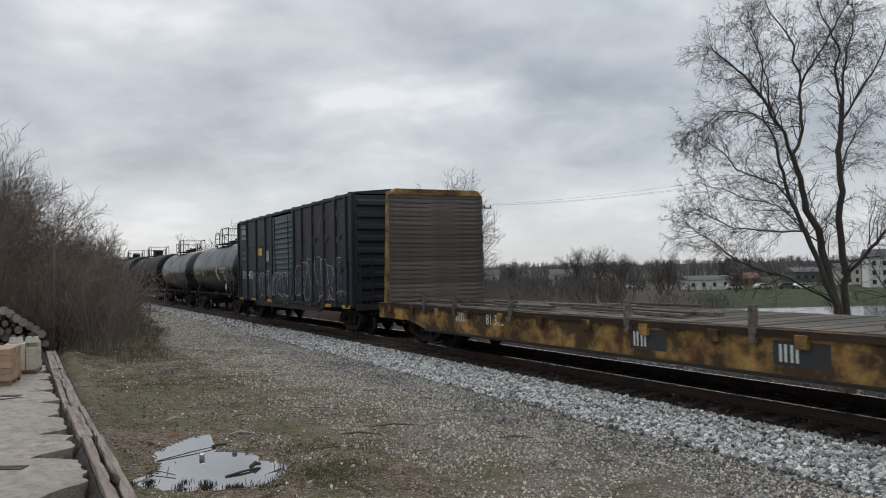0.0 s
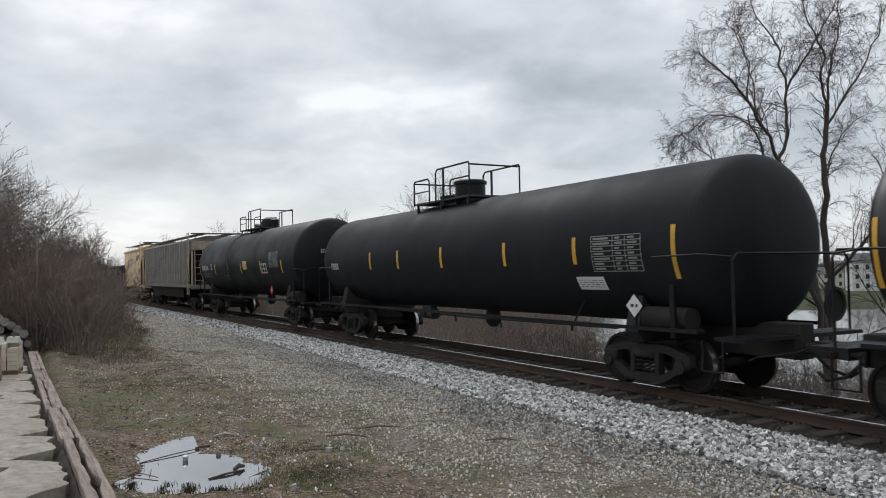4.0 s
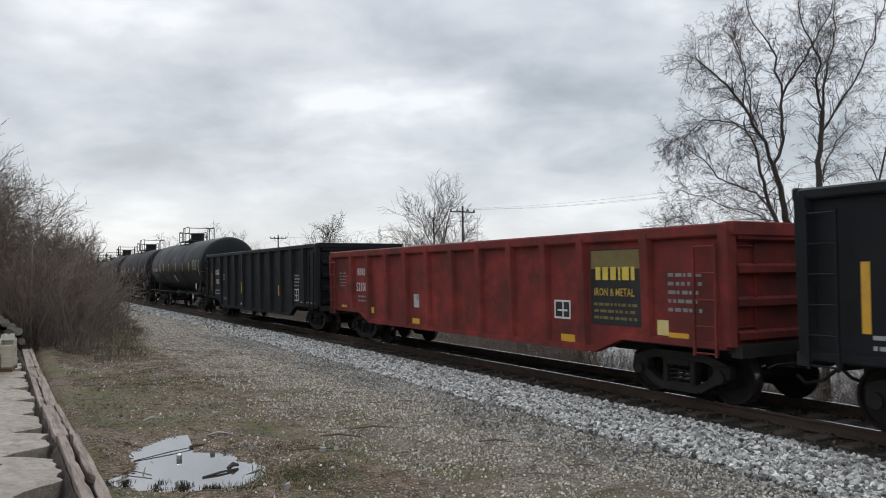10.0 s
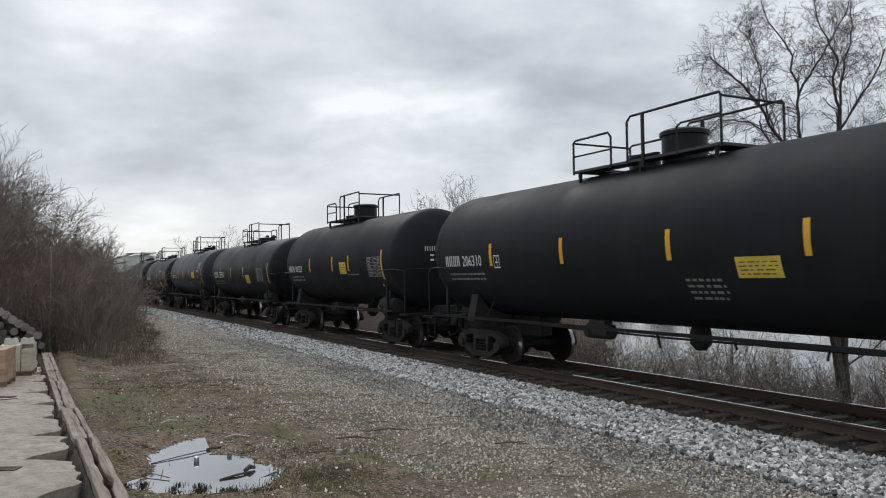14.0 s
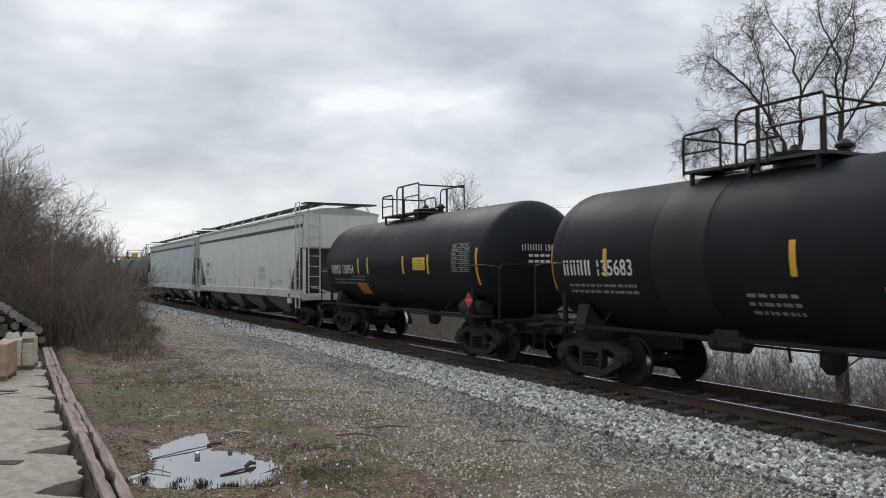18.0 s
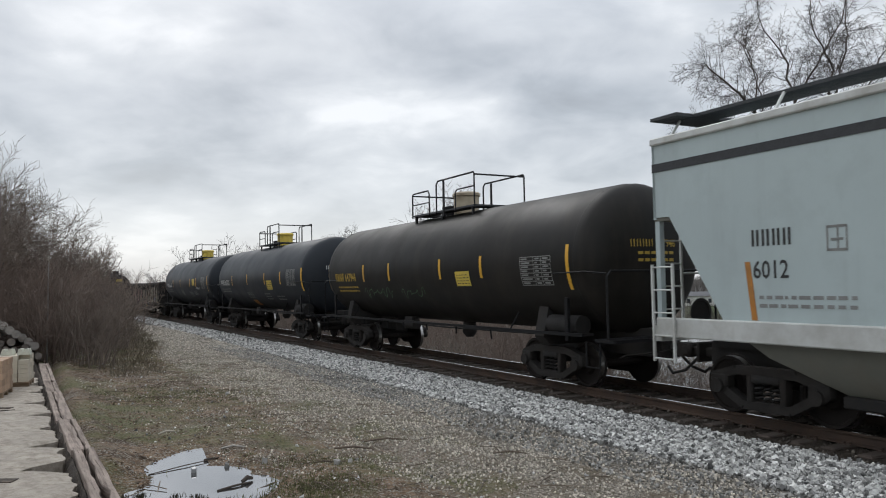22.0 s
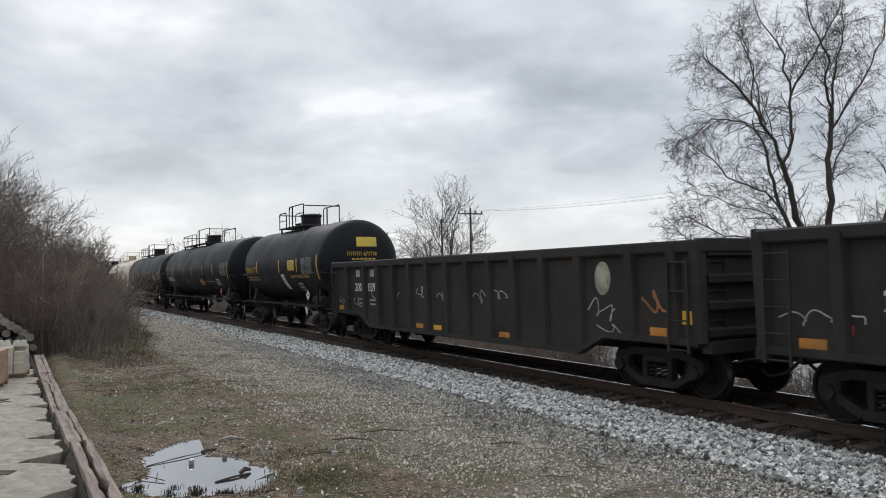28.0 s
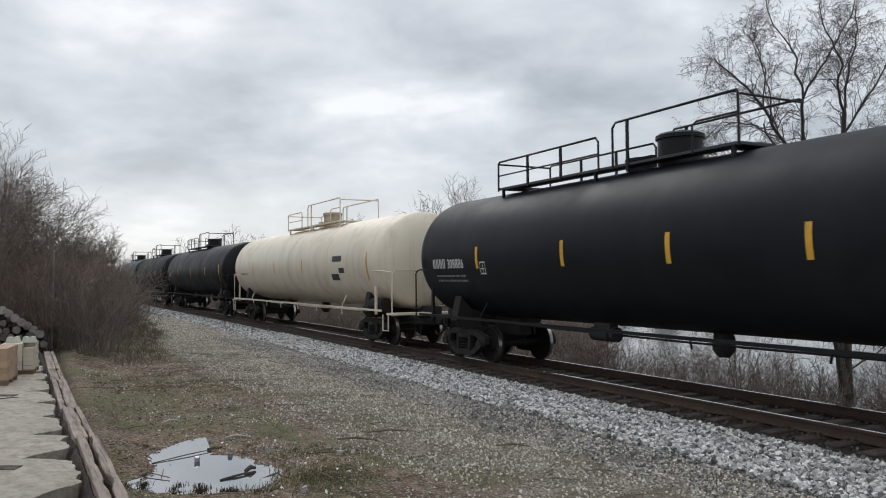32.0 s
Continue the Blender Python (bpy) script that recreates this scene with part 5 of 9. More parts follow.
def wheelset_mesh():
    g = Geo()
    for y in (-0.7525, 0.7525):
        o = 1 if y > 0 else -1
        prof = [(0.457, y - o * 0.07), (0.482, y - o * 0.075), (0.482, y - o * 0.045), (0.457, y - o * 0.03), (0.45, y + o * 0.065), (0.40, y + o * 0.065), (0.385, y + o * 0.03), (0.2, y - o * 0.01), (0.17, y + o * 0.08), (0.1, y + o * 0.085)]
        n = 28
        rings = [[(r * math.cos(2 * math.pi * i / n) * (1 if o > 0 else -1), yy, r * math.sin(2 * math.pi * i / n)) for i in range(n)] for r, yy in prof]
        k = len(g.f)
        g.loft(rings, 0, caps=True)
        for q in range(k + n * 3, k + n * 4):
            g.mi[q] = 1
    g.cyl((0, -1.05, 0), (0, 1.05, 0), 0.085, n=10)
    for y in (-1, 1):
        g.cyl((0, y * 0.98, 0), (0, y * 1.13, 0), 0.10, n=10)
        for a in range(3):
            g.cyl((0.06 * math.cos(a * 2.094), y * 1.13, 0.06 * math.sin(a * 2.094)), (0.06 * math.cos(a * 2.094), y * 1.15, 0.06 * math.sin(a * 2.094)), 0.018, n=6)
    return g.mesh("wheelset", [WHEEL_STEEL, BRIGHT_STEEL], 35)


def side_frame_mesh():
    g = Geo()
    y0, y1 = -0.09, 0.09

    def bar(pts, w):
        for (a, c), (b, d) in zip(pts, pts[1:]):
            q = math.hypot(b - a, d - c)
            nx, nz = -(d - c) / q * w / 2, (b - a) / q * w / 2
            g.prism_y([(a + nx, c + nz), (a - nx, c - nz), (b - nx, d - nz), (b + nx, d + nz)], y0, y1)
    bar([(-1.0, 0.60), (-0.55, 0.73), (0.55, 0.73), (1.0, 0.60)], 0.14)
    bar([(-0.98, 0.50), (-0.42, 0.20), (0.42, 0.20), (0.98, 0.50)], 0.13)
    for x in (-0.3, 0.3):
        g.box(x - 0.055, x + 0.055, y0, y1, 0.22, 0.70, bev=0.02)
    for x in (-0.89, 0.89):
        g.box(x - 0.17, x + 0.17, y0 - 0.02, y1 + 0.03, 0.42, 0.66, bev=0.04)
        g.cyl((x, -0.16, 0.457), (x, -0.02, 0.457), 0.115, n=12)
    g.box(-0.3, 0.3, -0.06, 0.06, 0.2, 0.28)
    return g.mesh("side_frame", RUSTY, 40)


def spring_mesh():
    g = Geo()
    for x in (-0.16, 0, 0.16):
        pts = [(x + 0.065 * math.cos(a * 0.9), 0.065 * math.sin(a * 0.9), 0.28 + a * 0.0105) for a in range(0, 28)]
        g.tube(pts, 0.018, 5)
    g.box(-0.25, 0.25, -0.11, 0.11, 0.56, 0.68, bev=0.02)
    return g.mesh("spring_nest", CAR_STEEL, 60)


def bolster_mesh():
    g = Geo()
    g.prism_x([(-1.0, 0.56), (-0.5, 0.42), (0.5, 0.42), (1.0, 0.56), (1.0, 0.70), (-1.0, 0.70)], -0.2, 0.2)
    g.lathe_z([(0.22, 0.70), (0.22, 0.80), (0.2, 0.82)], n=14)
    for x in (-0.42, 0.42):
        g.box(x - 0.05, x + 0.05, -0.75, 0.75, 0.38, 0.46)
        for y in (-0.72, 0.72):
            g.box(x - 0.06, x + 0.02 if x < 0 else x + 0.06, y - 0.05, y + 0.05, 0.3, 0.55)
    return g.mesh("truck", CAR_STEEL, 40)


def coupler_mesh():
    g = Geo()
    g.box(-0.75, 0.35, -0.08, 0.08, 0.76, 0.92, bev=0.03)
    g.prism_y([(0.3, 0.72), (0.62, 0.74), (0.62, 0.96), (0.3, 0.98)], -0.17, 0.13)
    g.box(0.45, 0.66, -0.22, -0.08, 0.73, 0.97, bev=0.05)
    g.box(-0.05, 0.02, -0.25, 0.25, 0.66, 1.02, bev=0.02)
    g.tube([(0.0, 0.2, 0.75), (0.25, 0.28, 0.5), (0.55, 0.3, 0.42), (0.72, 0.25, 0.52)], 0.028, 6)
    g.tube([(-0.05, -1.25, 0.72), (0.05, -1.2, 0.78), (0.12, -0.4, 0.80), (0.12, 0.0, 0.86)], 0.014, 5)
    return g.mesh("coupler", RUSTY, 40)


def running_gear(car, half_base, ends):
    """Two four-wheel trucks and a coupler at each end."""
    for x in (-half_base, half_base):
        tr = part("truck", shared("truck", bolster_mesh), None, car, at=pose(x, 0, 0))
        for y, rz in ((-0.99, 0), (0.99, 180)):
            part("side_frame", shared("side_frame", side_frame_mesh), None, tr, at=pose(0, y, 0, 0, 0, rz))
            part("spring_nest", shared("spring", spring_mesh), None, tr, at=pose(0, y, 0))
        for dx in (-0.89, 0.89):
            w = part("wheelset", shared("wheelset", wheelset_mesh), None, tr, at=pose(dx, 0, 0.457))
            WHEELSETS.append((w, dx))
    for x, rz in ((ends, 0), (-ends, 180)):
        part("coupler", shared("coupler", coupler_mesh), None, car, at=pose(x, 0, 0, 0, 0, rz))


def ladder(car, x, y, z0, z1, mat, width=0.42, along="x", name="ladder", step=0.38):
    """A side or end ladder of round stiles and rungs."""
    g = Geo()
    d = Vector((1, 0, 0)) if along == "x" else Vector((0, 1, 0))
    out = Vector((0, -0.06, 0)) if along == "x" else Vector((0.06 if x > 0 else -0.06, 0, 0))
    p = Vector((x, y, 0))
    for e in (-width / 2, width / 2):
        q = p + d * e + out
        g.box(q.x - 0.02, q.x + 0.02, q.y - 0.02, q.y + 0.02, z0, z1)
    lad = part(name, g, mat, car)
    n = max(int((z1 - z0) / step), 1)
    a, b = d * (-width / 2), d * (width / 2)
    rung = shared(("rung", width, along, mat.name), lambda: Geo().cyl(tuple(a), tuple(b), 0.014, n=6).mesh("rung", mat))
    for k in range(n + 1):
        part("rung", rung, None, lad, at=pose(p.x + out.x, p.y + out.y, z0 + 0.05 + (z1 - z0 - 0.1) * k / n))
    return lad


def grab(car, pts, mat, r=0.016, name="grab_iron"):
    return part(name, Geo().tube(pts, r, 6), mat, car)


CARS = []


def new_car(name, right, left, half_base, label, category):
    s = (right + left) / 2
    car = thing(name, car_pose(s, half_base), label, category, "freight train")
    CARS.append((car, s, half_base))
    return car, (right - left) / 2


# ---------- tank cars ----------
def tank_railing(car, x0, x1, top, mat, kind):
    """The platform on the tank's crown with its pipe railings."""
    z = top - 0.02
    w = 0.78
    long_one = x1 - x0 > 6.5
    g = Geo()
    g.box(x0, x1, -w, -w + 0.38, z + 0.03, z + 0.08)
    g.box(x0, x1, w - 0.38, w, z + 0.03, z + 0.08)
    g.box(x0, x0 + 0.5, -w + 0.38, w - 0.38, z + 0.03, z + 0.08)
    g.box(x1 - 0.5, x1, -w + 0.38, w - 0.38, z + 0.03, z + 0.08)
    part("platform", g, GRATE if mat is not TANK_WHITE else mat, car)
    for x in (x0 + 0.15, (x0 + x1) / 2, x1 - 0.15):
        for y in (-w + 0.05, w - 0.05):
            zz = top - 1.5 + math.sqrt(max(1.5 ** 2 - y * y, 0)) - 0.06
            part("platform_bracket", Geo().box(x - 0.03, x + 0.03, y - 0.03, y + 0.03, zz, z + 0.05), mat, car)
    m1 = x0 + (x1 - x0) * (0.52 if long_one else 0.3)
    m2 = x0 + (x1 - x0) * (0.58 if long_one else 0.42)
    lo, hi = 0.72, 0.92
    for y in (-w, w):
        grab(car, [(x0, y, z), (x0, y, z + lo - 0.05), (x0 + 0.06, y, z + lo), (m1 - 0.08, y, z + lo), (m1, y, z + lo - 0.1), (m1, y, z)], mat, 0.024, "handrail")
        grab(car, [(m2, y, z), (m2, y, z + hi - 0.1), (m2 + 0.1, y, z + hi), (x1 - 0.03, y, z + hi), (x1, y, z + hi - 0.05), (x1, y, z)], mat, 0.024, "handrail")
        grab(car, [(x0, y, z + 0.38), (m1, y, z + 0.38)], mat, 0.018, "handrail")
        posts = [x0 + (m1 - x0) * k / 3 for k in (1, 2)] if long_one else []
        for x in posts:
            part("railing_post", Geo().box(x - 0.03, x + 0.03, y - 0.02, y + 0.02, z, z + lo), mat, car)
        part("railing_post", Geo().box(m2 + 0.4, m2 + 0.46, y - 0.02, y + 0.02, z - 0.1, z + hi), mat, car)
        if y < 0:
            grab(car, [(x1 - 1.0, y, z), (x1 - 1.0, y, z + 0.5), (x1 - 0.9, y, z + 0.56), (x1, y, z + 0.56)], mat, 0.02, "handrail")
    grab(car, [(x0, -w, z + lo - 0.05), (x0, w, z + lo - 0.05)], mat, 0.024, "handrail")
    grab(car, [(x1, -w, z + hi - 0.06), (x1, w, z + hi - 0.06)], mat, 0.024, "handrail")
    cx = x0 + (x1 - x0) * (0.72 if long_one else 0.6)
    pot = {"pot": mat, "yellow": YELLOW_PAINT, "cream": HOP_CREAM}.get(kind)
    if pot:
        r, dx = (0.42, 0.0) if kind == "pot" else (0.36, -0.3)
        g = Geo().lathe_z([(r, z - 0.1), (r, z + 0.48), (r + 0.04, z + 0.49), (r + 0.04, z + 0.56), (r - 0.02, z + 0.6)], cx + dx, 0, 22)
        part("valve_housing", g, pot, car)
        g = Geo().lathe_z([(0.3, z - 0.1), (0.3, z + 0.18), (0.34, z + 0.2), (0.34, z + 0.26), (0.1, z + 0.3)], cx - 1.05, 0, 16)
        g.box(cx - 1.4, cx - 0.7, -0.06, 0.06, z + 0.2, z + 0.3)
        part("manway", g, mat, car)
    elif kind == "domes":
        part("manway", Geo().lathe_z([(0.42, z - 0.15), (0.42, z + 0.35), (0.38, z + 0.5), (0.2, z + 0.6), (0.05, z + 0.62)], cx + 0.35, 0, 20), mat, car)
        for dx, r, h in ((-0.95, 0.26, 0.32), (-1.7, 0.14, 0.42), (1.15, 0.17, 0.5)):
            g = Geo().lathe_z([(r, z - 0.15), (r, z + h * 0.7), (r * 1.3, z + h * 0.72), (r * 1.3, z + h * 0.85), (r * 0.5, z + h)], cx + dx, 0, 14)
            part("valve", g, mat, car)
    else:
        g = Geo().lathe_z([(0.34, z - 0.1), (0.34, z + 0.14), (0.40, z + 0.16), (0.40, z + 0.22), (0.12, z + 0.26), (0.06, z + 0.36)], cx, 0, 18)
        g.box(cx - 0.5, cx + 0.5, -0.05, 0.05, z + 0.16, z + 0.22)
        part("manway", g, mat, car)
        for dx, h in ((0.8, 0.34), (-0.85, 0.24)):
            g = Geo().lathe_z([(0.09, z - 0.1), (0.09, z + h * 0.6), (0.15, z + h * 0.62), (0.15, z + h * 0.75), (0.05, z + h)], cx + dx, 0.1, 12)
            part("valve", g, mat, car)


def tank_car(right, left, top, radius, mat, label, plat, kind, stripes, marks, extras=(), band=False, mark_mat=None, seed=0, rods=True, drop=0.0, mark_z=-0.32, side_ladder=False, nose=0.22):
    """A tank car: shell, sills, platform, railings, ladders, stripes and stencils."""
    left -= 0.3
    half = (right - left) / 2
    base = half - (1.25 if half < 6.5 else 1.95)
    car, half = new_car("tank_car", right, left, base, label, "tank car")
    zc = top - radius
    rail = TANK_WHITE if mat is TANK_WHITE else RAIL_BLACK
    prof = []
    for k in range(12):
        a = math.pi / 2 * (1 - k / 11)
        prof.append((-half + 0.66 * (1 - math.sin(a) ** 0.86), max(radius * math.cos(a) ** 0.86, 0.02)))
    front = half + nose
    prof += [(-x + nose, r) for x, r in reversed(prof)]
    g = Geo().lathe_x(prof, zc, 48)
    part("tank_shell", g, mat, car, smooth=30)

    def side(x, z):
        d = min(max((z - zc) / radius, -0.98), 0.98)
        y = -math.sqrt(1 - d * d) * radius
        e = (x if x > 0 else -x) - ((front if x > 0 else half) - 0.66)
        if e > 0:
            y *= max(1 - (e / 0.66) ** 2.33, 0.02) ** 0.43
        return y

    def head_x(y, z):
        return front - 0.66 + 0.66 * max(1 - (math.hypot(y, z - zc) / radius) ** 2.33, 0.01) ** 0.43 + 0.012
    for x in ([-half + 0.75, front - 0.72] if not band else [-half + 0.75, front - 0.72, plat[0] - 0.2, plat[0] + 1.1]):
        ring = [(x + 0.02 * e, radius + 0.002 * (1 if e in (-1, 1) else 2)) for e in (-1, 0, 1)]
        part("weld_band", Geo().lathe_x(ring, zc, 48), mat, car, smooth=30)
    if band:
        ring = [(plat[0] - 0.15, radius + 0.004), (plat[0] - 0.14, radius + 0.01), (plat[0] + 1.04, radius + 0.01), (plat[0] + 1.05, radius + 0.004)]
        part("jacket_band", Geo().lathe_x(ring, zc, 48), TANK_BROWN, car, "browner worn jacket band", smooth=30)
    bot = zc - radius
    # bolsters, stub sills and saddles
    for o in (-1, 1):
        x = o * base
        g = Geo().prism_x([(-1.35, 1.02), (-1.2, 0.84), (1.2, 0.84), (1.35, 1.02), (1.2, bot + 0.55), (0.9, bot + 0.22), (0.3, bot + 0.05), (-0.3, bot + 0.05), (-0.9, bot + 0.22), (-1.2, bot + 0.55)], x - 0.16, x + 0.16)
        part("bolster", g, CAR_STEEL, car)
        a, b = sorted((x - o * 1.3, o * (half + 0.55)))
        part("stub_sill", Geo().box(a, b, -0.18, 0.18, 0.66, bot + 0.12, bev=0.02), CAR_STEEL, car)
        e = o * ((front if o > 0 else half) + 0.12)
        part("end_platform", Geo().box(min(e - 0.35, e + 0.2), max(e - 0.35, e + 0.2), -1.45, 1.45, 1.0, 1.06), rail, car)
        for y in (-1.4, 1.4):
            part("post", Geo().box(o * (half - 0.9) - 0.05, o * (half - 0.9) + 0.05, y - 0.03, y + 0.03, 0.98, bot + 0.75), rail, car)
        grab(car, [(e, -1.42, 1.05), (e, -1.42, 2.25), (e, -1.32, 2.35), (e, 1.32, 2.35), (e, 1.42, 2.25), (e, 1.42, 1.05)], rail, 0.022, "end_handrail")
        for y in (-1, 1):
            grab(car, [(e - o * 1.6, y * 1.5, 2.33), (e - o * 0.5, y * 1.55, 2.35), (e, y * 1.42, 2.3)], rail, 0.016)
        part("sill_step", Geo().tube([(o * (half - 0.25), -1.46, 1.0), (o * (half - 0.25), -1.46, 0.52), (o * (half + 0.15), -1.46, 0.52), (o * (half + 0.15), -1.46, 1.0)], 0.02, 6), rail, car)
    for y in (-1.5, 1.5):
        part("side_rail", Geo().box(-half + 0.3, half - 0.3, y - 0.03, y + 0.03, 1.09, 1.15), rail, car)
        for x in (-half * 0.62, half * 0.62):
            part("rail_stay", Geo().tube([(x, y, 1.12), (x + 0.18, y * 0.92, bot + 0.42)], 0.02, 5), rail, car)
    if rods:
        part("brake_rod", Geo().tube([(-base + 1.3, -0.5, 0.97), (0, -0.5, 0.94), (base - 1.3, -0.5, 0.97)], 0.022, 5), rail, car)
        rnd = random.Random(seed)
        for k in range(6):
            x = -base + 1.8 + (2 * base - 3.6) * k / 5 + rnd.uniform(-0.3, 0.3)
            part("hanger", Geo().tube([(x, -1.45, rnd.uniform(0.86, 0.98)), (x + rnd.uniform(-0.06, 0.06), -1.47, 1.12)], 0.022, 5), rail, car)
        x = -base * 0.35 + rnd.uniform(-0.4, 0.4)
        part("brake_cylinder", Geo().cyl((x, -0.75, 0.98), (x + 0.7, -0.75, 0.98), 0.15, n=12).box(x + 0.1, x + 0.6, -0.85, -0.65, 1.05, 1.2), CAR_STEEL, car)
    # bottom outlet and brake gear
    part("bottom_outlet", Geo().lathe_z([(0.16, bot + 0.05), (0.2, bot - 0.12), (0.2, bot - 0.3), (0.1, bot - 0.42)], 0.3, 0, 14), CAR_STEEL, car)
    g = Geo().cyl((half - 1.75, -1.12, 1.28), (half - 0.75, -1.12, 1.28), 0.2, n=14)
    g.box(half - 1.9, half - 0.7, -1.3, -0.9, 1.06, 1.12)
    part("air_reservoir", g, CAR_STEEL, car)
    part("brake_wheel", Geo().lathe_x([(front + 0.2, 0.28), (front + 0.23, 0.29), (front + 0.23, 0.24), (front + 0.2, 0.24)], 1.5, 18, y=0.9), CAR_STEEL, car)
    tank_railing(car, plat[0], plat[1], top, rail, kind)
    # side ladder bent over the shell
    lx = plat[0] + 0.55
    for y in (-1, 1) if side_ladder else ():
        g = Geo()
        path_pts = []
        for k in range(11):
            a = -0.95 + k * 0.24
            path_pts.append((y * (radius + 0.06) * math.cos(a), zc + (radius + 0.06) * math.sin(a)))
        path_pts = [p for p in path_pts if p[1] < top - 0.02]
        for e in (-0.21, 0.21):
            g.tube([(lx + e, p[0], p[1]) for p in path_pts], 0.013, 5)
        for a, b in zip(path_pts, path_pts[1:]):
            for q in (0.0, 0.5):
                yy, zz = a[0] + (b[0] - a[0]) * q, a[1] + (b[1] - a[1]) * q
                g.cyl((lx - 0.21, yy, zz), (lx + 0.21, yy, zz), 0.008, n=5)
        part("ladder", g, rail, car)
        part("step", Geo().tube([(lx - 0.21, y * 1.5, 1.12), (lx - 0.21, y * 1.5, 0.5), (lx + 0.21, y * 1.5, 0.5), (lx + 0.21, y * 1.5, 1.12)], 0.018, 5), rail, car)
    # reflective stripes: taller ones at both ends
    for k, x in enumerate(stripes):
        if abs(x) > half - 1.3:
            patch(car, x - 0.05, x + 0.05, zc - 0.62 - drop, zc + 0.28 - drop, YELLOW_TAPE, side, lean=0.0, n=8)
        else:
            patch(car, x - 0.055, x + 0.055, zc - 0.34 - drop, zc + 0.18 - drop, YELLOW_TAPE, side)
    mm = mark_mat or STENCIL
    count, digits, mx, size = marks
    if count:
        mark_bars(car, count, mx, zc + mark_z, size, mm, side)
    if digits:
        letters(car, digits, mx + size * 0.72 * count + size * 0.35, zc + mark_z, size, mm, side, "stencil_number")
        bars(car, mx + 0.1, zc + mark_z - 0.34, size * 6.5, 0.24, 2, STENCIL_DIM if mm is STENCIL else mm, side, seed)
        # the same mark on the front head
        v, f = text_mesh(digits, 0.15)
        part("stencil_number", Geo().add([(head_x(-0.05 + p * 0.85, zc + 0.2 + q), -0.05 + p * 0.85, zc + 0.2 + q) for p, q in v], f), mm, car, smooth=None)
        g = Geo()
        rows = [(-0.66 + 0.145 * k + e, -0.66 + 0.145 * k + e + 0.022, 0.2, 0.35) for k in range(count) for e in (0, 0.07)]
        rows += [(-0.5 + 0.16 * k, -0.38 + 0.16 * k, z, z + 0.06) for k in range(6) for z in (0.05, -0.09)]
        for y0, y1, z0, z1 in rows:
            g.add([(head_x(y, zc + z), y, zc + z) for y, z in ((y0, z0), (y1, z0), (y1, z1), (y0, z1))], [(0, 1, 2, 3)])
        part("owner_mark", g, mm, car, smooth=None)["kind"] = "stuff"
    for kind_, *a in extras:
        if kind_ == "label":
            patch(car, a[0], a[0] + a[1], a[2], a[2] + a[3], a[4], side, "warning_label", lean=a[5] if len(a) > 5 else 0, n=4)
            bars(car, a[0] + 0.06, a[2] + 0.05, a[1] - 0.12, a[3] - 0.08, 4, STENCIL_BLACK if a[4] is not STENCIL_DIM else STENCIL, side, seed + 5, "label_print", 0.3)
        elif kind_ == "bars":
            bars(car, a[0], a[1], a[2], a[3], a[4], STENCIL_DIM, side, seed + 9)
        elif kind_ == "table":
            table_mark(car, a[0], a[1], a[2], a[3], STENCIL_DIM, side, seed)
        elif kind_ == "box":
            frame_mark(car, a[0], a[1], a[2], a[3], STENCIL, side)
        elif kind_ == "diamond":
            diamond(car, a[0], 1.5, 0.2, a[2], lambda x, z: -1.54)
            part("placard_holder", Geo().box(a[0] - 0.09, a[0] + 0.09, -1.55, -1.535, 1.32, 1.68).box(a[0] - 0.02, a[0] + 0.02, -1.535, -1.5, 1.1, 1.5), rail, car)
        elif kind_ == "text":
            letters(car, a[0], a[1], a[2], a[3], a[4], side)
        elif kind_ == "scrawl":
            tag_scrawl(car, a[0], a[1], a[2], a[3], a[4], side, seed + 2)
        elif kind_ == "end_label":
            y0, y1, z0, z1 = a
            v = [(head_x(y0 + (y1 - y0) * i / 4, z), y0 + (y1 - y0) * i / 4, z) for i in range(5) for z in (z0, z1)]
            part("warning_label", Geo().add(v, [(2 * i, 2 * i + 2, 2 * i + 3, 2 * i + 1) for i in range(4)]), YELLOW_PAINT, car, "yellow end label", smooth=None)
        elif kind_ == "arrow":
            skin(car, "arrow_mark", [(a[0] - 0.16, a[1]), (a[0] + 0.16, a[1]), (a[0], a[1] + 0.28)], [(0, 1, 2)], STENCIL, side)
            patch(car, a[0] - 0.09, a[0] + 0.09, a[1] - 0.24, a[1] - 0.02, STENCIL, side, "arrow_mark")
    running_gear(car, base, half + 0.5)
    return car


# ---------- box-like cars ----------
def flat_side(y):
    return lambda x, z: -y


def end_ladders(car, half, w, z0, z1, mat):
    for o in (-1, 1):
        ladder(car, o * (half - 0.32), -w, z0, z1, mat)
        ladder(car, o * (half - 0.32), w + 0.12, z0, z1, mat)
        ladder(car, o * half, -w + 0.4, z0, z1, mat, along="y")


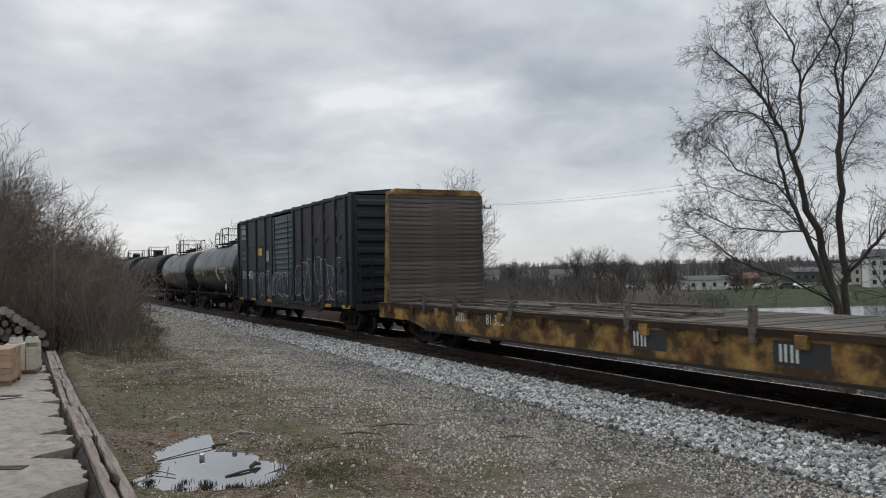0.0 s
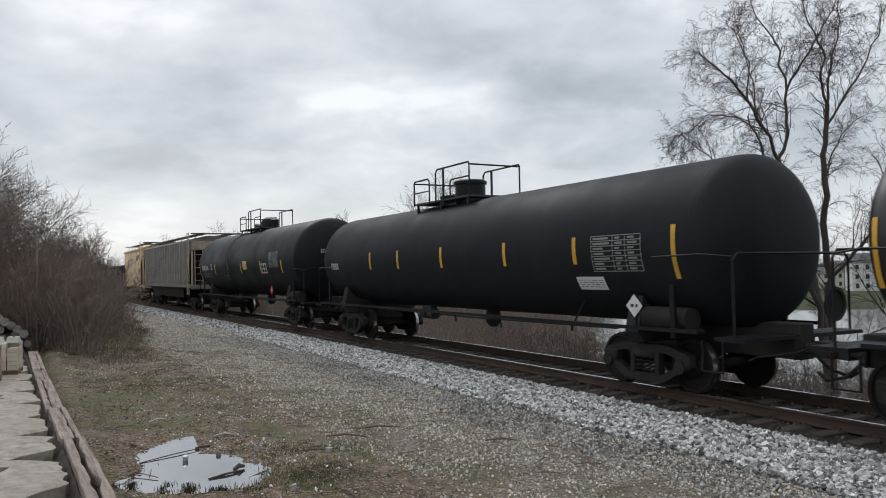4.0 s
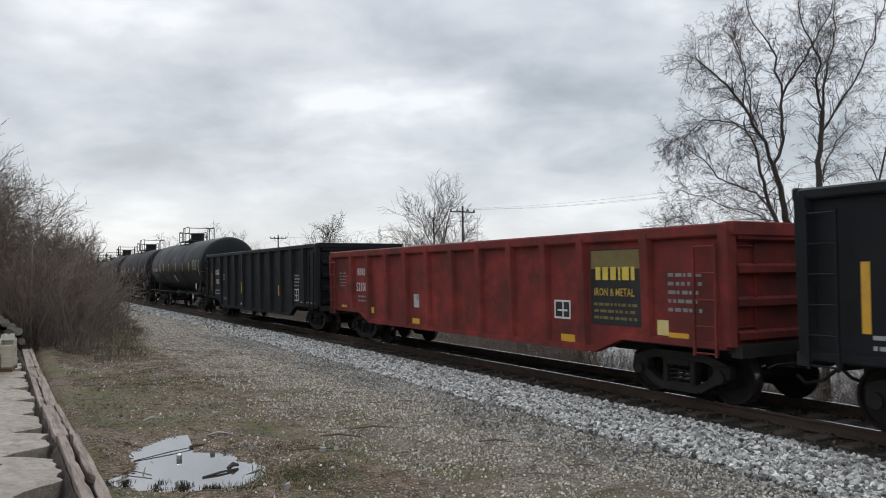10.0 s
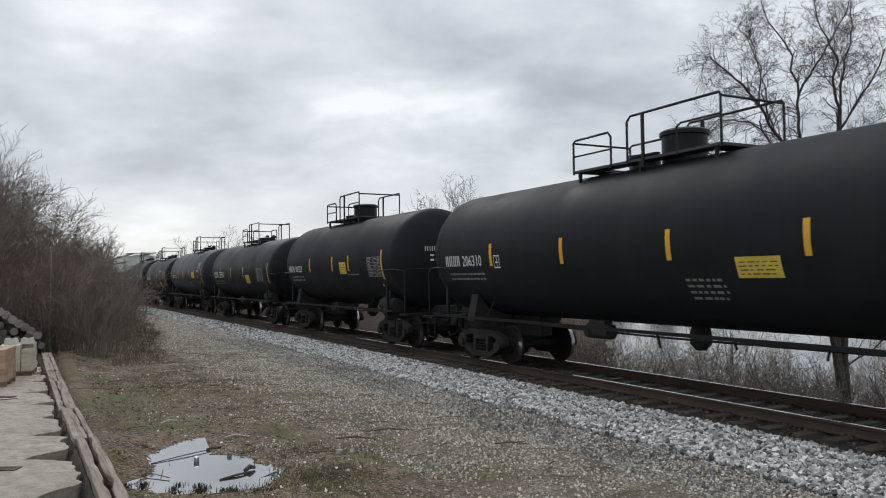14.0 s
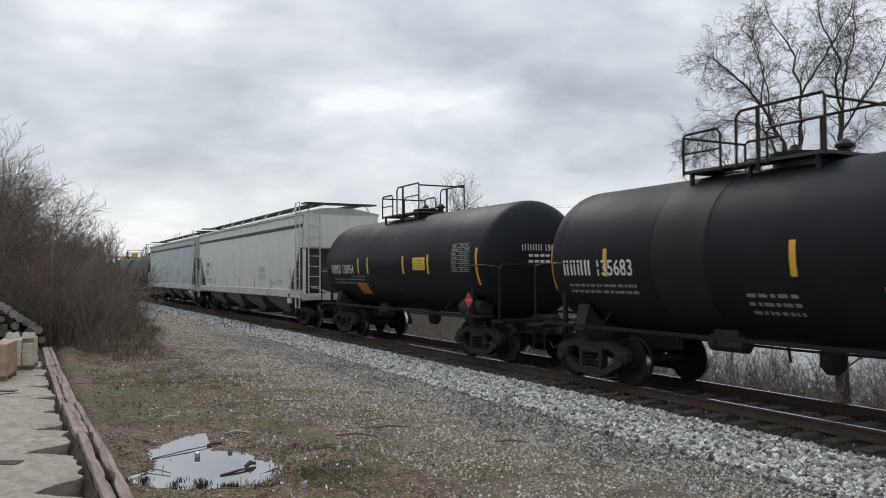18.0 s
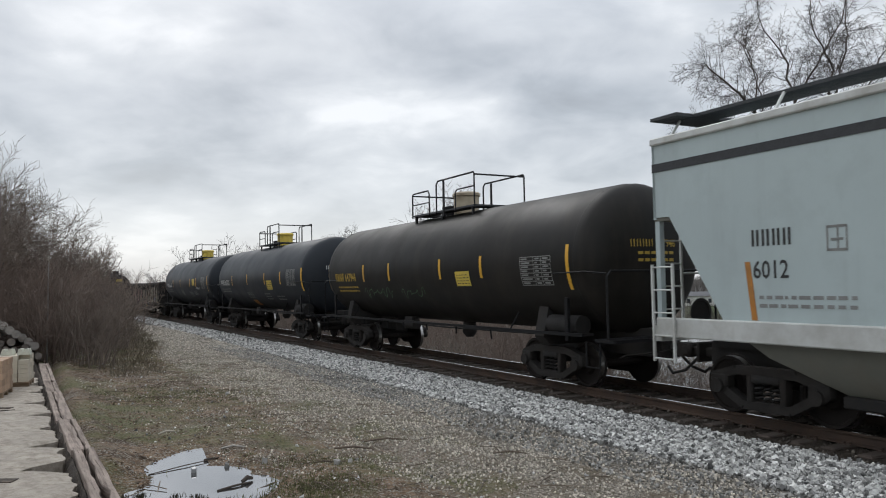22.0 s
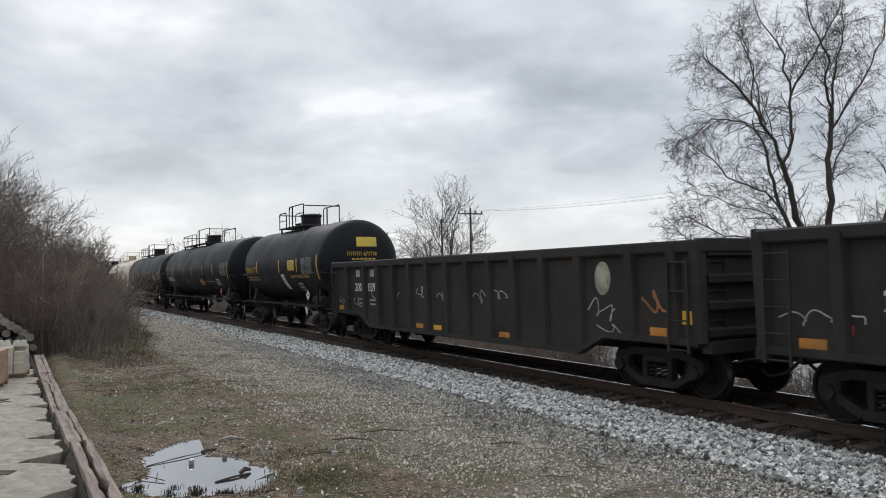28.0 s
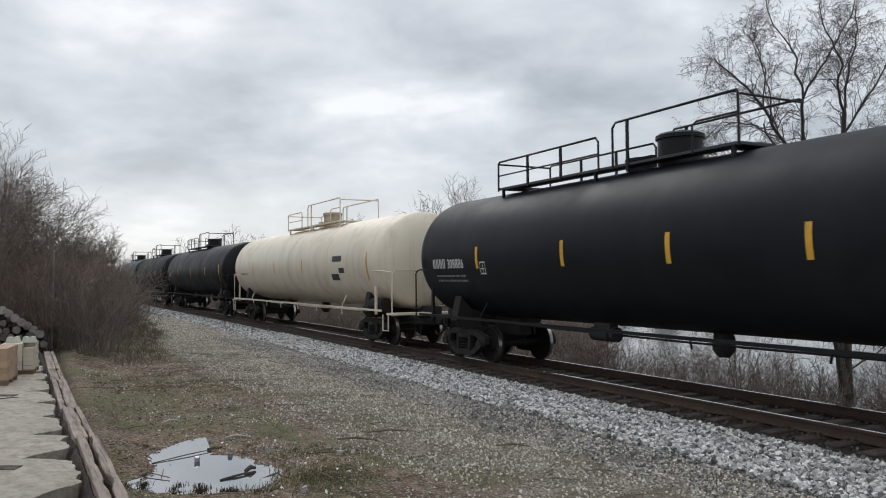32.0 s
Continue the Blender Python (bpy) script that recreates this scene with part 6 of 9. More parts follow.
def gondola(right, left, top, drop, mat, label, ribs, end_ribs=4, chord=0.16, load=True, seed=0):
    """A drop-belly gondola: plate sides in panels between posts, chords, ribbed ends, a load below the rim."""
    car, half = new_car("gondola_car", right, left, (right - left) / 2 - 1.5, label, "gondola car")
    w = 1.55
    base = half - 1.5
    hi = 1.02
    prof = [(-half, hi), (-base - 0.35, hi), (-base + 0.75, hi), (-base + 1.5, drop), (base - 1.5, drop), (base - 0.75, hi), (base + 0.35, hi), (half, hi)]
    xs = sorted({-half, half, *ribs})

    def foot(x):
        return float(np.interp(x, [p[0] for p in prof], [p[1] for p in prof]))
    for y, o in ((-w, -1), (w, 1)):
        for a, b in zip(xs, xs[1:]):
            cuts = sorted({a, b, *[p[0] for p in prof if a < p[0] < b]})
            out = [(x, foot(x)) for x in cuts] + [(b, top - 0.02), (a, top - 0.02)]
            part("side_panel", Geo().prism_y(out, y - 0.03, y + 0.03), mat, car)
        for x in xs:
            f = foot(x)
            g = Geo().loft([[(x - 0.14, y + o * 0.02, z), (x + 0.14, y + o * 0.02, z), (x + 0.085, y + o * d, z), (x - 0.085, y + o * d, z)][::(1 if o < 0 else -1)] for z, d in ((f, 0.1), (top - 0.1, 0.16))])
            part("side_post", g, mat, car)
        part("top_chord", Geo().box(-half - 0.05, half + 0.05, y - 0.11 if o > 0 else y - 0.14, y + 0.14 if o > 0 else y + 0.11, top - chord, top, bev=0.03), mat, car)
        # bottom flange follows the belly
        for (a, za), (b, zb) in zip(prof, prof[1:]):
            if b - a > 0.05:
                part("bottom_chord", Geo().loft([[(a, y - 0.09, za - 0.05), (a, y + 0.09, za - 0.05), (a, y + 0.09, za + 0.06), (a, y - 0.09, za + 0.06)], [(b, y - 0.09, zb - 0.05), (b, y + 0.09, zb - 0.05), (b, y + 0.09, zb + 0.06), (b, y - 0.09, zb + 0.06)]]), mat, car)
    for o in (-1, 1):
        x = o * half
        part("end_panel", Geo().box(x - 0.04, x + 0.04, -w, w, hi - 0.1, top - 0.05), mat, car)
        for k in range(end_ribs):
            z = hi + 0.15 + (top - hi - 0.35) * k / max(end_ribs - 1, 1)
            g = Geo().loft([[(x, y, z - 0.11), (x + o * 0.13, y, z - 0.05), (x + o * 0.13, y, z + 0.05), (x, y, z + 0.11)] for y in (-w + 0.05, w - 0.05)])
            part("end_rib", g, mat, car)
        part("end_chord", Geo().box(min(x - 0.05, x + o * 0.16), max(x - 0.05, x + o * 0.16), -w - 0.1, w + 0.1, top - chord, top + 0.02, bev=0.02), mat, car)
        part("end_sill", Geo().box(min(x, x + o * 0.2), max(x, x + o * 0.2), -w, w, 0.86, 1.05), CAR_STEEL, car)
    end_ladders(car, half, w + 0.12, 0.85, top - 0.3, mat)
    part("floor", Geo().box(-half, half, -w, w, hi - 0.08, hi), CAR_STEEL, car)
    part("center_sill", Geo().box(-half - 0.1, half + 0.1, -0.25, 0.25, 0.62, hi - 0.08), CAR_STEEL, car)
    if load:
        rnd = random.Random(seed)
        n, mrows = 44, 9
        v, f = [], []
        for i in range(n + 1):
            for j in range(mrows + 1):
                x, y = -half + 0.1 + (2 * half - 0.2) * i / n, -w + 0.08 + (2 * w - 0.16) * j / mrows
                v.append((x, y, top - 0.42 + 0.2 * noise.noise(Vector((x * 0.7 + seed, y, 0))) + rnd.uniform(-0.08, 0.12)))
        for i in range(n):
            for j in range(mrows):
                k = i * (mrows + 1) + j
                f.append((k, k + mrows + 1, k + mrows + 2, k + 1))
        part("scrap_load", Geo().add(v, f), SCRAP, car, "loose dark scrap below the rim", smooth=None)
    running_gear(car, base, half + 0.45)
    return car, half, flat_side(w + 0.03)


def hopper(right, left, eave, roof, sill, mat, label, bays, ribs=(), end_mat=None, pocket=None, trim=None, slope_x=2.0, curved=False, base=None, shelf=0.9, rise=1.05, rib_mat=None, walk_mat=None, skirt=False):
    """A covered hopper: sides, slope-sheet ends, roof with hatches and running boards, pockets, ladders."""
    half = (right - left) / 2
    base = base or half - 1.6
    car, half = new_car("covered_hopper_car", right, left, base, label, "hopper car")
    w = 1.6
    end_mat = end_mat or mat
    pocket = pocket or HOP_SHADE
    trim = trim or mat
    rib_mat = rib_mat or mat
    walk_mat = walk_mat or GRATE
    knee = sill + rise
    belly = 0.03 if curved else 0.0

    def side_y(x, z):
        if not curved:
            return -w
        return -(w - 0.05 + 0.1 * math.sin(math.pi * min(max((z - sill) / (eave - sill), 0), 1)))
    # side sheets with the cut corners above the slope sheets
    for o in (-1, 1):
        rows = 9 if not curved else 17
        g = Geo()
        rings = []
        cut = sill + (knee - sill) * 1.5
        for z in sorted([sill + (eave - sill) * r / (rows - 1) for r in range(rows)] + [cut - 0.002, cut + 0.002]):
            lim = half
            kz = (z - sill) / ((knee - sill) * 1.5)
            if kz < 1:
                lim = half - shelf - (slope_x - shelf) * (1 - (max(kz - 0.3, 0) / 0.7) ** 2.0 if curved else 1 - kz)
            y = side_y(0, z) * -o
            rings.append([(-lim, y, z), (lim, y, z), (lim, y - o * 0.06, z), (-lim, y - o * 0.06, z)][::(1 if o < 0 else -1)])
        g.loft(rings)
        part("side_sheet", g, mat, car, smooth=60)
        part("side_sill", Geo().box(-half + 0.05, half - 0.05, o * (w + 0.02) - 0.05, o * (w + 0.02) + 0.05, sill - 0.2, sill + (0.12 if pocket is HOP_POCKET else 0.02), bev=0.02), trim, car)
        part("eave_rail", Geo().box(-half, half, o * (w + 0.01) - 0.05, o * (w + 0.01) + 0.05, eave - 0.02, eave + 0.1, bev=0.02), rib_mat if skirt else trim, car)
        if ribs:
            for x in ribs:
                kx = max(0, (abs(x) - (half - slope_x)) / slope_x)
                z0 = sill + (knee - sill) * 1.5 * kx
                part("side_post", Geo().box(x - 0.05, x + 0.05, o * w - (0.0 if o > 0 else 0.11), o * w + (0.11 if o > 0 else 0.0), z0, eave), rib_mat, car)
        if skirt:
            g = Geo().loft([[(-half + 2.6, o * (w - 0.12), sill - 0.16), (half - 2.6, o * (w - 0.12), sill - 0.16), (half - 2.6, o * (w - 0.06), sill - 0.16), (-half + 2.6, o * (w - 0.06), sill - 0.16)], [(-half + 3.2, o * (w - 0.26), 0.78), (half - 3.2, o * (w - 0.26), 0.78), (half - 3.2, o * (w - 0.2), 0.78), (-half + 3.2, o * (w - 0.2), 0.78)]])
            part("skirt_plate", g, pocket, car, "dark skirt plate")
    # roof
    pk = roof - 0.12
    part("roof", Geo().prism_x([(-w, eave), (w, eave), (w, eave + 0.1), (0.55, pk), (-0.55, pk), (-w, eave + 0.1)], -half, half), mat, car)
    hatch = Geo().box(-half + 1.2, half - 1.2, -0.42, 0.42, pk, pk + 0.1, bev=0.03)
    part("trough_hatch", hatch, trim, car)
    for o in (-1, 1):
        part("running_board", Geo().box(-half, half, o * 0.85 - 0.28, o * 0.85 + 0.28, roof + 0.02, roof + 0.07), walk_mat, car, "metal grating")
        n = int(half * 2 / 2.0)
        for k in range(n + 1):
            x = -half + 0.2 + (2 * half - 0.4) * k / n
            part("running_board_bracket", Geo().tube([(x, o * 1.12, roof + 0.03), (x, o * 1.35, eave + 0.12)], 0.025, 5), trim, car)
        part("cross_board", Geo().box(min(o * half - o * 0.5, o * half + o * 0.12), max(o * half - o * 0.5, o * half + o * 0.12), -1.5, 1.5, roof + 0.025, roof + 0.075), GRATE, car)
    # slope-sheet ends
    for o in (-1, 1):
        a, b = o * half, o * (half - slope_x)
        zt = sill + (knee - sill) * 1.5
        e = a - o * shelf
        # shelf and slope sheet take the pocket colour, darkened to read as shaded
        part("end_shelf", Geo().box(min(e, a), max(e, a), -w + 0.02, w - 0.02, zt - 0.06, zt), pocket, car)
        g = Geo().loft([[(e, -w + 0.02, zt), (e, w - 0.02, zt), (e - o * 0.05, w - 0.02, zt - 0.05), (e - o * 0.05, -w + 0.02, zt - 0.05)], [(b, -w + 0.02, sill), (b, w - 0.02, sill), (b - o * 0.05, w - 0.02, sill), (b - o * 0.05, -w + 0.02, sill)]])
        part("slope_sheet", g, pocket, car, "grimy slope sheet darkened for shade")
        part("end_sheet", Geo().prism_x([(-w, zt - 0.03), (w, zt - 0.03), (w, eave + 0.1), (0.55, pk), (-0.55, pk), (-w, eave + 0.1)], min(a - o * 0.06, a), max(a - o * 0.06, a)), end_mat, car)
        for y in (-w + 0.08, w - 0.08):
            part("end_post", Geo().box(min(a, a - o * 0.1), max(a, a - o * 0.1), y - 0.05, y + 0.05, sill - 0.2, zt), end_mat, car)
        part("end_beam", Geo().box(min(a - o * 0.12, a + o * 0.04), max(a - o * 0.12, a + o * 0.04), -w, w, sill - 0.28, sill - 0.02), trim, car)
        part("end_deck", Geo().box(min(b, a), max(b, a), -0.3, 0.3, sill - 0.45, sill - 0.1), CAR_STEEL, car)
        part("brace", Geo().tube([(b + o * 0.1, -0.6, sill + 0.2), (a - o * 0.1, -0.25, sill - 0.1)], 0.05, 6), end_mat, car)
        lad = trim if trim is not mat else end_mat
        ladder(car, o * (half - 0.28), -w - 0.05, sill - 0.6, roof + 0.1 if o > 0 else sill + 1.0, lad, 0.46)
        ladder(car, o * (half - 0.28), w + 0.16, sill - 0.6, roof + 0.1 if o < 0 else sill + 1.0, lad, 0.46)
        ladder(car, a + o * 0.02, -w + 0.45, sill - 0.2, eave, lad, 0.46, "y")
        if o > 0 and not curved:
            ladder(car, o * (half - 0.95), -w - 0.04, sill + 0.0, sill + 0.95, lad, 0.5)
        grab(car, [(a + o * 0.1, -w + 0.7, sill + 0.85), (a + o * 0.1, w - 0.7, sill + 0.85)], lad, 0.018)
        part("brake_housing", Geo().box(a - 0.1, a + 0.12, 0.35, 0.75, sill + 0.1, sill + 0.6, bev=0.05), CAR_STEEL, car)
    # discharge pockets
    span = 2 * (half - slope_x)
    bw = span / bays
    for k in range(bays):
        cx = -half + slope_x + bw * (k + 0.5)
        mid = max(sill - 0.42, 0.95)
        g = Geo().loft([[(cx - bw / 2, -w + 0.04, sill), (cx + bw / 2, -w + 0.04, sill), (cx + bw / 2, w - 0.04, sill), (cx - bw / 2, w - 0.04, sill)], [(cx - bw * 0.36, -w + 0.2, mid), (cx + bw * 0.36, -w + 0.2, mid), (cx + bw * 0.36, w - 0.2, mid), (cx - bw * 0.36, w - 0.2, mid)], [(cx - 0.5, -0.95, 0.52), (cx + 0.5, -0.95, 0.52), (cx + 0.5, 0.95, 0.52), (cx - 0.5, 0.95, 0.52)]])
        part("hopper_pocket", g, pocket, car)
        part("outlet_gate", Geo().box(cx - 0.55, cx + 0.55, -1.05, 1.05, 0.36, 0.53, bev=0.02), CAR_STEEL, car)
    part("center_sill", Geo().box(-half - 0.1, half + 0.1, -0.24, 0.24, 0.66, 1.05), CAR_STEEL, car)
    part("air_reservoir", Geo().cyl((half - 1.5, -0.75, sill - 0.05), (half - 0.7, -0.75, sill - 0.05), 0.19, n=12), CAR_STEEL, car)
    running_gear(car, base, half + 0.45)
    return car, half, (lambda x, z: side_y(x, z))


# ---------- the train, front to rear ----------
def bulkhead_flat():
    right, left = 16.2, -6.1
    car, half = new_car("bulkhead_flat_car", right, left, 8.9, "weathered yellow flat car with a plank-faced bulkhead, empty deck", "flat car")
    w = 1.5
    for o in (-1, 1):
        for a, b in ((-half, -half + 2.2), (half - 2.2, half)):
            part("side_sill", Geo().box(a, b, o * w - 0.05, o * w + 0.05, 0.74, 1.2, bev=0.015), FLAT_YELLOW, car, "peeling yellow paint over rust")
        part("side_sill", Geo().prism_y([(-half + 2.2, 0.74), (-half + 3.2, 0.56), (half - 3.2, 0.56), (half - 2.2, 0.74), (half - 2.2, 1.2), (-half + 2.2, 1.2)], o * w - 0.05, o * w + 0.05), FLAT_YELLOW, car, "peeling yellow paint over rust")
        part("sill_flange", Geo().box(-half, half, o * (w + 0.04) - 0.06, o * (w + 0.04) + 0.06, 1.1, 1.2), RUST_BROWN, car)
        part("lower_flange", Geo().box(-half + 3.2, half - 3.2, o * (w + 0.04) - 0.08, o * (w + 0.04) + 0.04, 0.52, 0.57), CAR_STEEL, car)
        for k in range(14):
            x = -half + 0.9 + k * 1.55
            part("stake_pocket", Geo().box(x - 0.1, x + 0.1, o * (w + 0.08) - 0.05, o * (w + 0.08) + 0.05, 0.95, 1.15, bev=0.01), FLAT_YELLOW, car)
        part("end_sill", Geo().box(o * half - 0.06, o * half + 0.06, -w, w, 0.8, 1.2), FLAT_YELLOW, car)
    for k in range(110):
        x = -half + 0.1 + k * 0.2
        part("deck_board", shared("deck_board", lambda: Geo().box(-0.095, 0.095, -1.44, 1.44, 1.16, 1.215).mesh("deck_board", PLANK_GREY)), None, car, at=pose(x, 0, (k * 7 % 5) * 0.002))
    part("center_sill", Geo().box(-half, half, -0.3, 0.3, 0.5, 1.15), CAR_STEEL, car)
    for k in range(12):
        part("cross_bearer", Geo().box(-half + 2 + k * 1.65 - 0.05, -half + 2 + k * 1.65 + 0.05, -w, w, 0.7, 1.15), CAR_STEEL, car)
    # bulkhead at the rear end, and one at the front end
    for o in (-1, 1):
        x0 = o * (half - 1.0)
        xb = o * (half - 0.5)
        for y in (-1.52, -0.5, 0.5, 1.52):
            g = Geo().prism_y([(x0, 1.2), (xb, 1.2), (x0 + o * 0.22, 4.55), (x0, 4.55)], y - 0.07, y + 0.07)
            part("bulkhead_post", g, FLAT_YELLOW, car)
        part("bulkhead_cap", Geo().prism_x([(-1.58, 4.45), (1.58, 4.45), (1.4, 4.62), (-1.4, 4.62)], min(x0 - o * 0.1, x0 + o * 0.24), max(x0 - o * 0.1, x0 + o * 0.24)), FLAT_YELLOW, car)
        # added dark sheet that stops sky light showing through the plank gaps
        part("backing_sheet", Geo().box(min(x0, x0 - o * 0.004), max(x0, x0 - o * 0.004), -1.58, 1.58, 1.22, 4.44), RUST_BROWN, car)
        for k in range(24):
            z = 1.22 + k * 0.135
            m = shared("bulk_plank", lambda: Geo().box(-0.03, 0.03, -1.62, 1.62, 0.0, 0.128, bev=0.006).mesh("plank", BULK_PLANK))
            part("plank", m, None, car, at=pose(x0 - o * (0.035 + (k * 5 % 3) * 0.004), (k * 7 % 4 - 1.5) * 0.012, z))
    rnd = random.Random(4)
    # boards left on the deck and stakes in the pockets
    for k in range(26):
        x, y = rnd.uniform(-half + 1.6, half - 1.5), rnd.uniform(-1.25, 1.25)
        L = rnd.uniform(0.8, 2.4)
        part("loose_board", Geo().box(-L / 2, L / 2, -0.07, 0.07, 0, 0.05, bev=0.005), PLANK_GREY, car, at=pose(x, y, 1.224 + k * 0.002, 0, 0, rnd.uniform(-8, 8)))
    for x in (-7.9, -6.2, -3.6, 0.2, 2.9, 6.5):
        part("stake", Geo().box(x - 0.06, x + 0.06, -1.64, -1.55, 0.98, 1.55, bev=0.008), PLANK_GREY, car, "short pale wooden stake")
    S = flat_side(w + 0.05)
    mark_bars(car, 3, -6.2, 0.86, 0.24, STENCIL, S)
    letters(car, "81 312", -4.75, 0.86, 0.24, STENCIL, S, "stencil_number")
    for x in (0.2, 3.2):
        patch(car, x, x + 0.9, 0.7, 1.05, STENCIL_BLACK, S, "painted_panel")
        mark_bars(car, 2, x + 0.1, 0.75, 0.25, STENCIL, lambda a, b: -w - 0.055)
    running_gear(car, 8.9, half + 0.4)


def boxcar():
    car, half = new_car("boxcar", -8.0, -23.4, 6.1, "dark blue-black boxcar with teal plug door and sprayed graffiti", "boxcar")
    w, eave, sill = 1.56, 4.72, 0.85
    posts = (-7.62, -5.95, -4.3, -2.75, -1.65, 1.4, 2.4, 3.65, 4.9, 6.1, 7.1, 7.62)
    for o in (-1, 1):
        y = o * w
        for a, b in zip(posts, posts[1:]):
            if (a, b) == (-1.65, 1.4):
                continue
            for z0, z1 in ((1.05, 2.2), (2.2, 3.35), (3.35, eave)):
                g = Geo().box(a, b, y - 0.02, y + 0.02, z0, z1)
                g.box(a + 0.14, b - 0.14, y - (0.02 if o > 0 else 0.045), y + (0.045 if o > 0 else 0.02), z0 + 0.07, z1 - 0.07, bev=0.02)
                part("side_panel", g, BOX_BLUE, car)
        for x in posts:
            part("side_post", Geo().box(x - 0.07, x + 0.07, y - (0.0 if o > 0 else 0.11), y + (0.11 if o > 0 else 0.0), 0.95, eave, bev=0.015), BOX_BLUE, car)
        part("side_sill", Geo().prism_y([(-half, 1.06), (-half, 0.95), (-5.0, 0.95), (-4.2, 0.72), (4.2, 0.72), (5.0, 0.95), (half, 0.95), (half, 1.06)], y - 0.05, y + 0.05), BOX_BLUE, car)
        part("eave_rail", Geo().box(-half, half, y - 0.07, y + 0.07, eave - 0.04, eave + 0.08, bev=0.02), BOX_BLUE, car)
        d = part("door", Geo().box(-1.55, 1.3, y - 0.05, y + 0.05, 1.05, eave - 0.12), BOX_DOOR, car, "teal ribbed plug door")
        for k in range(15):
            z = 1.25 + k * 0.215
            part("door_rib", Geo().box(-1.45, 1.2, y - (0.0 if o > 0 else 0.10), y + (0.10 if o > 0 else 0.0), z, z + 0.1, bev=0.035), BOX_DOOR, d)
        for x in (-1.05, 0.85):
            part("lock_rod", Geo().cyl((x, y + o * 0.12, 1.0), (x, y + o * 0.12, eave - 0.2), 0.022, n=6), BOX_BLUE, d)
        part("door_track", Geo().box(-1.7, 4.3, y + o * 0.1 - 0.03, y + o * 0.1 + 0.03, 0.96, 1.04), BOX_BLUE, car)
        x = o * half
        part("end_sheet", Geo().box(x - 0.04, x + 0.04, -w, w, 0.95, eave), BOX_BLUE, car)
        for k in range(9):
            z = 1.25 + k * 0.4
            g = Geo().loft([[(x, yy, z - 0.16), (x + o * 0.14, yy, z - 0.06), (x + o * 0.14, yy, z + 0.06), (x, yy, z + 0.16)] for yy in (-w + 0.1, w - 0.1)])
            part("end_rib", g, BOX_BLUE, car)
        part("end_sill", Geo().box(min(x, x + o * 0.25), max(x, x + o * 0.25), -w, w, 0.88, 1.08), CAR_STEEL, car)
        ladder(car, o * (half - 0.3), -w - 0.02, 1.0, 2.6, BOX_BLUE)
        ladder(car, o * half + o * 0.1, -w + 0.35, 1.0, 2.6, BOX_BLUE, along="y")
    part("roof", Geo().prism_x([(-w - 0.03, eave + 0.05), (w + 0.03, eave + 0.05), (0, eave + 0.2)], -half, half), BOX_BLUE, car)
    for k in range(13):
        x = -half + 0.3 + k * 1.23
        part("roof_carline", Geo().prism_x([(-w - 0.03, eave + 0.06), (w + 0.03, eave + 0.06), (w + 0.03, eave + 0.12), (0, eave + 0.27), (-w - 0.03, eave + 0.12)], x - 0.05, x + 0.05), BOX_BLUE, car)
    part("floor", Geo().box(-half, half, -w, w, 0.95, 1.05), CAR_STEEL, car)
    part("center_sill", Geo().box(-half - 0.1, half + 0.1, -0.25, 0.25, 0.6, 0.95), CAR_STEEL, car)
    S = flat_side(w + 0.05)
    P = flat_side(w + 0.12)
    for x in (-7.2, -4.9, -2.2, 0.2, 3.0, 5.2, 7.0):
        patch(car, x - 0.36, x + 0.36, 0.92, 1.03, YELLOW_TAPE, flat_side(w + 0.055), n=1)
    letters(car, "136", -6.9, 1.95, 0.38, STENCIL, S, "stencil_number", 1.0)
    letters(car, "483", -5.78, 1.95, 0.38, STENCIL, S, "stencil_number", 1.0)
    patch(car, -6.95, -6.12, 4.1, 4.36, SPRAY["white"], S, "paint_patch")
    bars(car, -6.95, 4.42, 0.8, 0.14, 1, STENCIL, S, 3, fill=0.9)
    bars(car, -6.95, 3.86, 0.8, 0.16, 1, STENCIL, S, 4, fill=0.9)
    bars(car, -6.85, 2.9, 0.7, 0.5, 2, STENCIL_DIM, S, 5, fill=0.3)
    patch(car, -4.05, -3.3, 3.0, 3.34, YELLOW_PAINT, S, "paint_patch", label="faded yellow sticker")
    patch(car, -2.6, -2.2, 2.7, 3.2, SPRAY["white"], S, "paint_patch")
    frame_mark(car, -4.05, 3.0, 0.34, 0.42, OLIVE_LINE, S)
    frame_mark(car, -4.05, 2.45, 0.3, 0.26, OLIVE_LINE, S)
    graffiti(car, -4.85, -1.75, 1.08, 2.4, ["black", "blue", "black", "violet", "blue", "lilac"], ["white", "white", "lilac"], S, 11, 6, 8.0)
    graffiti(car, 1.55, 6.5, 1.1, 2.75, ["black", "blue", "black", "violet", "blue", "lilac"], ["white", "white", "teal", "pink"], S, 12, 8, 8.0)
    graffiti(car, -1.4, 1.15, 1.15, 2.3, ["blue", "black", "violet", "lilac"], ["white", "white"], flat_side(w + 0.11), 13, 5, 8.0)
    tag_scrawl(car, 6.4, 7.3, 1.25, 1.6, "white", P, 5)
    for x0 in (3.1, 4.4, 5.7):
        v, f = ribbon([(x0 + 0.45 + 0.42 * math.cos(a * 0.7 + 0.8), 3.75 + 0.5 * math.sin(a * 0.7 + 0.8)) for a in range(8)], 0.24)
        skin(car, "faded_emblem", v, f, FADED_RED, flat_side(w + 0.05))
    running_gear(car, 6.1, half + 0.45)


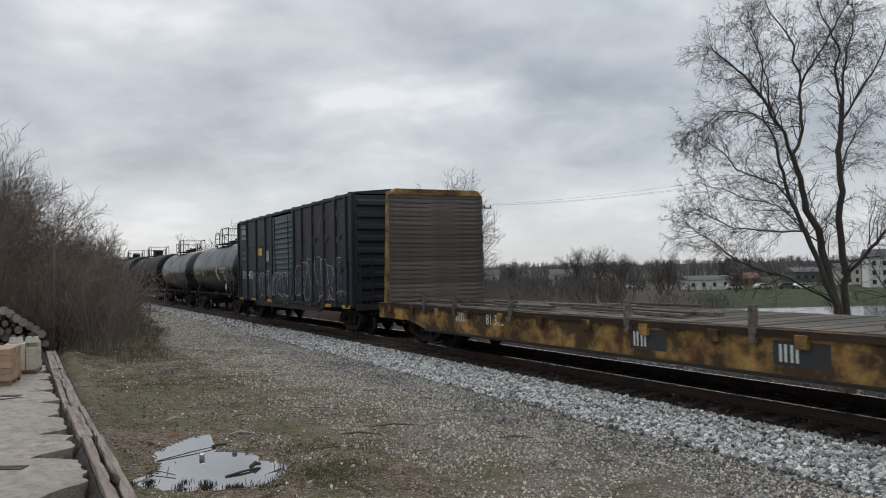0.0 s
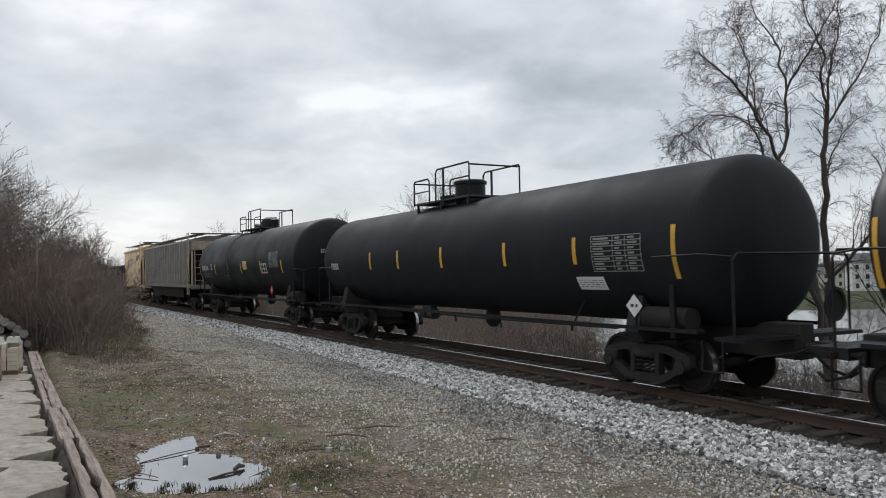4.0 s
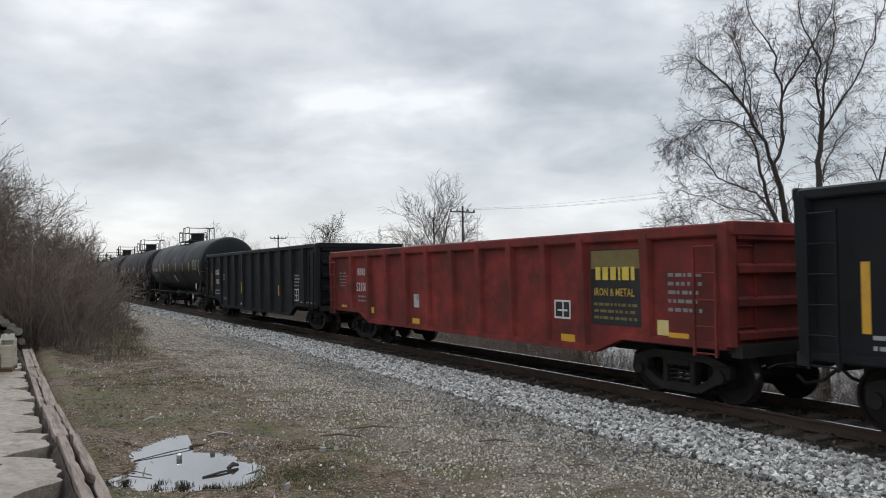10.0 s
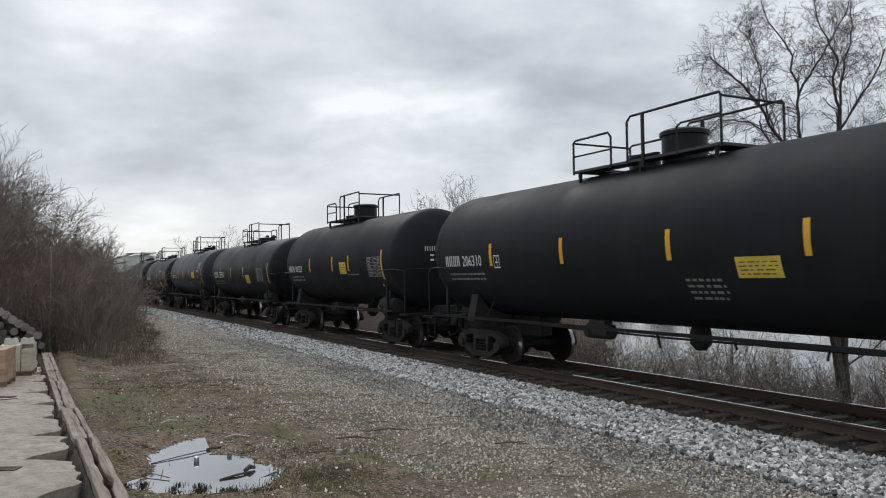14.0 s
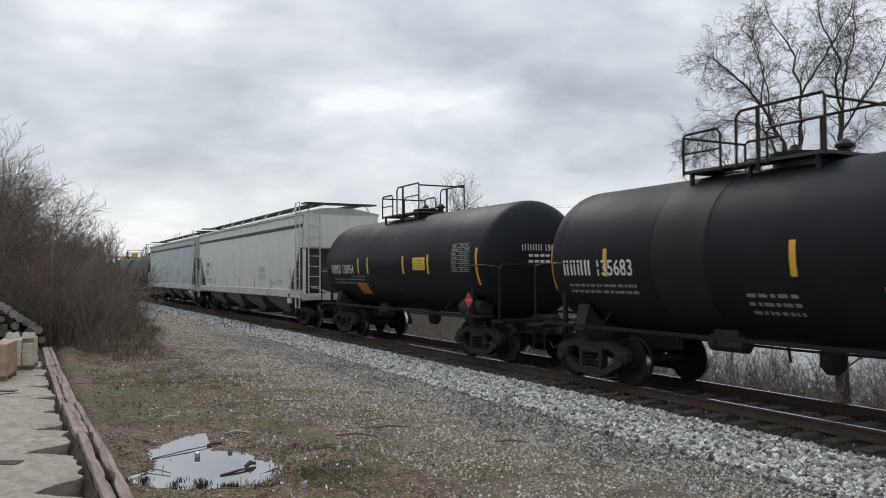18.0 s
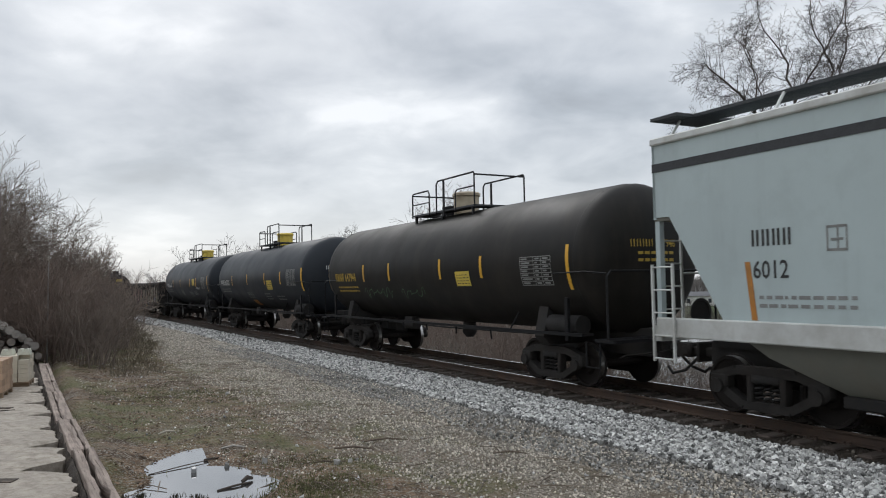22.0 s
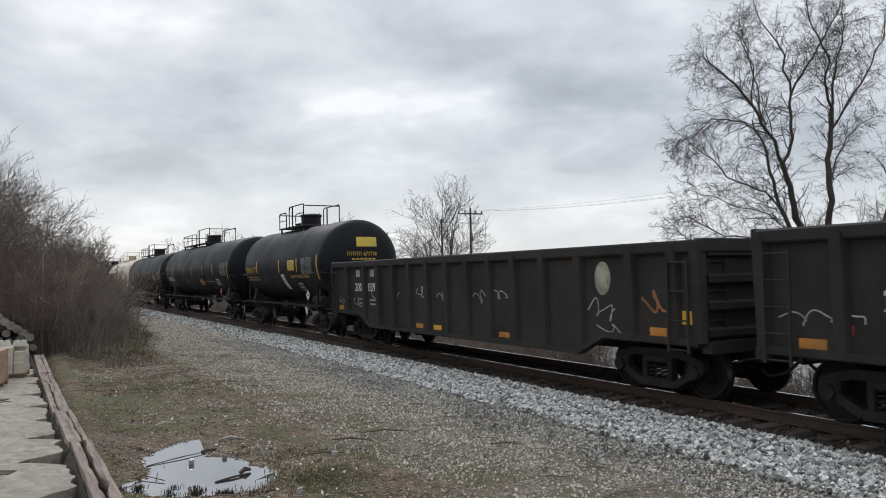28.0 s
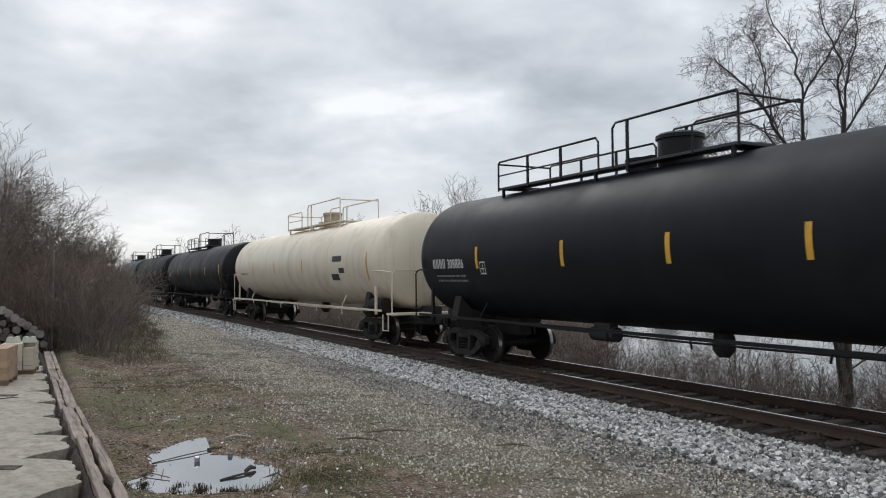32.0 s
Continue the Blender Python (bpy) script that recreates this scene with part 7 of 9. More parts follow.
def build_train():
    bulkhead_flat()
    boxcar()
    tank_car(-24.9, -36.1, 3.97, 1.46, TANK_SHEEN, "glossy black tank car with white stencils and dusty crown", (-1.6, 1.7), "low", (-5.4, -3.27, -1.33, 1.57, 3.21, 5.0), (4, "3041", -4.85, 0.25),
             [("label", -2.6, 0.6, 2.15, 0.35, STENCIL_YELLOW), ("label", 1.15, 0.42, 1.85, 0.62, PALE_YELLOW, 0.3), ("text", "SODIUM HYDROXIDE", 2.1, 2.45, 0.13, STENCIL), ("text", "SOLUTION", 2.35, 2.25, 0.13, STENCIL), ("table", 3.45, 2.0, 0.95, 0.55), ("box", 2.9, 1.85, 0.5, 0.3), ("diamond", 4.2, 1.42, STENCIL), ("bars", 0.4, 2.35, 0.4, 0.12, 2)], seed=2)
    tank_car(-38.5, -49.0, 3.9, 1.44, TANK_SHEEN, "slate-grey molten sulfur tank car with white stencils", (-1.9, 0.9), "low", (-4.95, -2.22, 0.12, 2.12, 4.7), (4, "60357", -4.3, 0.26),
             [("label", -0.6, 0.4, 1.55, 0.4, PALE_YELLOW, 0.2), ("bars", -0.05, 1.55, 1.0, 0.4, 3), ("text", "FRA A1P", 2.25, 2.4, 0.14, STENCIL), ("text", "MOLTEN", 2.25, 2.15, 0.14, STENCIL), ("text", "SULFUR", 2.3, 1.95, 0.14, STENCIL), ("table", 3.1, 1.85, 1.15, 0.6), ("label", 4.25, 0.3, 2.3, 0.16, RED_LABEL)], band=False, seed=3)
    tank_car(-51.4, -68.8, 4.05, 1.47, TANK_DULL, "long dull black tank car with faded stencils", (-2.6, 0.5), "pot", (-4.33, -2.39, 0.15, 3.05, 5.49, 8.05), (4, "", -7.6, 0.22), [("table", 6.0, 2.1, 1.3, 0.65), ("label", 5.4, 0.8, 1.75, 0.25, STENCIL), ("diamond", 7.2, 1.45, STENCIL)], seed=4)
    tank_car(-71.2, -88.1, 4.34, 1.6, TANK_BLACK, "large glossy black tank car with yellow labels and red placards", (-2.3, 1.25), "domes", (-7.95, -4.45, -1.75, 0.64, 3.83, 6.73), (4, "5000", -7.35, 0.26),
             [("label", 1.0, 0.66, 2.4, 0.38, PALE_YELLOW), ("box", 3.95, 2.2, 0.75, 0.42), ("table", 5.05, 2.45, 1.25, 0.62), ("diamond", 5.35, 1.6, RED_LABEL), ("box", -5.35, 2.45, 0.25, 0.3), ("bars", -2.4, 2.1, 0.7, 0.1, 1)], seed=5, drop=0.2, side_ladder=True)
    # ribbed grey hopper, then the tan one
    car, half, S = hopper(-90.1, -107.2, 4.22, 4.62, 1.62, HOP_GREY, "dusty grey-brown ribbed covered hopper with cream ends", 4, (-8.4, -7.55, -6.75, -6.05, -5.3, -4.6, -3.85, -2.87, -2.1, -1.26, -0.36, 0.61, 1.53, 2.4, 3.15, 4.09, 4.87, 5.72, 6.5, 7.1, 8.4), HOP_CREAM, pocket=HOP_DARK, slope_x=1.65, shelf=0.2, rise=1.39, base=6.4, rib_mat=HOP_RIB, walk_mat=HOP_WALK, skirt=True)
    patch(car, 3.33, 3.79, 1.83, 2.29, STENCIL_DIM, S, "sticker")
    frame_mark(car, 3.35, 1.85, 0.42, 0.42, STENCIL, flat_side(1.606))
    for x in (-4.45, -1.45, 1.66, 4.17, 6.9):
        patch(car, x, x + 0.1, 1.75, 2.37, ORANGE_TAPE, S)
    mark_bars(car, 4, -6.3, 2.2, 0.26, SPRAY["teal"], S)
    bars(car, -6.3, 1.85, 1.2, 0.24, 1, SPRAY["teal"], S, 4, fill=0.9)
    car, half, S = hopper(-108.7, -119.9, 4.34, 4.86, 1.5, HOP_TAN, "tan two-bay covered hopper with curved sides and black stencils", 2, (), HOP_TAN, trim=HOP_TAN, slope_x=1.16, shelf=0.03, rise=1.53, curved=True, base=3.8)
    letters(car, "243514", -4.35, 2.1, 0.34, STENCIL_BLACK, S, "stencil_number")
    mark_bars(car, 4, -4.35, 2.6, 0.3, STENCIL_BLACK, S)
    bars(car, -4.4, 1.85, 1.0, 0.2, 2, STENCIL_BROWN, S, 6)
    for x0, x1 in ((2.0, 2.2), (3.98, 4.18)):
        o = 1 if x0 < 3 else -1
        a = x0 if o > 0 else x1
        patch(car, min(a, a + o * 0.1), max(a, a + o * 0.1), 3.25, 4.12, STENCIL_BLACK, S, "emblem_bracket")
        patch(car, min(a, a + o * 0.3), max(a, a + o * 0.3), 4.04, 4.13, STENCIL_BLACK, S, "emblem_bracket")
        patch(car, min(a, a + o * 0.3), max(a, a + o * 0.3), 3.24, 3.33, STENCIL_BLACK, S, "emblem_bracket")
    for k in range(3):
        patch(car, 2.4 + k * 0.43, 2.76 + k * 0.43, 3.45, 3.92, STENCIL_BLACK, S, "emblem_block", lean=-0.05)
    for x in (2.18, 2.4, 3.63, 3.85):
        n = 12
        skin(car, "emblem_dot", [(x + 0.1 * math.cos(a * math.pi / 6), 3.17 + 0.1 * math.sin(a * math.pi / 6)) for a in range(n)], [tuple(range(n))], STENCIL_BLACK, S)
    bars(car, -1.2, 3.5, 2.2, 0.16, 1, STENCIL_BROWN, S, 8, fill=0.9)
    patch(car, 2.73, 3.13, 1.83, 2.06, STENCIL_BLACK, S, "sticker")
    frame_mark(car, 2.76, 1.85, 0.34, 0.19, STENCIL, flat_side(1.665))
    bars(car, 3.3, 2.3, 0.6, 0.3, 3, STENCIL_BROWN, S, 7)
    for x in (-2.7, -0.6, 1.75, 4.25):
        patch(car, x, x + 0.09, 1.85, 2.35, ORANGE_TAPE if x > 4 else STENCIL_BROWN, S)
    for x in (-3.6, -2.3, -0.9, 0.5, 1.9, 3.3):
        part("panel_seam", Geo().loft([[(x - 0.015, S(x, z) - 0.008, z), (x + 0.015, S(x, z) - 0.008, z), (x + 0.015, S(x, z) + 0.01, z), (x - 0.015, S(x, z) + 0.01, z)] for z in [1.55 + 0.28 * k for k in range(11)]]), HOP_TAN, car)
    # gondolas
    ribs_a = (-6.8, -5.3, -3.95, -2.6, -1.25, 0.1, 1.45, 2.8, 4.15, 5.5, 6.8)
    car, half, S = gondola(-121.3, -137.7, 3.24, 0.69, GON_BLACK, "deep-sided black gondola with yellow reflectors and white stencils", ribs_a, 5, seed=1)
    mark_bars(car, 4, -6.55, 2.27, 0.24, STENCIL, S)
    letters(car, "1313", -6.5, 1.85, 0.26, STENCIL, S, "stencil_number")
    frame_mark(car, -5.05, 2.05, 0.24, 0.28, STENCIL, S)
    for x, h in ((-7.44, 0.9), (-4.0, 0.42), (-1.65, 0.42), (1.46, 0.42), (3.82, 0.42), (7.16, 0.8)):
        patch(car, x, x + 0.12, 1.35, 1.35 + h, YELLOW_TAPE, S)
    bars(car, -7.3, 1.15, 1.7, 0.26, 2, STENCIL, S, 2)
    for x in (2.1, 3.3, 4.6):
        bars(car, x, 0.85, 0.6, 0.1, 1, STENCIL, S, 3)
    bars(car, 5.7, 1.55, 0.8, 0.5, 4, STENCIL, S, 4)
    bars(car, 6.2, 1.12, 1.6, 0.1, 1, STENCIL, S, 5)
    ribs_r = (-6.35, -5.1, -3.8, -2.6, -1.35, -0.1, 1.15, 2.4, 3.6, 4.75, 6.4)
    car, half, S = gondola(-139.0, -155.1, 2.87, 0.74, GON_RED, "faded red gondola with a weathered yellow side sign", ribs_r, 4, 0.2, seed=2)
    mark_bars(car, 4, -6.0, 2.1, 0.22, STENCIL, S)
    letters(car, "52100", -6.1, 1.62, 0.27, STENCIL, S, "stencil_number")
    bars(car, -5.95, 1.3, 0.9, 0.26, 2, STENCIL_DIM, S, 2)
    bars(car, -7.5, 1.75, 0.6, 0.5, 5, STENCIL_DIM, S, 9)
    sign = patch(car, 4.95, 6.25, 1.2, 2.55, SPRAY["black"], S, "side_sign", label="black and yellow painted sign, peeling", lift=0.01)
    patch(sign, 4.97, 6.23, 2.2, 2.53, OLIVE_LINE, S, "sign_field", lift=0.016)
    bars(sign, 5.1, 2.0, 1.0, 0.26, 1, YELLOW_PAINT, lambda x, z: S(x, z) - 0.014, 5, "sign_name", 0.9)
    letters(sign, "IRON & METAL", 5.05, 1.72, 0.14, STENCIL_YELLOW, lambda x, z: S(x, z) - 0.014, "sign_lettering", 0.8)
    bars(sign, 5.05, 1.3, 1.1, 0.36, 3, OLIVE_LINE, lambda x, z: S(x, z) - 0.014, 7, "sign_print")
    for x in (-7.3, -5.2, -2.3, 4.05, 6.85):
        patch(car, x, x + 0.42, 0.98 if abs(x) > 5 else 0.82, 1.16 if abs(x) > 5 else 0.96, YELLOW_TAPE, S, n=1)
    frame_mark(car, 3.85, 1.25, 0.5, 0.36, STENCIL, S)
    patch(car, 3.9, 4.3, 1.29, 1.57, SPRAY["black"], S, "sticker", lift=0.004)
    patch(car, -2.2, -1.9, 1.25, 1.6, SPRAY["white"], S, "paint_patch")
    bars(car, 6.85, 1.5, 0.7, 0.7, 5, STENCIL_DIM, S, 12)
    patch(car, 6.6, 6.85, 1.1, 1.35, PALE_YELLOW, S, "sticker")
    car, half, S = gondola(-156.5, -172.8, 3.22, 0.62, GON_BLACK, "deep-sided black gondola with white stencils and grimy posts", ribs_a, 5, seed=3)
    mark_bars(car, 4, -6.55, 2.16, 0.26, STENCIL, S)
    letters(car, "1040", -6.5, 1.67, 0.28, STENCIL, S, "stencil_number")
    frame_mark(car, -5.0, 1.9, 0.24, 0.28, STENCIL, S)
    for x, h in ((-7.4, 0.95), (-4.1, 0.42), (-1.75, 0.5), (1.3, 0.42), (3.7, 0.42)):
        patch(car, x, x + 0.12, 1.3, 1.3 + h, YELLOW_TAPE, S)
    bars(car, -6.6, 1.18, 1.1, 0.3, 2, STENCIL, S, 2)
    bars(car, -4.9, 0.95, 0.6, 0.14, 2, STENCIL, S, 3)
    patch(car, -1.8, -1.4, 0.78, 0.86, STENCIL, S, "stencil_block", n=1)
    frame_mark(car, 5.6, 1.15, 0.5, 0.45, STENCIL, S)
    bars(car, 5.6, 1.7, 0.6, 0.5, 4, STENCIL, S, 5)
    bars(car, 6.3, 1.1, 1.5, 0.1, 1, STENCIL, S, 6)
    # black tanks
    tank_car(-174.3, -190.4, 4.3, 1.58, TANK_BLACK, "large black tank car with yellow stripes and white stencils", (-1.8, 1.2), "pot", (-7.75, -4.62, -3.07, -1.34, 0.93, 3.01, 4.81, 7.3), (4, "205454", -7.1, 0.26),
             [("label", 0.0, 0.36, 1.75, 0.4, PALE_YELLOW, 0.12), ("bars", 0.25, 3.15, 0.5, 0.14, 2), ("table", 5.7, 2.45, 1.1, 0.55), ("diamond", 6.7, 1.4, STENCIL), ("bars", -2.9, 2.0, 0.6, 0.1, 1), ("box", -4.4, 2.35, 0.25, 0.28)], seed=6)
    tank_car(-192.6, -207.9, 4.25, 1.56, TANK_DULL, "black tank car with a yellow label and stencilled table", (-2.35, 1.6), "pot", (-7.4, -4.52, -1.83, 1.11, 3.71, 6.9), (4, "206310", -6.7, 0.26),
             [("label", 2.45, 0.8, 2.05, 0.32, YELLOW_PAINT), ("bars", 1.35, 1.7, 0.8, 0.4, 4), ("table", 5.2, 2.1, 1.1, 0.6), ("diamond", 6.6, 1.4, STENCIL), ("box", -4.4, 2.3, 0.25, 0.3)], seed=7)
    tank_car(-210.2, -221.0, 4.22, 1.54, TANK_DULL, "short dull black tank car with yellow square and arrows", (-2.2, 1.0), "pot", (-5.3, -2.16, 0.26, 1.78, 4.5), (4, "300223", -4.7, 0.24),
             [("label", 0.95, 0.6, 2.25, 0.4, YELLOW_PAINT), ("table", 3.4, 2.15, 1.1, 0.6), ("arrow", 4.2, 1.65), ("bars", 1.6, 2.2, 1.0, 0.1, 1)], seed=8)
    tank_car(-223.2, -235.2, 4.0, 1.48, TANK_BLACK, "black molten sulfur tank car with bold white number", (-1.4, 1.7), "low", (-5.75, -3.6, -1.31, 1.23, 5.47), (4, "150960", -5.0, 0.32), [("label", 1.6, 0.7, 1.9, 0.4, YELLOW_PAINT), ("table", 3.6, 2.0, 1.1, 0.6)], seed=9)
    tank_car(-237.4, -248.8, 4.02, 1.48, TANK_GREY, "dusty slate-grey tank car with yellow placard", (-0.6, 1.75), "low", (-5.2, -2.43, -0.64, 1.45, 3.0, 5.2), (4, "221123", -4.55, 0.22),
             [("label", 2.2, 0.75, 2.2, 0.36, YELLOW_PAINT), ("text", "FRA A1P", 3.8, 2.55, 0.14, STENCIL), ("label", 3.85, 0.45, 2.2, 0.16, RED_LABEL), ("bars", 3.8, 1.75, 0.8, 0.3, 3), ("table", 4.0, 2.75, 0.8, 0.4), ("bars", 1.0, 1.6, 0.9, 0.4, 4)], seed=10)
    tank_car(-251.0, -261.7, 3.86, 1.44, TANK_BLACK, "black sulfur tank car with a lighter jacket band", (-1.95, 0.8), "low", (-5.05, -3.32, -1.68, 0.72, 2.6, 4.98), (4, "135683", -4.6, 0.3),
             [("text", "MOLTEN", 2.1, 2.7, 0.15, STENCIL), ("text", "SULFUR", 2.1, 2.48, 0.15, STENCIL), ("label", 2.0, 0.75, 1.55, 0.4, YELLOW_PAINT), ("bars", 2.1, 2.1, 1.0, 0.25, 2), ("table", 3.6, 2.2, 0.95, 0.6), ("bars", -0.2, 1.5, 0.9, 0.4, 3), ("diamond", 4.6, 1.7, RED_LABEL)], band=True, seed=11)
    tank_car(-263.9, -275.3, 3.96, 1.47, TANK_BLACK, "glossy black tank car with bold white number and orange label", (-1.85, 0.8), "low", (-5.55, -2.31, -1.53, 1.1, 2.67, 5.23), (4, "150954", -4.75, 0.3),
             [("bars", -2.85, 1.95, 1.0, 0.2, 2), ("label", -2.7, 0.8, 1.5, 0.36, ORANGE_TAPE), ("label", 1.75, 0.75, 2.25, 0.35, YELLOW_PAINT), ("table", 4.0, 2.2, 0.9, 0.7), ("diamond", 5.0, 1.75, RED_LABEL)], seed=12)
    # pale hoppers
    for k, (r, l, mat, num, lab) in enumerate(((-277.4, -296.7, HOP_PALE, "1092", "pale grey-green covered hopper with white sill and dark roofwalk"), (-298.0, -317.0, HOP_BLUE, "6012", "pale blue-grey covered hopper with white sill and dark roofwalk"))):
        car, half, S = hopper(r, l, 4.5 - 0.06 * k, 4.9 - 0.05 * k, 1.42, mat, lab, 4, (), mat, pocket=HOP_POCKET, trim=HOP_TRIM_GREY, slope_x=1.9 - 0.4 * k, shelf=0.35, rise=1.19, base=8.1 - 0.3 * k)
        # shade below the roof edge, laid on the side as a dark strip
        part("roof_shade_strip", Geo().box(-half, half, -1.612, -1.6, 3.99 - 0.02 * k, 4.13 - 0.02 * k), GRATE, car, "dark strip put in for shade under the eave")
        mark_bars(car, 4, -half + 2.0, 2.62, 0.24, STENCIL_BLACK, S)
        letters(car, num, -half + 2.0, 2.16, 0.26, STENCIL_BLACK, S, "stencil_number")
        frame_mark(car, -half + 3.2, 2.5, 0.3, 0.34, STENCIL_DIM, S)
        bars(car, -half + 2.1, 1.74, 1.5, 0.24, 2, STENCIL_DIM, S, 3)
        bars(car, half - 6.2, 1.95, 1.1, 0.6, 6, STENCIL_DIM, S, 4)
        bars(car, half - 4.2, 1.72, 0.8, 0.16, 2, STENCIL_DIM, S, 5)
        bars(car, half - 3.2, 1.72, 0.6, 0.24, 3, STENCIL_DIM, S, 6)
        for q in range(7):
            x = (-8.19 + 2.7 * q, -7.64 + 2.62 * q)[k]
            tall = q in (0, 6)
            patch(car, x, x + 0.1, 1.55, 2.4 if tall else 1.98, ORANGE_TAPE, S, lean=0.1)
        patch(car, half - 1.6, half - 1.38, 1.24, 1.38, RED_LABEL, flat_side(1.675), "sill_marker", n=1)
        part("defect_card_box", Geo().box(half - 1.7, half - 1.3, -1.68, -1.6, 0.98, 1.2, bev=0.01), HOP_TRIM_GREY, car)
    # tanks with yellow domes
    tank_car(-318.8, -333.4, 4.15, 1.53, TANK_BROWN, "brown-black tank car with yellow number and yellow valve housing", (-1.6, 2.0), "cream", (-7.0, -3.73, -1.79, 1.4, 3.45, 6.75), (4, "647946", -6.2, 0.27),
             [("label", 2.2, 0.7, 2.1, 0.36, YELLOW_PAINT), ("table", 5.1, 2.1, 1.1, 0.6), ("scrawl", -3.9, -1.8, 1.75, 2.15, "green"), ("scrawl", -1.2, 0.3, 1.75, 2.1, "green")], mark_mat=STENCIL_YELLOW, seed=13)
    tank_car(-335.7, -350.3, 4.14, 1.53, TANK_GREY, "slate-black tank car with yellow valve housing and stripes", (-1.45, 1.7), "yellow", (-7.1, -4.0, -1.12, 1.83, 4.17, 6.9), (4, "265035", -6.4, 0.27),
             [("label", 2.1, 0.8, 2.05, 0.4, YELLOW_PAINT), ("table", 5.0, 2.2, 1.15, 0.65), ("bars", -1.6, 1.65, 1.0, 0.3, 4), ("label", -1.45, 0.7, 1.3, 0.26, ORANGE_TAPE), ("bars", 1.3, 1.6, 0.9, 0.35, 3), ("bars", 3.0, 1.6, 1.1, 0.25, 2)], seed=14, nose=0.0)
    tank_car(-352.5, -367.4, 4.12, 1.52, TANK_GREY, "slate-black tank car with bright yellow valve housing and label", (-1.75, 2.2), "yellow", (-7.0, -3.89, -1.27, 1.93, 3.77, 6.96), (4, "225137", -6.15, 0.26),
             [("label", 2.65, 0.75, 2.35, 0.4, YELLOW_PAINT), ("bars", -1.35, 1.75, 0.8, 0.35, 5), ("bars", 1.3, 1.65, 0.9, 0.4, 5), ("bars", 2.75, 1.75, 0.9, 0.3, 4), ("text", "SR-8754 FRA A1P", 3.4, 2.1, 0.14, STENCIL), ("table", 5.3, 2.15, 1.0, 0.65)], seed=15, nose=0.36)
    # old gondolas
    ribs_b = (-6.75, -5.35, -4.3, -3.25, -2.2, -1.15, -0.1, 0.9, 1.9, 2.9, 3.95, 5.1, 6.5, 7.5)
    car, half, S = gondola(-369.2, -385.5, 2.67, 0.66, GON_BROWN, "rusty black gondola with a long many-coloured graffiti piece", ribs_b, 4, 0.2, seed=4)
    graffiti(car, -7.6, -2.5, 1.05, 2.3, ["tan", "pink", "tan", "tan", "red"], ["umber", "white", "red"], flat_side(1.62), 21, 6, 3.5)
    graffiti(car, -2.3, 2.4, 0.8, 2.2, ["tan", "cream", "tan", "pink", "lilac", "teal"], ["umber", "white", "red"], flat_side(1.62), 22, 5, 3.0)
    graffiti(car, 2.6, 7.6, 1.0, 2.35, ["cream", "tan", "cream", "tan", "lilac", "teal"], ["umber", "white", "white"], flat_side(1.62), 23, 4, 2.6)
    for x in (-6.0, -2.0, 1.5, 6.9):
        patch(car, x, x + 0.4, 1.06 if abs(x) > 5 else 0.75, 1.2 if abs(x) > 5 else 0.87, YELLOW_TAPE, flat_side(1.64), n=1)
    frame_mark(car, 6.9, 1.6, 0.42, 0.36, STENCIL, flat_side(1.645))
    car, half, S = gondola(-387.0, -402.9, 2.73, 0.68, GON_BROWN, "rusty black gondola with bold white stencils and red tag", ribs_b, 4, 0.2, seed=5)
    mark_bars(car, 2, -6.1, 2.15, 0.26, STENCIL, S)
    mark_bars(car, 2, -5.05, 2.15, 0.26, STENCIL, S)
    letters(car, "200", -6.2, 1.62, 0.28, STENCIL, S, "stencil_number", 1.0)
    letters(car, "033", -5.17, 1.62, 0.28, STENCIL, S, "stencil_number", 1.0)
    patch(car, -2.9, -1.95, 1.2, 1.85, SPRAY["red"], S, "paint_patch", lift=0.008)
    tag_scrawl(car, -2.8, -2.05, 1.3, 1.75, "white", S, 3, 0.04)
    tag_scrawl(car, -1.5, -0.3, 1.0, 2.0, "white", S, 4)
    tag_scrawl(car, -7.6, -6.5, 1.35, 1.65, "white", S, 6)
    tag_scrawl(car, 1.5, 3.0, 1.2, 1.8, "white", S, 7)
    bars(car, -5.2, 1.25, 0.6, 0.26, 2, STENCIL_DIM, S, 2)
    for x in (-7.4, -3.6, -0.4, 0.9, 4.5, 7.1):
        patch(car, x, x + 0.42, 1.06 if abs(x) > 5 else 0.78, 1.22 if abs(x) > 5 else 0.9, ORANGE_TAPE, S, n=1)
    patch(car, -6.75, -6.6, 1.3, 1.42, RED_LABEL, S, "paint_patch")
    car, half, S = gondola(-404.1, -420.1, 2.65, 0.66, GON_BROWN, "rusty black gondola with white disc and scattered scrawls", ribs_b, 4, 0.2, seed=6)
    mark_bars(car, 2, -6.1, 2.15, 0.22, STENCIL, S)
    mark_bars(car, 2, -5.0, 2.15, 0.22, STENCIL, S)
    letters(car, "200", -6.2, 1.7, 0.27, STENCIL, S, "stencil_number", 1.0)
    bars(car, -5.0, 1.28, 0.6, 0.26, 2, STENCIL, S, 14)
    bars(car, -5.85, 1.3, 0.4, 0.24, 2, STENCIL_DIM, S, 15)
    tag_scrawl(car, -6.35, -5.7, 1.1, 1.6, "white", S, 41, 0.025)
    tag_scrawl(car, -7.6, -7.1, 1.25, 1.5, "white", S, 42, 0.02)
    letters(car, "039", -5.15, 1.7, 0.27, STENCIL, S, "stencil_number", 1.0)
    skin(car, "white_disc", [(5.72 + 0.22 * math.cos(k * math.pi / 9), 2.05 + 0.31 * math.sin(k * math.pi / 9)) for k in range(18)], [tuple(range(18))], SPRAY["cream"], S)
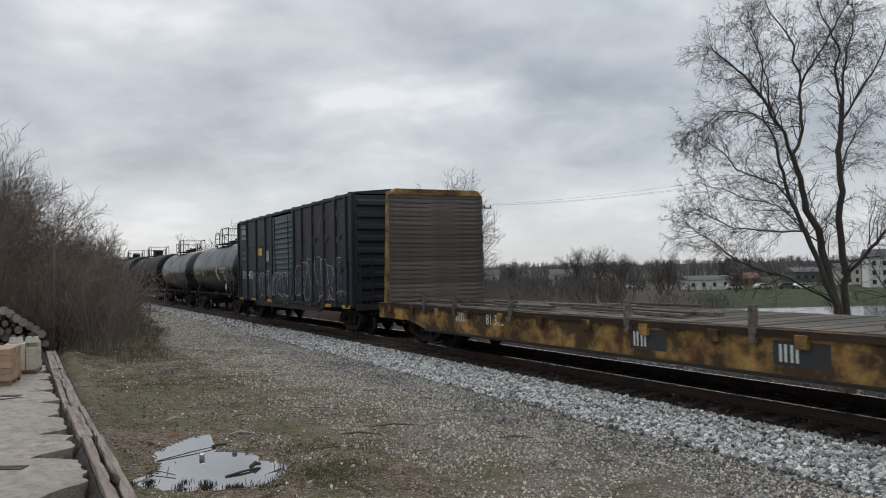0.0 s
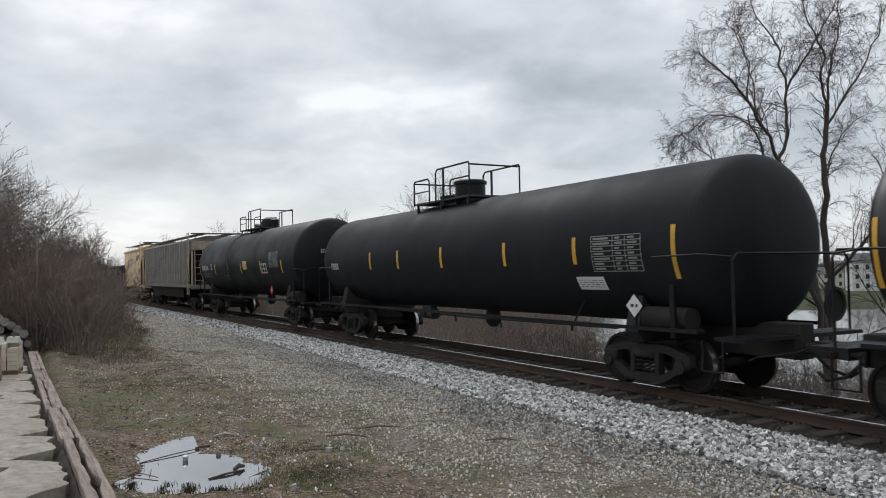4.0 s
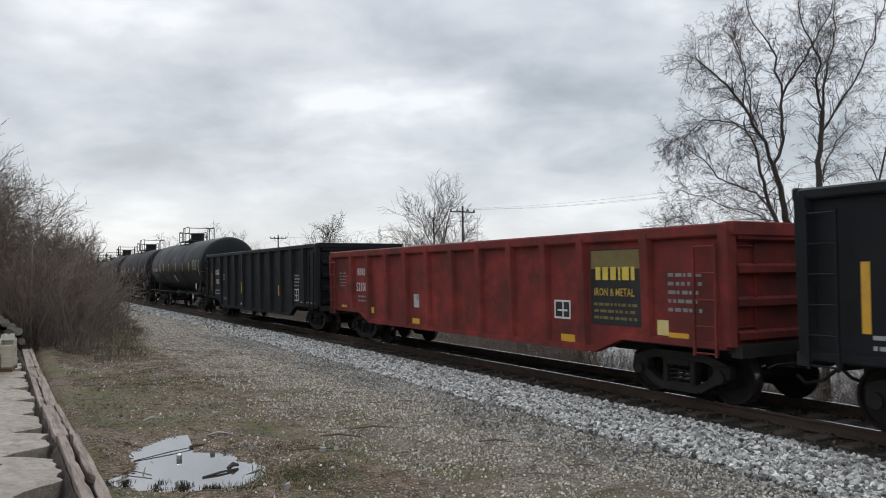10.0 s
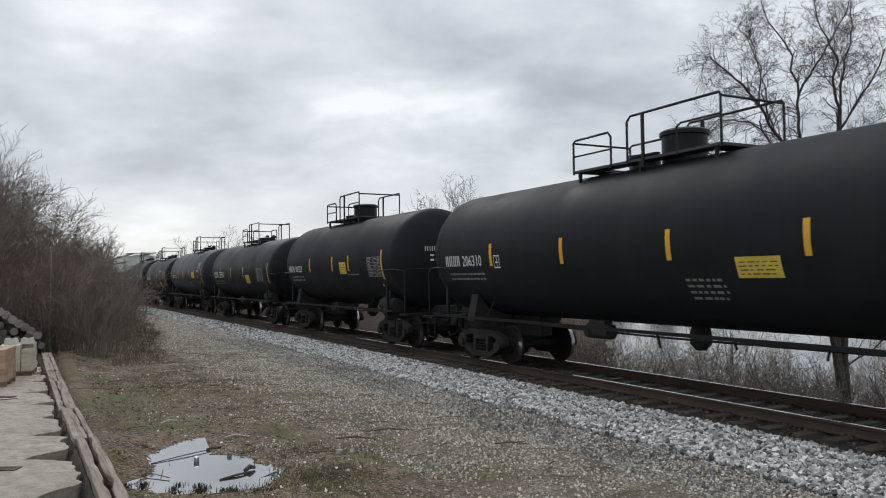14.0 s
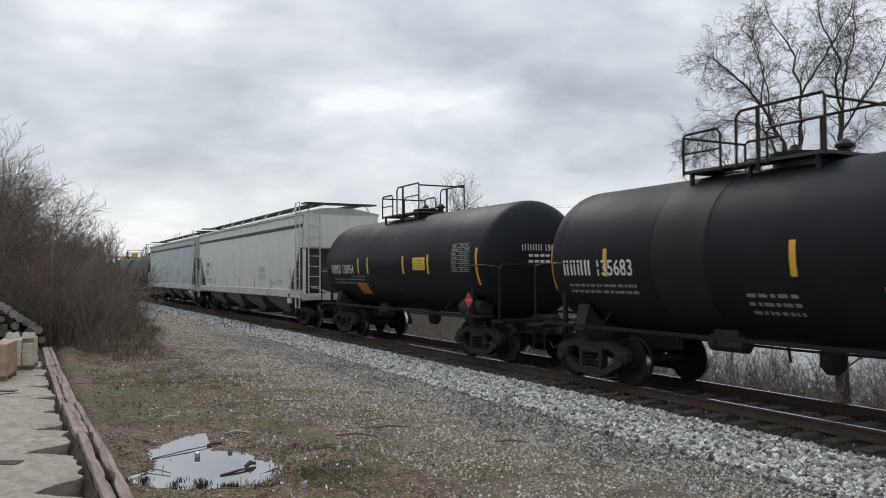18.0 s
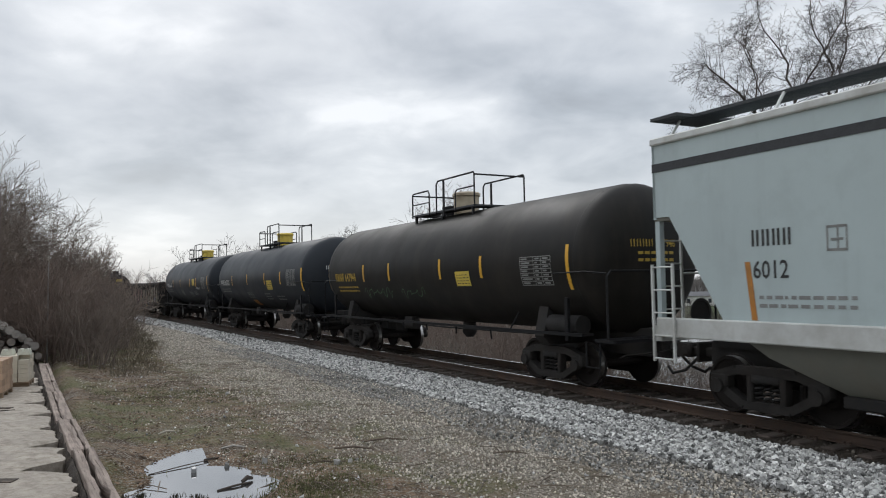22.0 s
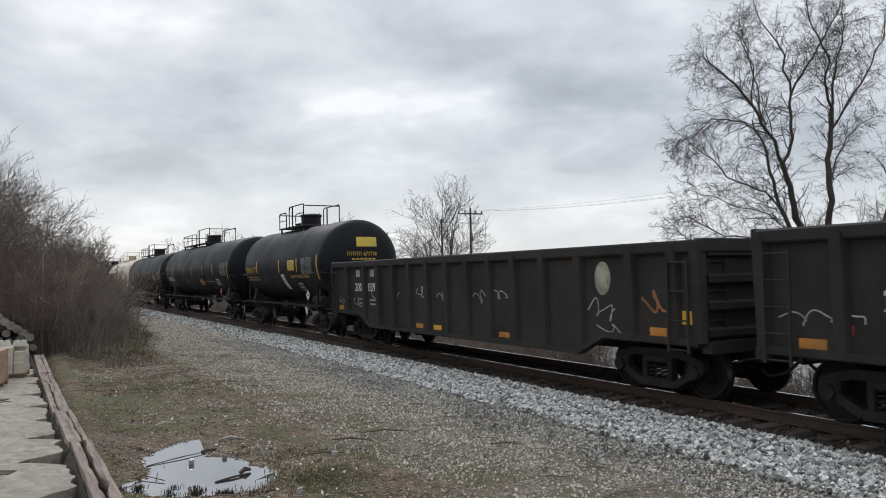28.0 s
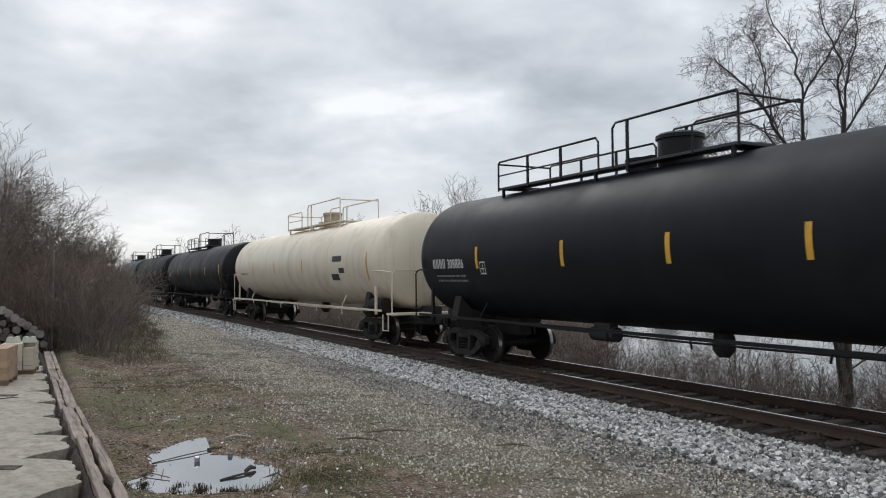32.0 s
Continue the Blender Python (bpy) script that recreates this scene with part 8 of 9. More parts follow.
    tag_scrawl(car, 5.35, 6.1, 1.2, 1.75, "white", S, 8)
    tag_scrawl(car, 5.5, 6.4, 0.98, 1.3, "white", S, 9)
    tag_scrawl(car, 6.75, 7.3, 1.3, 1.95, "orange", S, 10, 0.045)
    for k, x in enumerate((-4.9, -3.6, -1.9, -0.6, 1.2, 2.0)):
        tag_scrawl(car, x, x + 0.6, 1.3 + 0.1 * (k % 3), 1.9, "white", S, 30 + k)
    for x, m_ in ((-7.6, ORANGE_TAPE), (-1.9, ORANGE_TAPE), (-0.9, YELLOW_TAPE), (2.2, ORANGE_TAPE), (6.9, ORANGE_TAPE)):
        patch(car, x, x + 0.42, 1.06 if abs(x) > 5 else 0.76, 1.22 if abs(x) > 5 else 0.88, m_, S, n=1)
    patch(car, 7.32, 7.92, 1.3, 1.52, YELLOW_TAPE, S, "sticker", n=1)
    # last tanks
    tank_car(-421.4, -432.0, 4.28, 1.56, TANK_BLACK, "glossy black tank car with yellow end label and table", (-1.9, 1.3), "pot", (-5.1, -2.9, 0.35, 2.6, 4.85), (4, "671718", -4.6, 0.26),
             [("end_label", -0.3, 0.5, 3.25, 3.6), ("label", 1.5, 0.8, 2.45, 0.4, YELLOW_PAINT), ("table", 3.1, 2.3, 1.2, 0.6), ("text", "SODIUM HYDROXIDE SOLUTION", 1.7, 2.15, 0.12, STENCIL_YELLOW), ("label", 0.45, 0.4, 1.7, 0.6, STENCIL, 0.2), ("box", 2.25, 1.65, 0.5, 0.3), ("diamond", 3.9, 1.5, STENCIL)], mark_mat=STENCIL_YELLOW, seed=16)
    tank_car(-434.3, -452.7, 4.35, 1.6, TANK_BLACK, "very long black tank car with red placards and yellow stripes", (-6.5, 1.2), "pot", (-9.0, -6.3, -2.65, -0.15, 2.85, 5.31, 8.5), (4, "224331", -7.8, 0.26),
             [("table", 7.1, 2.35, 1.05, 0.65), ("diamond", 7.2, 1.55, RED_LABEL), ("label", 1.7, 0.9, 1.85, 0.3, ORANGE_TAPE), ("bars", 3.0, 2.0, 2.2, 0.12, 1), ("box", 5.7, 1.85, 0.7, 0.3), ("scrawl", -3.4, -1.3, 1.75, 2.25, "teal")], seed=17, mark_z=-0.68, nose=0.07)
    tank_car(-455.0, -473.2, 4.26, 1.58, TANK_BLACK, "very long black tank car with yellow stripes", (-5.95, 1.4), "pot", (-8.95, -5.72, -2.34, 0.58, 3.22, 5.7, 8.85), (4, "308886", -8.0, 0.24), [("box", -5.6, 2.2, 0.25, 0.3), ("table", 7.4, 2.2, 1.2, 0.55), ("label", 5.85, 0.55, 2.1, 0.42, YELLOW_PAINT), ("bars", 6.6, 2.45, 0.75, 0.12, 1), ("bars", 6.6, 2.25, 0.75, 0.12, 1), ("diamond", 7.8, 1.6, RED_LABEL)], seed=18, nose=0.42)
    tank_car(-475.6, -494.5, 4.24, 1.56, TANK_WHITE, "cream-white tank car, stained, with cream railings", (-2.4, 4.0), "cream", (-8.9, -5.5, -2.0, 1.8, 8.3), (0, "", -8.0, 0.24), [("label", 5.2, 0.9, 2.7, 0.2, STENCIL_BLACK), ("label", 5.8, 0.5, 2.3, 0.18, STENCIL_BLACK), ("label", 5.0, 0.7, 2.05, 0.22, STENCIL_BLACK), ("bars", -7.8, 2.3, 1.3, 0.24, 1)], seed=19)
    tank_car(-496.9, -515.2, 4.2, 1.56, TANK_BLACK, "long black tank car", (-5.0, 2.0), "pot", (-8.8, -4.5, 0, 4.5, 8.2), (4, "", -8.0, 0.24), seed=20)
    tank_car(-517.4, -534.0, 4.2, 1.56, TANK_DULL, "dull black tank car with dusty crown", (-3.0, 2.2), "pot", (-8, -4.5, 0, 4.5, 7.5), (4, "", -7.4, 0.24), seed=21)
    tank_car(-536.2, -552.8, 4.2, 1.56, TANK_GREY, "dark grey tank car", (-3.0, 2.2), "pot", (-8, -4.5, 0, 4.5, 7.5), (4, "", -7.4, 0.24), seed=22)


build_train()

# ---------- trees, brush and the country beyond the river ----------
BARK_DARK = surf("dark_bark", (0.06, 0.05, 0.042), 0.9, var=0.35, scale=5, dirt=(0.075, 0.065, 0.055), bump=0.6, bump_scale=25)
BARK_GREY = surf("grey_bark", (0.085, 0.075, 0.065), 0.9, var=0.35, scale=4, bump=0.5, bump_scale=20)
TWIGS_DARK = surf("dark_twigs", (0.045, 0.037, 0.032), 0.9, var=0.3, scale=3, bump=0.0)
TWIGS_BROWN = surf("brown_brush", (0.17, 0.136, 0.112), 0.9, var=0.3, scale=1.5, bump=0.0)
TWIGS_RED = surf("reddish_brush", (0.165, 0.122, 0.10), 0.9, var=0.3, scale=1.5, bump=0.0)
TWIGS_FAR = surf("far_twigs", (0.10, 0.088, 0.078), 0.95, var=0.25, scale=0.4, bump=0.0)


def limb(g, p, d, r, L, segs, rnd, wander, rise, tip=0.35, n=5, droop=0.0):
    """One tapering limb; returns its points and radii."""
    pts, rad = [p.copy()], [r]
    for k in range(segs):
        d = (d + Vector((rnd.gauss(0, wander), rnd.gauss(0, wander), rnd.gauss(0, wander) + rise - droop * k / segs))).normalized()
        p = p + d * (L / segs)
        pts.append(p.copy())
        rad.append(r * (1 - (1 - tip) * (k + 1) / segs))
    g.tube(pts, rad, n)
    return pts, rad, d


def grow(g_limbs, g_twigs, p, d, r, L, level, rnd, cfg):
    """Branches again and again down to fine twigs."""
    segs = cfg["segs"][level]
    fine = r < cfg["fine"]
    pts, rad, last = limb(g_twigs if fine else g_limbs, p, d, r, L, segs, rnd, cfg["wander"][level], cfg["rise"][level], cfg["tip"][level], 3 if fine else (7 if level == 0 else 5), cfg["droop"][level])
    if level + 1 >= len(cfg["segs"]):
        return
    for k in range(cfg["kids"][level]):
        t = cfg["from"][level] + (1 - cfg["from"][level]) * (k + rnd.random()) / cfg["kids"][level]
        i = min(int(t * segs), segs - 1)
        q = pts[i].lerp(pts[i + 1], t * segs - i)
        ax = (pts[i + 1] - pts[i]).normalized()
        side = ax.orthogonal().normalized()
        side.rotate(Matrix.Rotation(rnd.uniform(0, 6.283), 3, ax))
        a = radians(rnd.uniform(*cfg["angle"][level]))
        nd = (ax * math.cos(a) + side * math.sin(a)).normalized()
        shrink = cfg["length"][level] * rnd.uniform(0.7, 1.2) * (1.15 - 0.45 * t)
        grow(g_limbs, g_twigs, q, nd, max(rad[i] * cfg["thin"][level] * rnd.uniform(0.8, 1.05), cfg.get("min", 0.0025)), L * shrink, level + 1, rnd, cfg)


WILLOW = dict(segs=(7, 7, 6, 5, 4), kids=(6, 8, 7, 5, 0), wander=(0.08, 0.13, 0.17, 0.2, 0.2), rise=(0.1, 0.09, 0.03, -0.03, -0.08), tip=(0.4, 0.3, 0.3, 0.35, 0.4), droop=(0, 0.02, 0.05, 0.12, 0.2),
              angle=((22, 50), (25, 60), (25, 65), (25, 70)), length=(0.62, 0.52, 0.5, 0.55), thin=(0.55, 0.5, 0.5, 0.6), fine=0.02, min=0.0034, **{"from": (0.3, 0.2, 0.15, 0.15)})
CROWN = dict(segs=(6, 5, 3, 3), kids=(9, 8, 8, 0), wander=(0.06, 0.12, 0.16, 0.2), rise=(0.07, 0.07, 0.06, 0.03), tip=(0.35, 0.3, 0.3, 0.4), droop=(0, 0, 0, 0),
             angle=((25, 60), (25, 60), (25, 60)), length=(0.6, 0.52, 0.5), thin=(0.5, 0.5, 0.5), fine=0.05, **{"from": (0.25, 0.2, 0.15)})
SHRUB = dict(segs=(5, 3, 2), kids=(6, 5, 0), min=0.0055, wander=(0.12, 0.18, 0.22), rise=(0.06, 0.06, 0.03), tip=(0.4, 0.35, 0.4), droop=(0.02, 0.03, 0.05),
             angle=((18, 50), (22, 60)), length=(0.5, 0.5), thin=(0.6, 0.6), fine=0.5, **{"from": (0.2, 0.15)})


FAR_CROWN = dict(CROWN, min=0.017, segs=(6, 4, 3, 2), kids=(10, 8, 7, 0))
YOUNG_CROWN = dict(CROWN, min=0.0065, kids=(11, 9, 8, 0))


def tree(at, stems, cfg, seed, label, bark, twigs, group="", name="tree"):
    """stems: (lean x, lean y, length, radius)."""
    rnd = random.Random(seed)
    t = thing(name, at, label, "tree", group)
    gt, gl, gw = Geo(), Geo(), Geo()
    for lx, ly, L, r in stems:
        d = Vector((lx, ly, 1)).normalized()
        c = dict(cfg)
        segs = c["segs"][0]
        pts, rad, last = limb(gt, Vector((lx * 0.1, ly * 0.1, -0.3)), d, r, L, segs, rnd, c["wander"][0], c["rise"][0], c["tip"][0], 9)
        for k in range(c["kids"][0]):
            u = c["from"][0] + (1 - c["from"][0]) * (k + rnd.random() * 0.8) / c["kids"][0]
            i = min(int(u * segs), segs - 1)
            q = pts[i].lerp(pts[i + 1], u * segs - i)
            ax = (pts[i + 1] - pts[i]).normalized()
            side = ax.orthogonal().normalized()
            side.rotate(Matrix.Rotation(rnd.uniform(0, 6.283), 3, ax))
            a = radians(rnd.uniform(*c["angle"][0]))
            grow(gl, gw, q, (ax * math.cos(a) + side * math.sin(a)).normalized(), rad[i] * c["thin"][0], L * c["length"][0] * rnd.uniform(0.75, 1.15) * (1.2 - 0.5 * u), 1, rnd, c)
    part("trunk", gt, bark, t, smooth=60)
    if gl.v:
        part("limb_work", gl, bark, t, smooth=60)
    part("crown", gw, twigs, t, smooth=None)
    return t


def shrub(seed, stems, h, spread, mat, label, group, thick=0.014, name="shrub", main=4):
    """A clump of bare stems; the stoutest are parts of their own."""
    rnd = random.Random(seed)
    t = thing(name, pose(0, 0, -50), label, "shrub", group)
    gw = Geo()
    for k in range(stems):
        a, r0 = rnd.uniform(0, 6.283), spread * math.sqrt(rnd.random())
        lean = rnd.uniform(0.05, 0.42)
        p = Vector((r0 * math.cos(a), r0 * math.sin(a), -0.15))
        d = Vector((math.cos(a) * lean, math.sin(a) * lean, 1)).normalized()
        r = thick * rnd.uniform(0.6, 1.3)
        L = h * rnd.uniform(0.6, 1.1)
        if k < main:
            g = Geo()
            pts, rad, last = limb(g, p, d, r * 1.5, L, 6, rnd, 0.12, 0.06, 0.3, 5)
            part("stem", g, mat, t, smooth=60)
            for q in range(1, 6):
                for _ in range(2):
                    grow(gw, gw, pts[q], (last + Vector((rnd.uniform(-0.8, 0.8), rnd.uniform(-0.8, 0.8), 0.2))).normalized(), rad[q] * 0.6, L * 0.45, 1, rnd, SHRUB)
        else:
            grow(gw, gw, p, d, r, L, 0, rnd, SHRUB)
    part("crown", gw, mat, t, smooth=None)
    return t


def boughs(at, main, cfg, seed, label, bark, twigs, fork=3):
    """A tree whose trunks and great limbs are given as (points, start radius, end radius, side limbs); each is a part."""
    rnd = random.Random(seed)
    t = thing("tree", at, label, "tree")
    gl, gw = Geo(), Geo()
    for k, (pts, r0, r1, kids) in enumerate(main):
        pts = [Vector(p) for p in pts]
        fine = []
        for i in range(len(pts) - 1):
            n = 3
            for j in range(n):
                q = pts[i].lerp(pts[i + 1], j / n)
                w = 0.035 * (pts[i + 1] - pts[i]).length
                fine.append(q + Vector((rnd.gauss(0, w), rnd.gauss(0, w), rnd.gauss(0, w))) * (1 if j else 0))
        fine.append(pts[-1])
        m = len(fine) - 1
        rad = [r0 + (r1 - r0) * i / m for i in range(m + 1)]
        part("trunk" if k < fork else "limb", Geo().tube(fine, rad, 9 if k < fork else 7), bark, t, smooth=60)
        total = sum((fine[i + 1] - fine[i]).length for i in range(m))
        for q in range(kids):
            u = (0.3 if k < fork else 0.1) + (0.7 if k < fork else 0.9) * (q + rnd.random()) / kids
            i = min(int(u * m), m - 1)
            p = fine[i].lerp(fine[i + 1], u * m - i)
            ax = (fine[i + 1] - fine[i]).normalized()
            side = ax.orthogonal().normalized()
            side.rotate(Matrix.Rotation(rnd.uniform(0, 6.283), 3, ax))
            a = radians(rnd.uniform(25, 65))
            grow(gl, gw, p, (ax * math.cos(a) + side * math.sin(a)).normalized(), min(max(rad[i] * 0.4, 0.007), 0.016), rnd.uniform(0.5, 1.15) * (1.2 - 0.5 * u), 2, rnd, cfg)
    part("branchwork", gl, bark, t, smooth=60)
    part("crown", gw, twigs, t, smooth=None)
    return t


def build_trees():
    # the large double-trunked tree behind the track; its limbs in metres from its foot
    boughs(pose(8.95, 18.3, -2.1), (
        (((0.15, 0, -0.4), (0.1, 0, 1.6), (0.0, 0, 3.1), (-0.33, 0.05, 4.49), (-0.53, 0.05, 5.24), (-0.72, 0.1, 5.99), (-0.9, 0.1, 6.75)), 0.115, 0.058, 16),
        (((0.3, 0.1, -0.4), (0.25, 0.1, 1.6), (0.21, 0.1, 3.28), (0.18, 0.1, 4.32), (0.17, 0.1, 5.59), (0.22, 0.15, 6.57), (0.31, 0.2, 7.47), (0.37, 0.2, 8.14)), 0.1, 0.052, 21),
        (((0.0, -0.1, 1.4), (-0.12, -0.15, 3.2), (-0.7, -0.2, 4.64), (-1.01, -0.3, 5.33), (-1.24, -0.3, 5.93), (-1.44, -0.4, 6.54), (-1.53, -0.4, 7.14), (-1.85, -0.5, 7.75)), 0.075, 0.018, 31),
        (((-0.9, 0.1, 6.75), (-1.26, 0, 7.51), (-1.68, -0.1, 8.2), (-2.09, -0.2, 8.67), (-2.56, -0.3, 9.03), (-2.91, -0.35, 9.34), (-3.12, -0.4, 9.1)), 0.045, 0.009, 40),
        (((-0.9, 0.1, 6.75), (-0.68, 0.2, 7.19), (-0.58, 0.3, 7.94), (-0.52, 0.4, 8.54), (-0.59, 0.5, 9.53), (-0.73, 0.6, 9.91), (-1.08, 0.7, 10.46), (-1.2, 0.7, 11.3)), 0.046, 0.009, 36),
        (((-0.52, 0.4, 8.54), (-0.16, 0.3, 9.21), (0.24, 0.2, 9.88), (0.56, 0.1, 10.48), (0.7, 0, 11.6)), 0.03, 0.008, 28),
        (((0.37, 0.2, 8.14), (0.12, 0, 8.75), (0.21, -0.1, 9.2), (-0.06, -0.2, 9.74), (-0.34, -0.3, 10.2), (-0.45, -0.3, 11.2)), 0.034, 0.008, 31),
        (((0.37, 0.2, 8.14), (0.49, 0.4, 8.74), (0.83, 0.6, 9.71), (1.0, 0.7, 10.31), (1.1, 0.8, 11.5)), 0.034, 0.008, 31),
        (((0.33, 0.2, 7.6), (0.7, 0.0, 8.3), (1.02, -0.2, 8.88), (1.34, -0.4, 9.62), (1.6, -0.5, 10.8)), 0.03, 0.008, 31),
        (((0.24, 0.1, 3.9), (0.7, -0.2, 4.53), (1.09, -0.4, 5.05), (1.2, -0.5, 5.57), (1.34, -0.6, 6.69), (1.75, -0.7, 7.9), (2.0, -0.8, 9.2)), 0.045, 0.009, 38),
        (((0.2, 0.1, 6.3), (0.6, 0.5, 7.0), (1.1, 0.8, 7.6), (1.9, 1.0, 8.3)), 0.022, 0.007, 24),
        (((-0.85, -0.25, 4.95), (-1.57, -0.2, 4.98), (-2.48, -0.25, 5.05), (-3.12, -0.3, 5.39), (-3.44, -0.3, 5.56)), 0.024, 0.007, 36),
        (((-0.05, 0, 3.2), (-1.2, -0.2, 3.86), (-2.16, -0.3, 4.16), (-2.48, -0.3, 4.32), (-3.04, -0.3, 4.79), (-3.40, -0.3, 5.03), (-3.68, -0.3, 5.26)), 0.03, 0.007, 38),
        (((-1.18, -0.3, 5.7), (-1.46, -0.2, 6.09), (-1.9, 0, 6.32), (-2.27, 0.1, 6.49), (-2.55, 0.2, 6.95), (-2.73, 0.3, 7.1), (-3.20, 0.4, 7.57), (-3.40, 0.4, 7.3)), 0.024, 0.007, 36),
        (((-1.26, 0, 7.51), (-2.06, 0.3, 7.91), (-2.46, 0.5, 8.0), (-2.96, 0.6, 7.49), (-3.12, 0.6, 6.9)), 0.021, 0.006, 28),
        (((-1.33, 0, 7.74), (-1.34, 0.3, 8.49), (-1.42, 0.5, 9.25), (-1.62, 0.6, 9.94), (-1.83, 0.7, 10.4)), 0.022, 0.007, 26),
        (((-1.68, -0.1, 8.2), (-1.73, -0.4, 9.04), (-2.06, -0.6, 9.65), (-2.16, -0.7, 10.0)), 0.018, 0.006, 19),
        (((-0.4, 0, 4.7), (-1.1, 0.5, 5.6), (-2.08, 0.9, 6.0), (-2.80, 1.1, 6.3)), 0.02, 0.006, 24),
        (((0.2, 0.1, 1.9), (1.0, -0.2, 2.6), (1.7, -0.4, 3.0), (2.4, -0.6, 3.9)), 0.023, 0.006, 17)),
        WILLOW, 5, "tall bare tree with several trunks and drooping fine twigs", BARK_DARK, TWIGS_DARK)
    tree(pose(13.6, 20.5, -3.7), ((0.05, 0.0, 7.4, 0.14), (-0.3, 0.1, 5.8, 0.09)), WILLOW, 9, "bare slender tree on the river bank", BARK_DARK, TWIGS_DARK)
    # trees across the brushy flat
    tree(pose(-0.9, 75, -2.8), ((0.0, 0, 10.8, 0.2), (-0.26, 0, 8.4, 0.13), (0.1, 0.1, 10.3, 0.16), (0.24, 0, 8.4, 0.12), (-0.42, 0, 5.8, 0.1), (0.4, 0.1, 6.0, 0.1)), FAR_CROWN, 21, "bare broad-crowned tree beyond the track", BARK_GREY, TWIGS_FAR, "bare trees beyond the track")
    tree(pose(-14.6, 95, -3.2), ((0.05, 0, 9.8, 0.17), (-0.22, 0, 9.0, 0.14), (0.3, 0, 9.0, 0.14), (0.42, 0, 6.2, 0.1), (-0.42, 0, 6.2, 0.1)), FAR_CROWN, 22, "bare rounded tree beyond the track", BARK_GREY, TWIGS_FAR, "bare trees beyond the track")
    tree(pose(-10.3, 98, -3.2), ((0.1, 0, 8.0, 0.12),), FAR_CROWN, 23, "small bare tree beyond the track", BARK_GREY, TWIGS_FAR, "bare trees beyond the track")
    for k, (x, y, L) in enumerate(((-30, 118, 8.6), (-34.5, 124, 9.6), (-38, 120, 10.2), (-47, 122, 7), (-24, 125, 7), (-56, 128, 8), (-64, 130, 9), (-42.5, 121, 8.6))):
        tree(pose(x, y, -3.4), ((0.1, 0, L, 0.18), (-0.25, 0, L * 0.8, 0.13)), FAR_CROWN, 30 + k, "bare grey-brown tree beyond the track", BARK_GREY, TWIGS_FAR, "bare trees beyond the track")
    # the trees that rise out of the brush by the lot
    for k, (x, y, z, stems) in enumerate(((-14.2, 22.8, 0.2, ((0.1, 0.05, 4.7, 0.07), (-0.25, 0.1, 4.5, 0.07), (0.28, -0.1, 3.9, 0.05), (0.0, 0.2, 4.4, 0.05))),
                                          (-16.4, 26, 0.2, ((0.1, 0.05, 5.1, 0.08), (-0.25, 0.1, 4.7, 0.07), (0.3, 0, 4.0, 0.05))),
                                          (-12.6, 19.6, 0.25, ((0.08, 0.05, 3.9, 0.06), (-0.15, 0.1, 3.9, 0.06), (0.25, 0.1, 3.1, 0.04))),
                                          (-13.4, 24.5, 0.1, ((0.15, 0.05, 3.5, 0.05), (-0.2, 0.1, 3.6, 0.05), (0.3, 0.1, 3.0, 0.04))),
                                          (-15.2, 30, 0.1, ((0.1, 0.05, 3.1, 0.06), (-0.2, 0.1, 3.2, 0.05), (0.25, 0.1, 2.8, 0.05))))):
        tree(pose(x, y, z), stems, YOUNG_CROWN, 41 + k, "bare brown young tree in the brush", BARK_DARK, TWIGS_BROWN, "young trees in the brush")
    tree(pose(-19.9, 41, 0.0), ((0.1, 0.05, 3.7, 0.09), (-0.2, 0.1, 3.5, 0.08), (0.35, 0, 3.0, 0.06)), YOUNG_CROWN, 44, "small bare rounded tree in the brush", BARK_DARK, TWIGS_BROWN, "young trees in the brush")


BRUSH_EDGE = ((-60, -55, -40, -30, -20, -14, -8, -3.4), (4.3, 4.6, 5.6, 6.4, 7.2, 7.8, 8.6, 9.3))


def strew(kinds, spots, seed):
    rnd = random.Random(seed)
    for k, (x, y, z) in enumerate(spots):
        m = pose(x, y, z, rnd.uniform(-6, 6), rnd.uniform(-6, 6), rnd.uniform(0, 360))
        copy_thing(kinds[k % len(kinds)], m)


